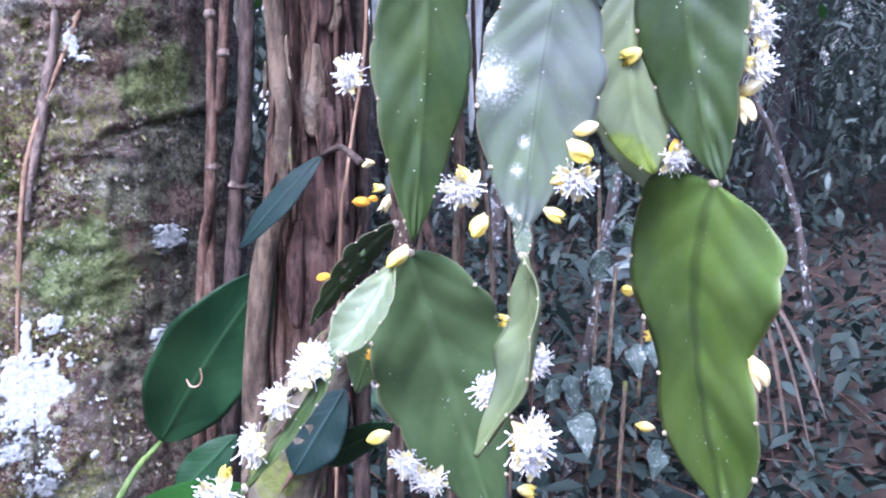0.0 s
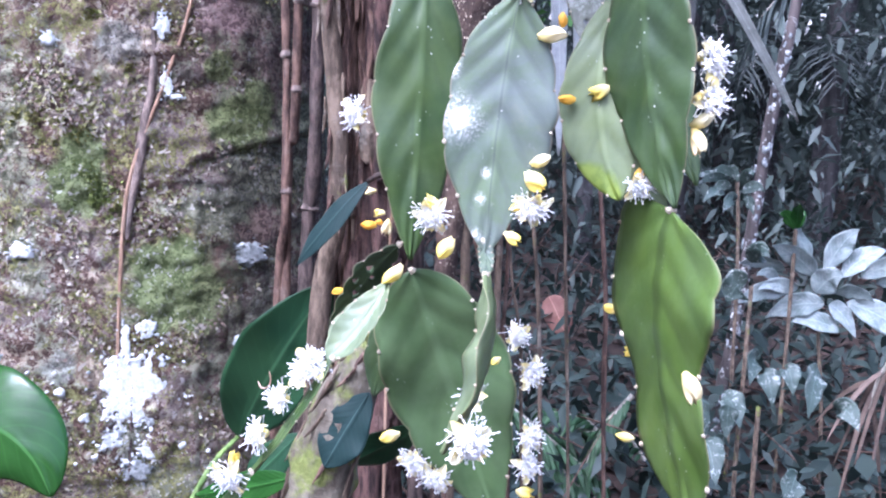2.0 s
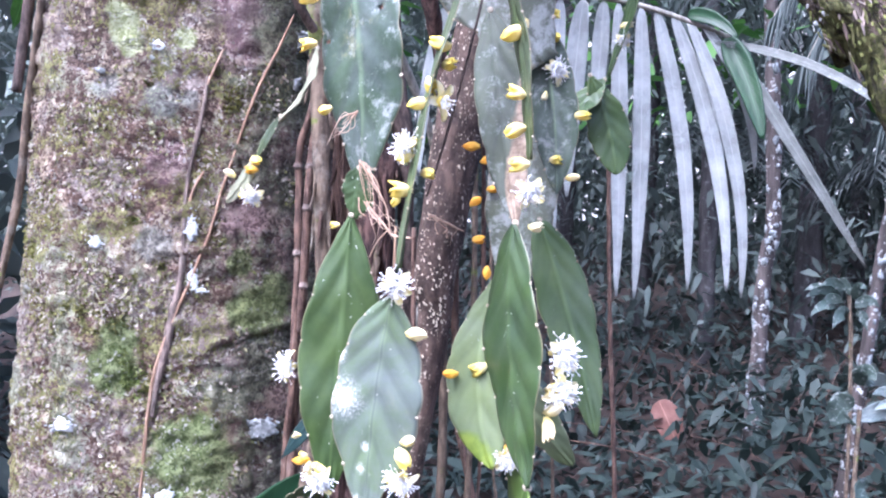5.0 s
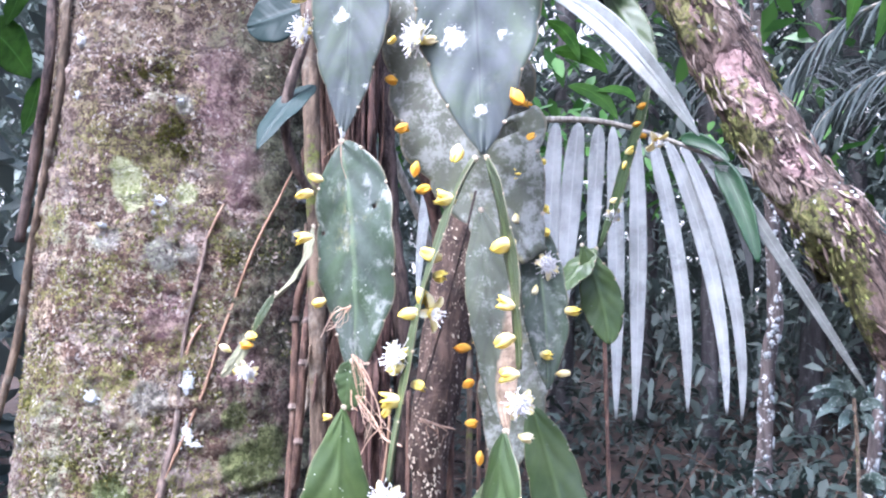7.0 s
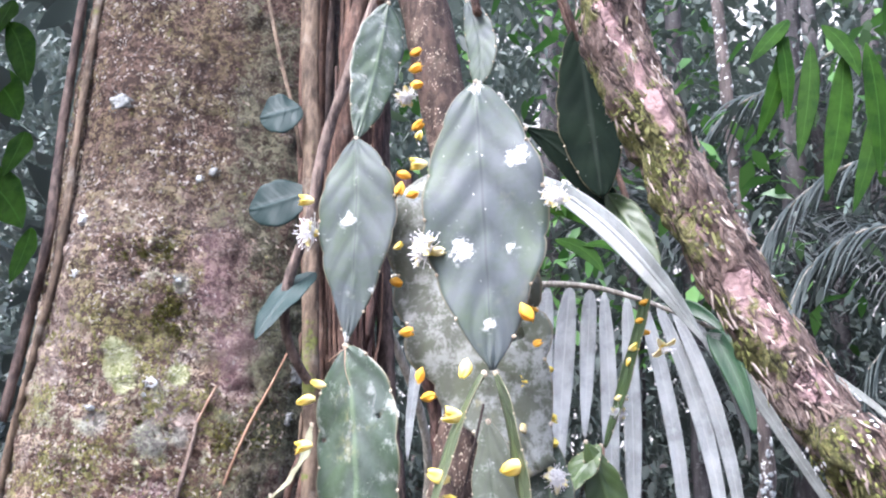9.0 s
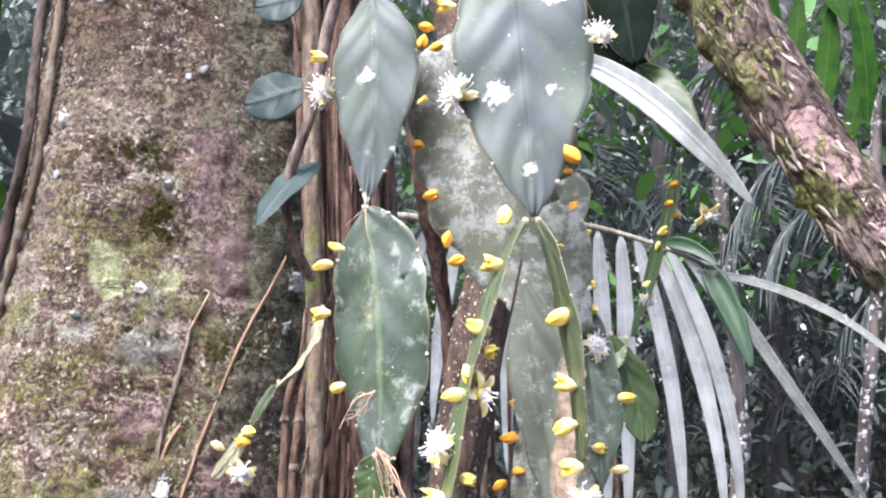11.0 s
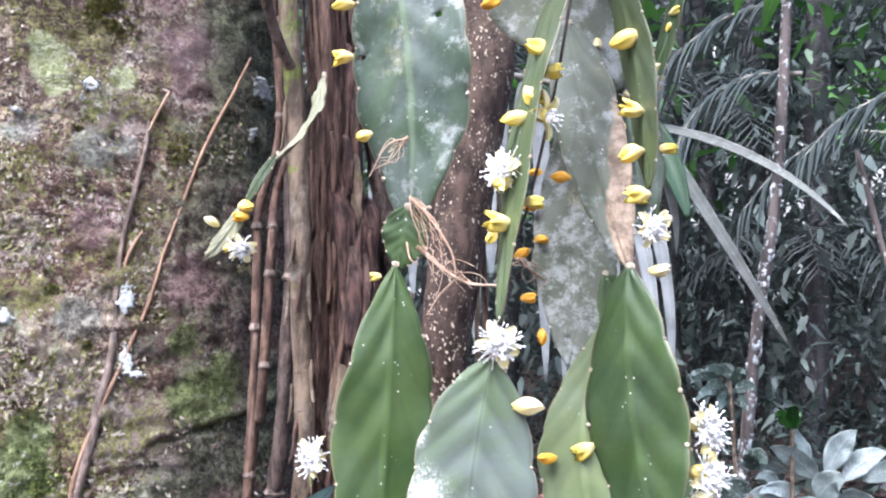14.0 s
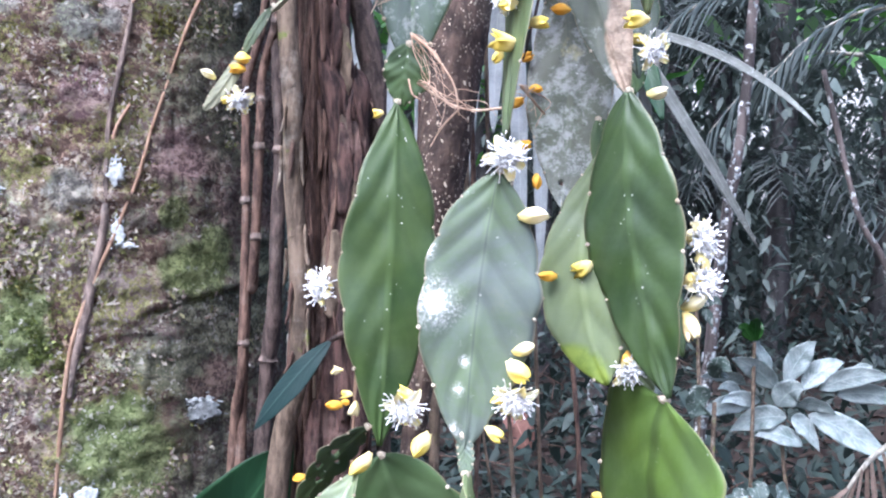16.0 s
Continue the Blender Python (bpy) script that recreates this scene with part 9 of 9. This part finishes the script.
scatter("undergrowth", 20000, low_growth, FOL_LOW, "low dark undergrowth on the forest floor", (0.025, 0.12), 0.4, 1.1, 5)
scatter("forest_foliage", 70000, clumped((-6, 4.6, 0.4), (6, 8.0, 6.5), 0.9, -0.15, 3), FOL_DARK, "dark leaves of the forest behind the tree", (0.035, 0.145), 0.36, 1.7, 6)
scatter("forest_foliage", 1500, clumped((-5, 3.0, 2.6), (5, 5.5, 5.5), 1.2, 0.15, 11), FOL_DARK, "overhanging dark leaves", (0.08, 0.2), 0.3, 0.9, 7)
scatter("forest_foliage", 50000, clumped((-13, 8.0, 1.0), (13, 14.0, 11.0), 0.5, -0.45, 7), FOL_MID, "leaves of the farther forest", (0.13, 0.36), 0.4, 1.7, 8)
scatter("forest_foliage", 42000, clumped((-22, 14.0, 1.0), (22, 22.0, 17.0), 0.3, -0.6, 2), FOL_MID, "crowns of the farthest trees", (0.3, 0.75), 0.45, 1.7, 10)
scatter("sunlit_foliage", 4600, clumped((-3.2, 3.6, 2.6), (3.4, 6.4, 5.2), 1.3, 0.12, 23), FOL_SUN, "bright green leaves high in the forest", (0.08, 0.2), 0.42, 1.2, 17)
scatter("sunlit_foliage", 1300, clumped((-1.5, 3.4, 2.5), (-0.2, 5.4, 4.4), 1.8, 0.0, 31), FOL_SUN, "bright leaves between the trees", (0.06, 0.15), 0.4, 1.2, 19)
scatter("forest_foliage", 9000, gap_twigs, FOL_DARK, "fine leaves across the gap of sky", (0.025, 0.075), 0.34, 1.4, 29)
scatter("leaf_litter", 5000, litter_spot, LEAF_DRY, "dry brown leaf litter on the ground", (0.05, 0.14), 0.4, 0.1, 9)
# mostly out of view: a leaf wall added to darken the trunk's left side
scatter("forest_foliage", 11000, clumped((-6.5, -2.5, 0.2), (-1.7, 4.2, 7.0), 0.7, -0.2, 15), FOL_DARK, "mostly unseen leaves beside the tree, added to shade its left side", (0.15, 0.35), 0.4, 0.7, 13)


def palm_thicket(crowns, seed=41):
    """Feathery fronds of low palms deep in the forest, in shade."""
    rnd = random.Random(seed)
    verts, faces = [], []
    for x, y, z, spread in crowns:
        for _ in range(11):
            g, rise, ln = rnd.uniform(0, 6.283), rnd.uniform(0.3, 1.1), spread * rnd.uniform(0.7, 1.15)
            way = V((math.cos(g), math.sin(g), 0))
            spine = []
            for i in range(30):
                t = i / 29
                spine.append(V((x, y, z)) + way * ln * t * (1 - 0.15 * t) + V((0, 0, ln * (rise * t - (0.55 + 0.6 * rise) * t * t))))
            across = V((-way.y, way.x, 0))
            for i in range(1, 30):
                d = (spine[i] - spine[i - 1]).normalized()
                for k in (-1, 1):
                    a = spine[i]
                    if sky_gap(a):
                        continue
                    reach = 0.34 * spread * math.sin(math.pi * (0.1 + 0.82 * i / 30)) ** 0.6 * rnd.uniform(0.8, 1.15)
                    out = (across * k * 0.8 + d * 0.55 + V((0, 0, rnd.uniform(-0.5, 0.05)))).normalized()
                    b = a + out * reach * 0.5
                    c = a + out * reach + V((0, 0, -0.22 * reach))
                    e = d * 0.008 * spread
                    m = len(verts)
                    verts += [a - e * 0.5, a + e * 0.5, b + e, b - e, c]
                    faces += [(m, m + 1, m + 2, m + 3), (m + 3, m + 2, m + 4)]
            m = len(verts)
            for i, p in enumerate(spine):
                w = 0.009 * (1 - 0.8 * i / 29)
                verts += [p - across * w, p + across * w]
            faces += [(m + 2 * i, m + 2 * i + 1, m + 2 * i + 3, m + 2 * i + 2) for i in range(29)]
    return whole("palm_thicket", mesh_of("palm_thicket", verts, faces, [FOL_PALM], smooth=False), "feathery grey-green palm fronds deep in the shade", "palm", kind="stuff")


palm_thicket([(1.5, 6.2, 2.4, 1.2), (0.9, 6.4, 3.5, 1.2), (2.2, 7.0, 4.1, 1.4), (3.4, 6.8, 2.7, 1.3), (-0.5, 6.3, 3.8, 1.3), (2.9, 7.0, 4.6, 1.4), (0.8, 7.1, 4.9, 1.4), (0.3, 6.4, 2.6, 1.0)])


def dead_stalks(count, seed=21):
    """Dry brown stalks lying and leaning through the undergrowth."""
    rnd = random.Random(seed)
    verts, faces = [], []
    for _ in range(count):
        x, y = rnd.gauss(0.7, 1.5), rnd.uniform(1.5, 4.2)
        g, ln, rise = rnd.uniform(0, 6.283), rnd.uniform(0.25, 0.8), rnd.choice((0.05, 0.15, 0.4, 0.9))
        a = V((x, y, ground_height(x, y) + rnd.uniform(0.05, 0.4)))
        d = V((math.cos(g), math.sin(g) * 0.5, rise)).normalized()
        line = [(*(a + d * ln * s + V((0, 0, -0.12 * ln * s * s))), 0.0035 * (1 - 0.6 * s)) for s in (0, 0.35, 0.7, 1)]
        v, f, _ = tube_data(line, 5, 9)
        k = len(verts)
        verts += v
        faces += [tuple(k + q for q in face) for face in f]
    return whole("dead_stalks", mesh_of("dead_stalks", verts, faces, [STEM_BROWN]), "dry brown stalks lying in the undergrowth", "twigs", kind="stuff")


dead_stalks(130)


def pale_sky():
    """The bright overcast sky beyond the far trees, where it shows through the leaves."""
    m = bpy.data.materials.new("overcast_glow")
    m.use_nodes = True
    p = m.node_tree.nodes["Principled BSDF"]
    p.inputs["Base Color"].default_value = (0.0, 0.0, 0.0, 1.0)
    p.inputs["Emission Color"].default_value = (1.0, 0.93, 0.84, 1.0)
    p.inputs["Emission Strength"].default_value = 0.42
    me = mesh_of("backdrop", [(-90, 70, -2), (90, 70, -2), (90, 70, 60), (-90, 70, 60)], [(0, 1, 2, 3)], [m])
    return whole("backdrop", me, "pale overcast sky beyond the forest", "sky", kind="structure")


pale_sky()
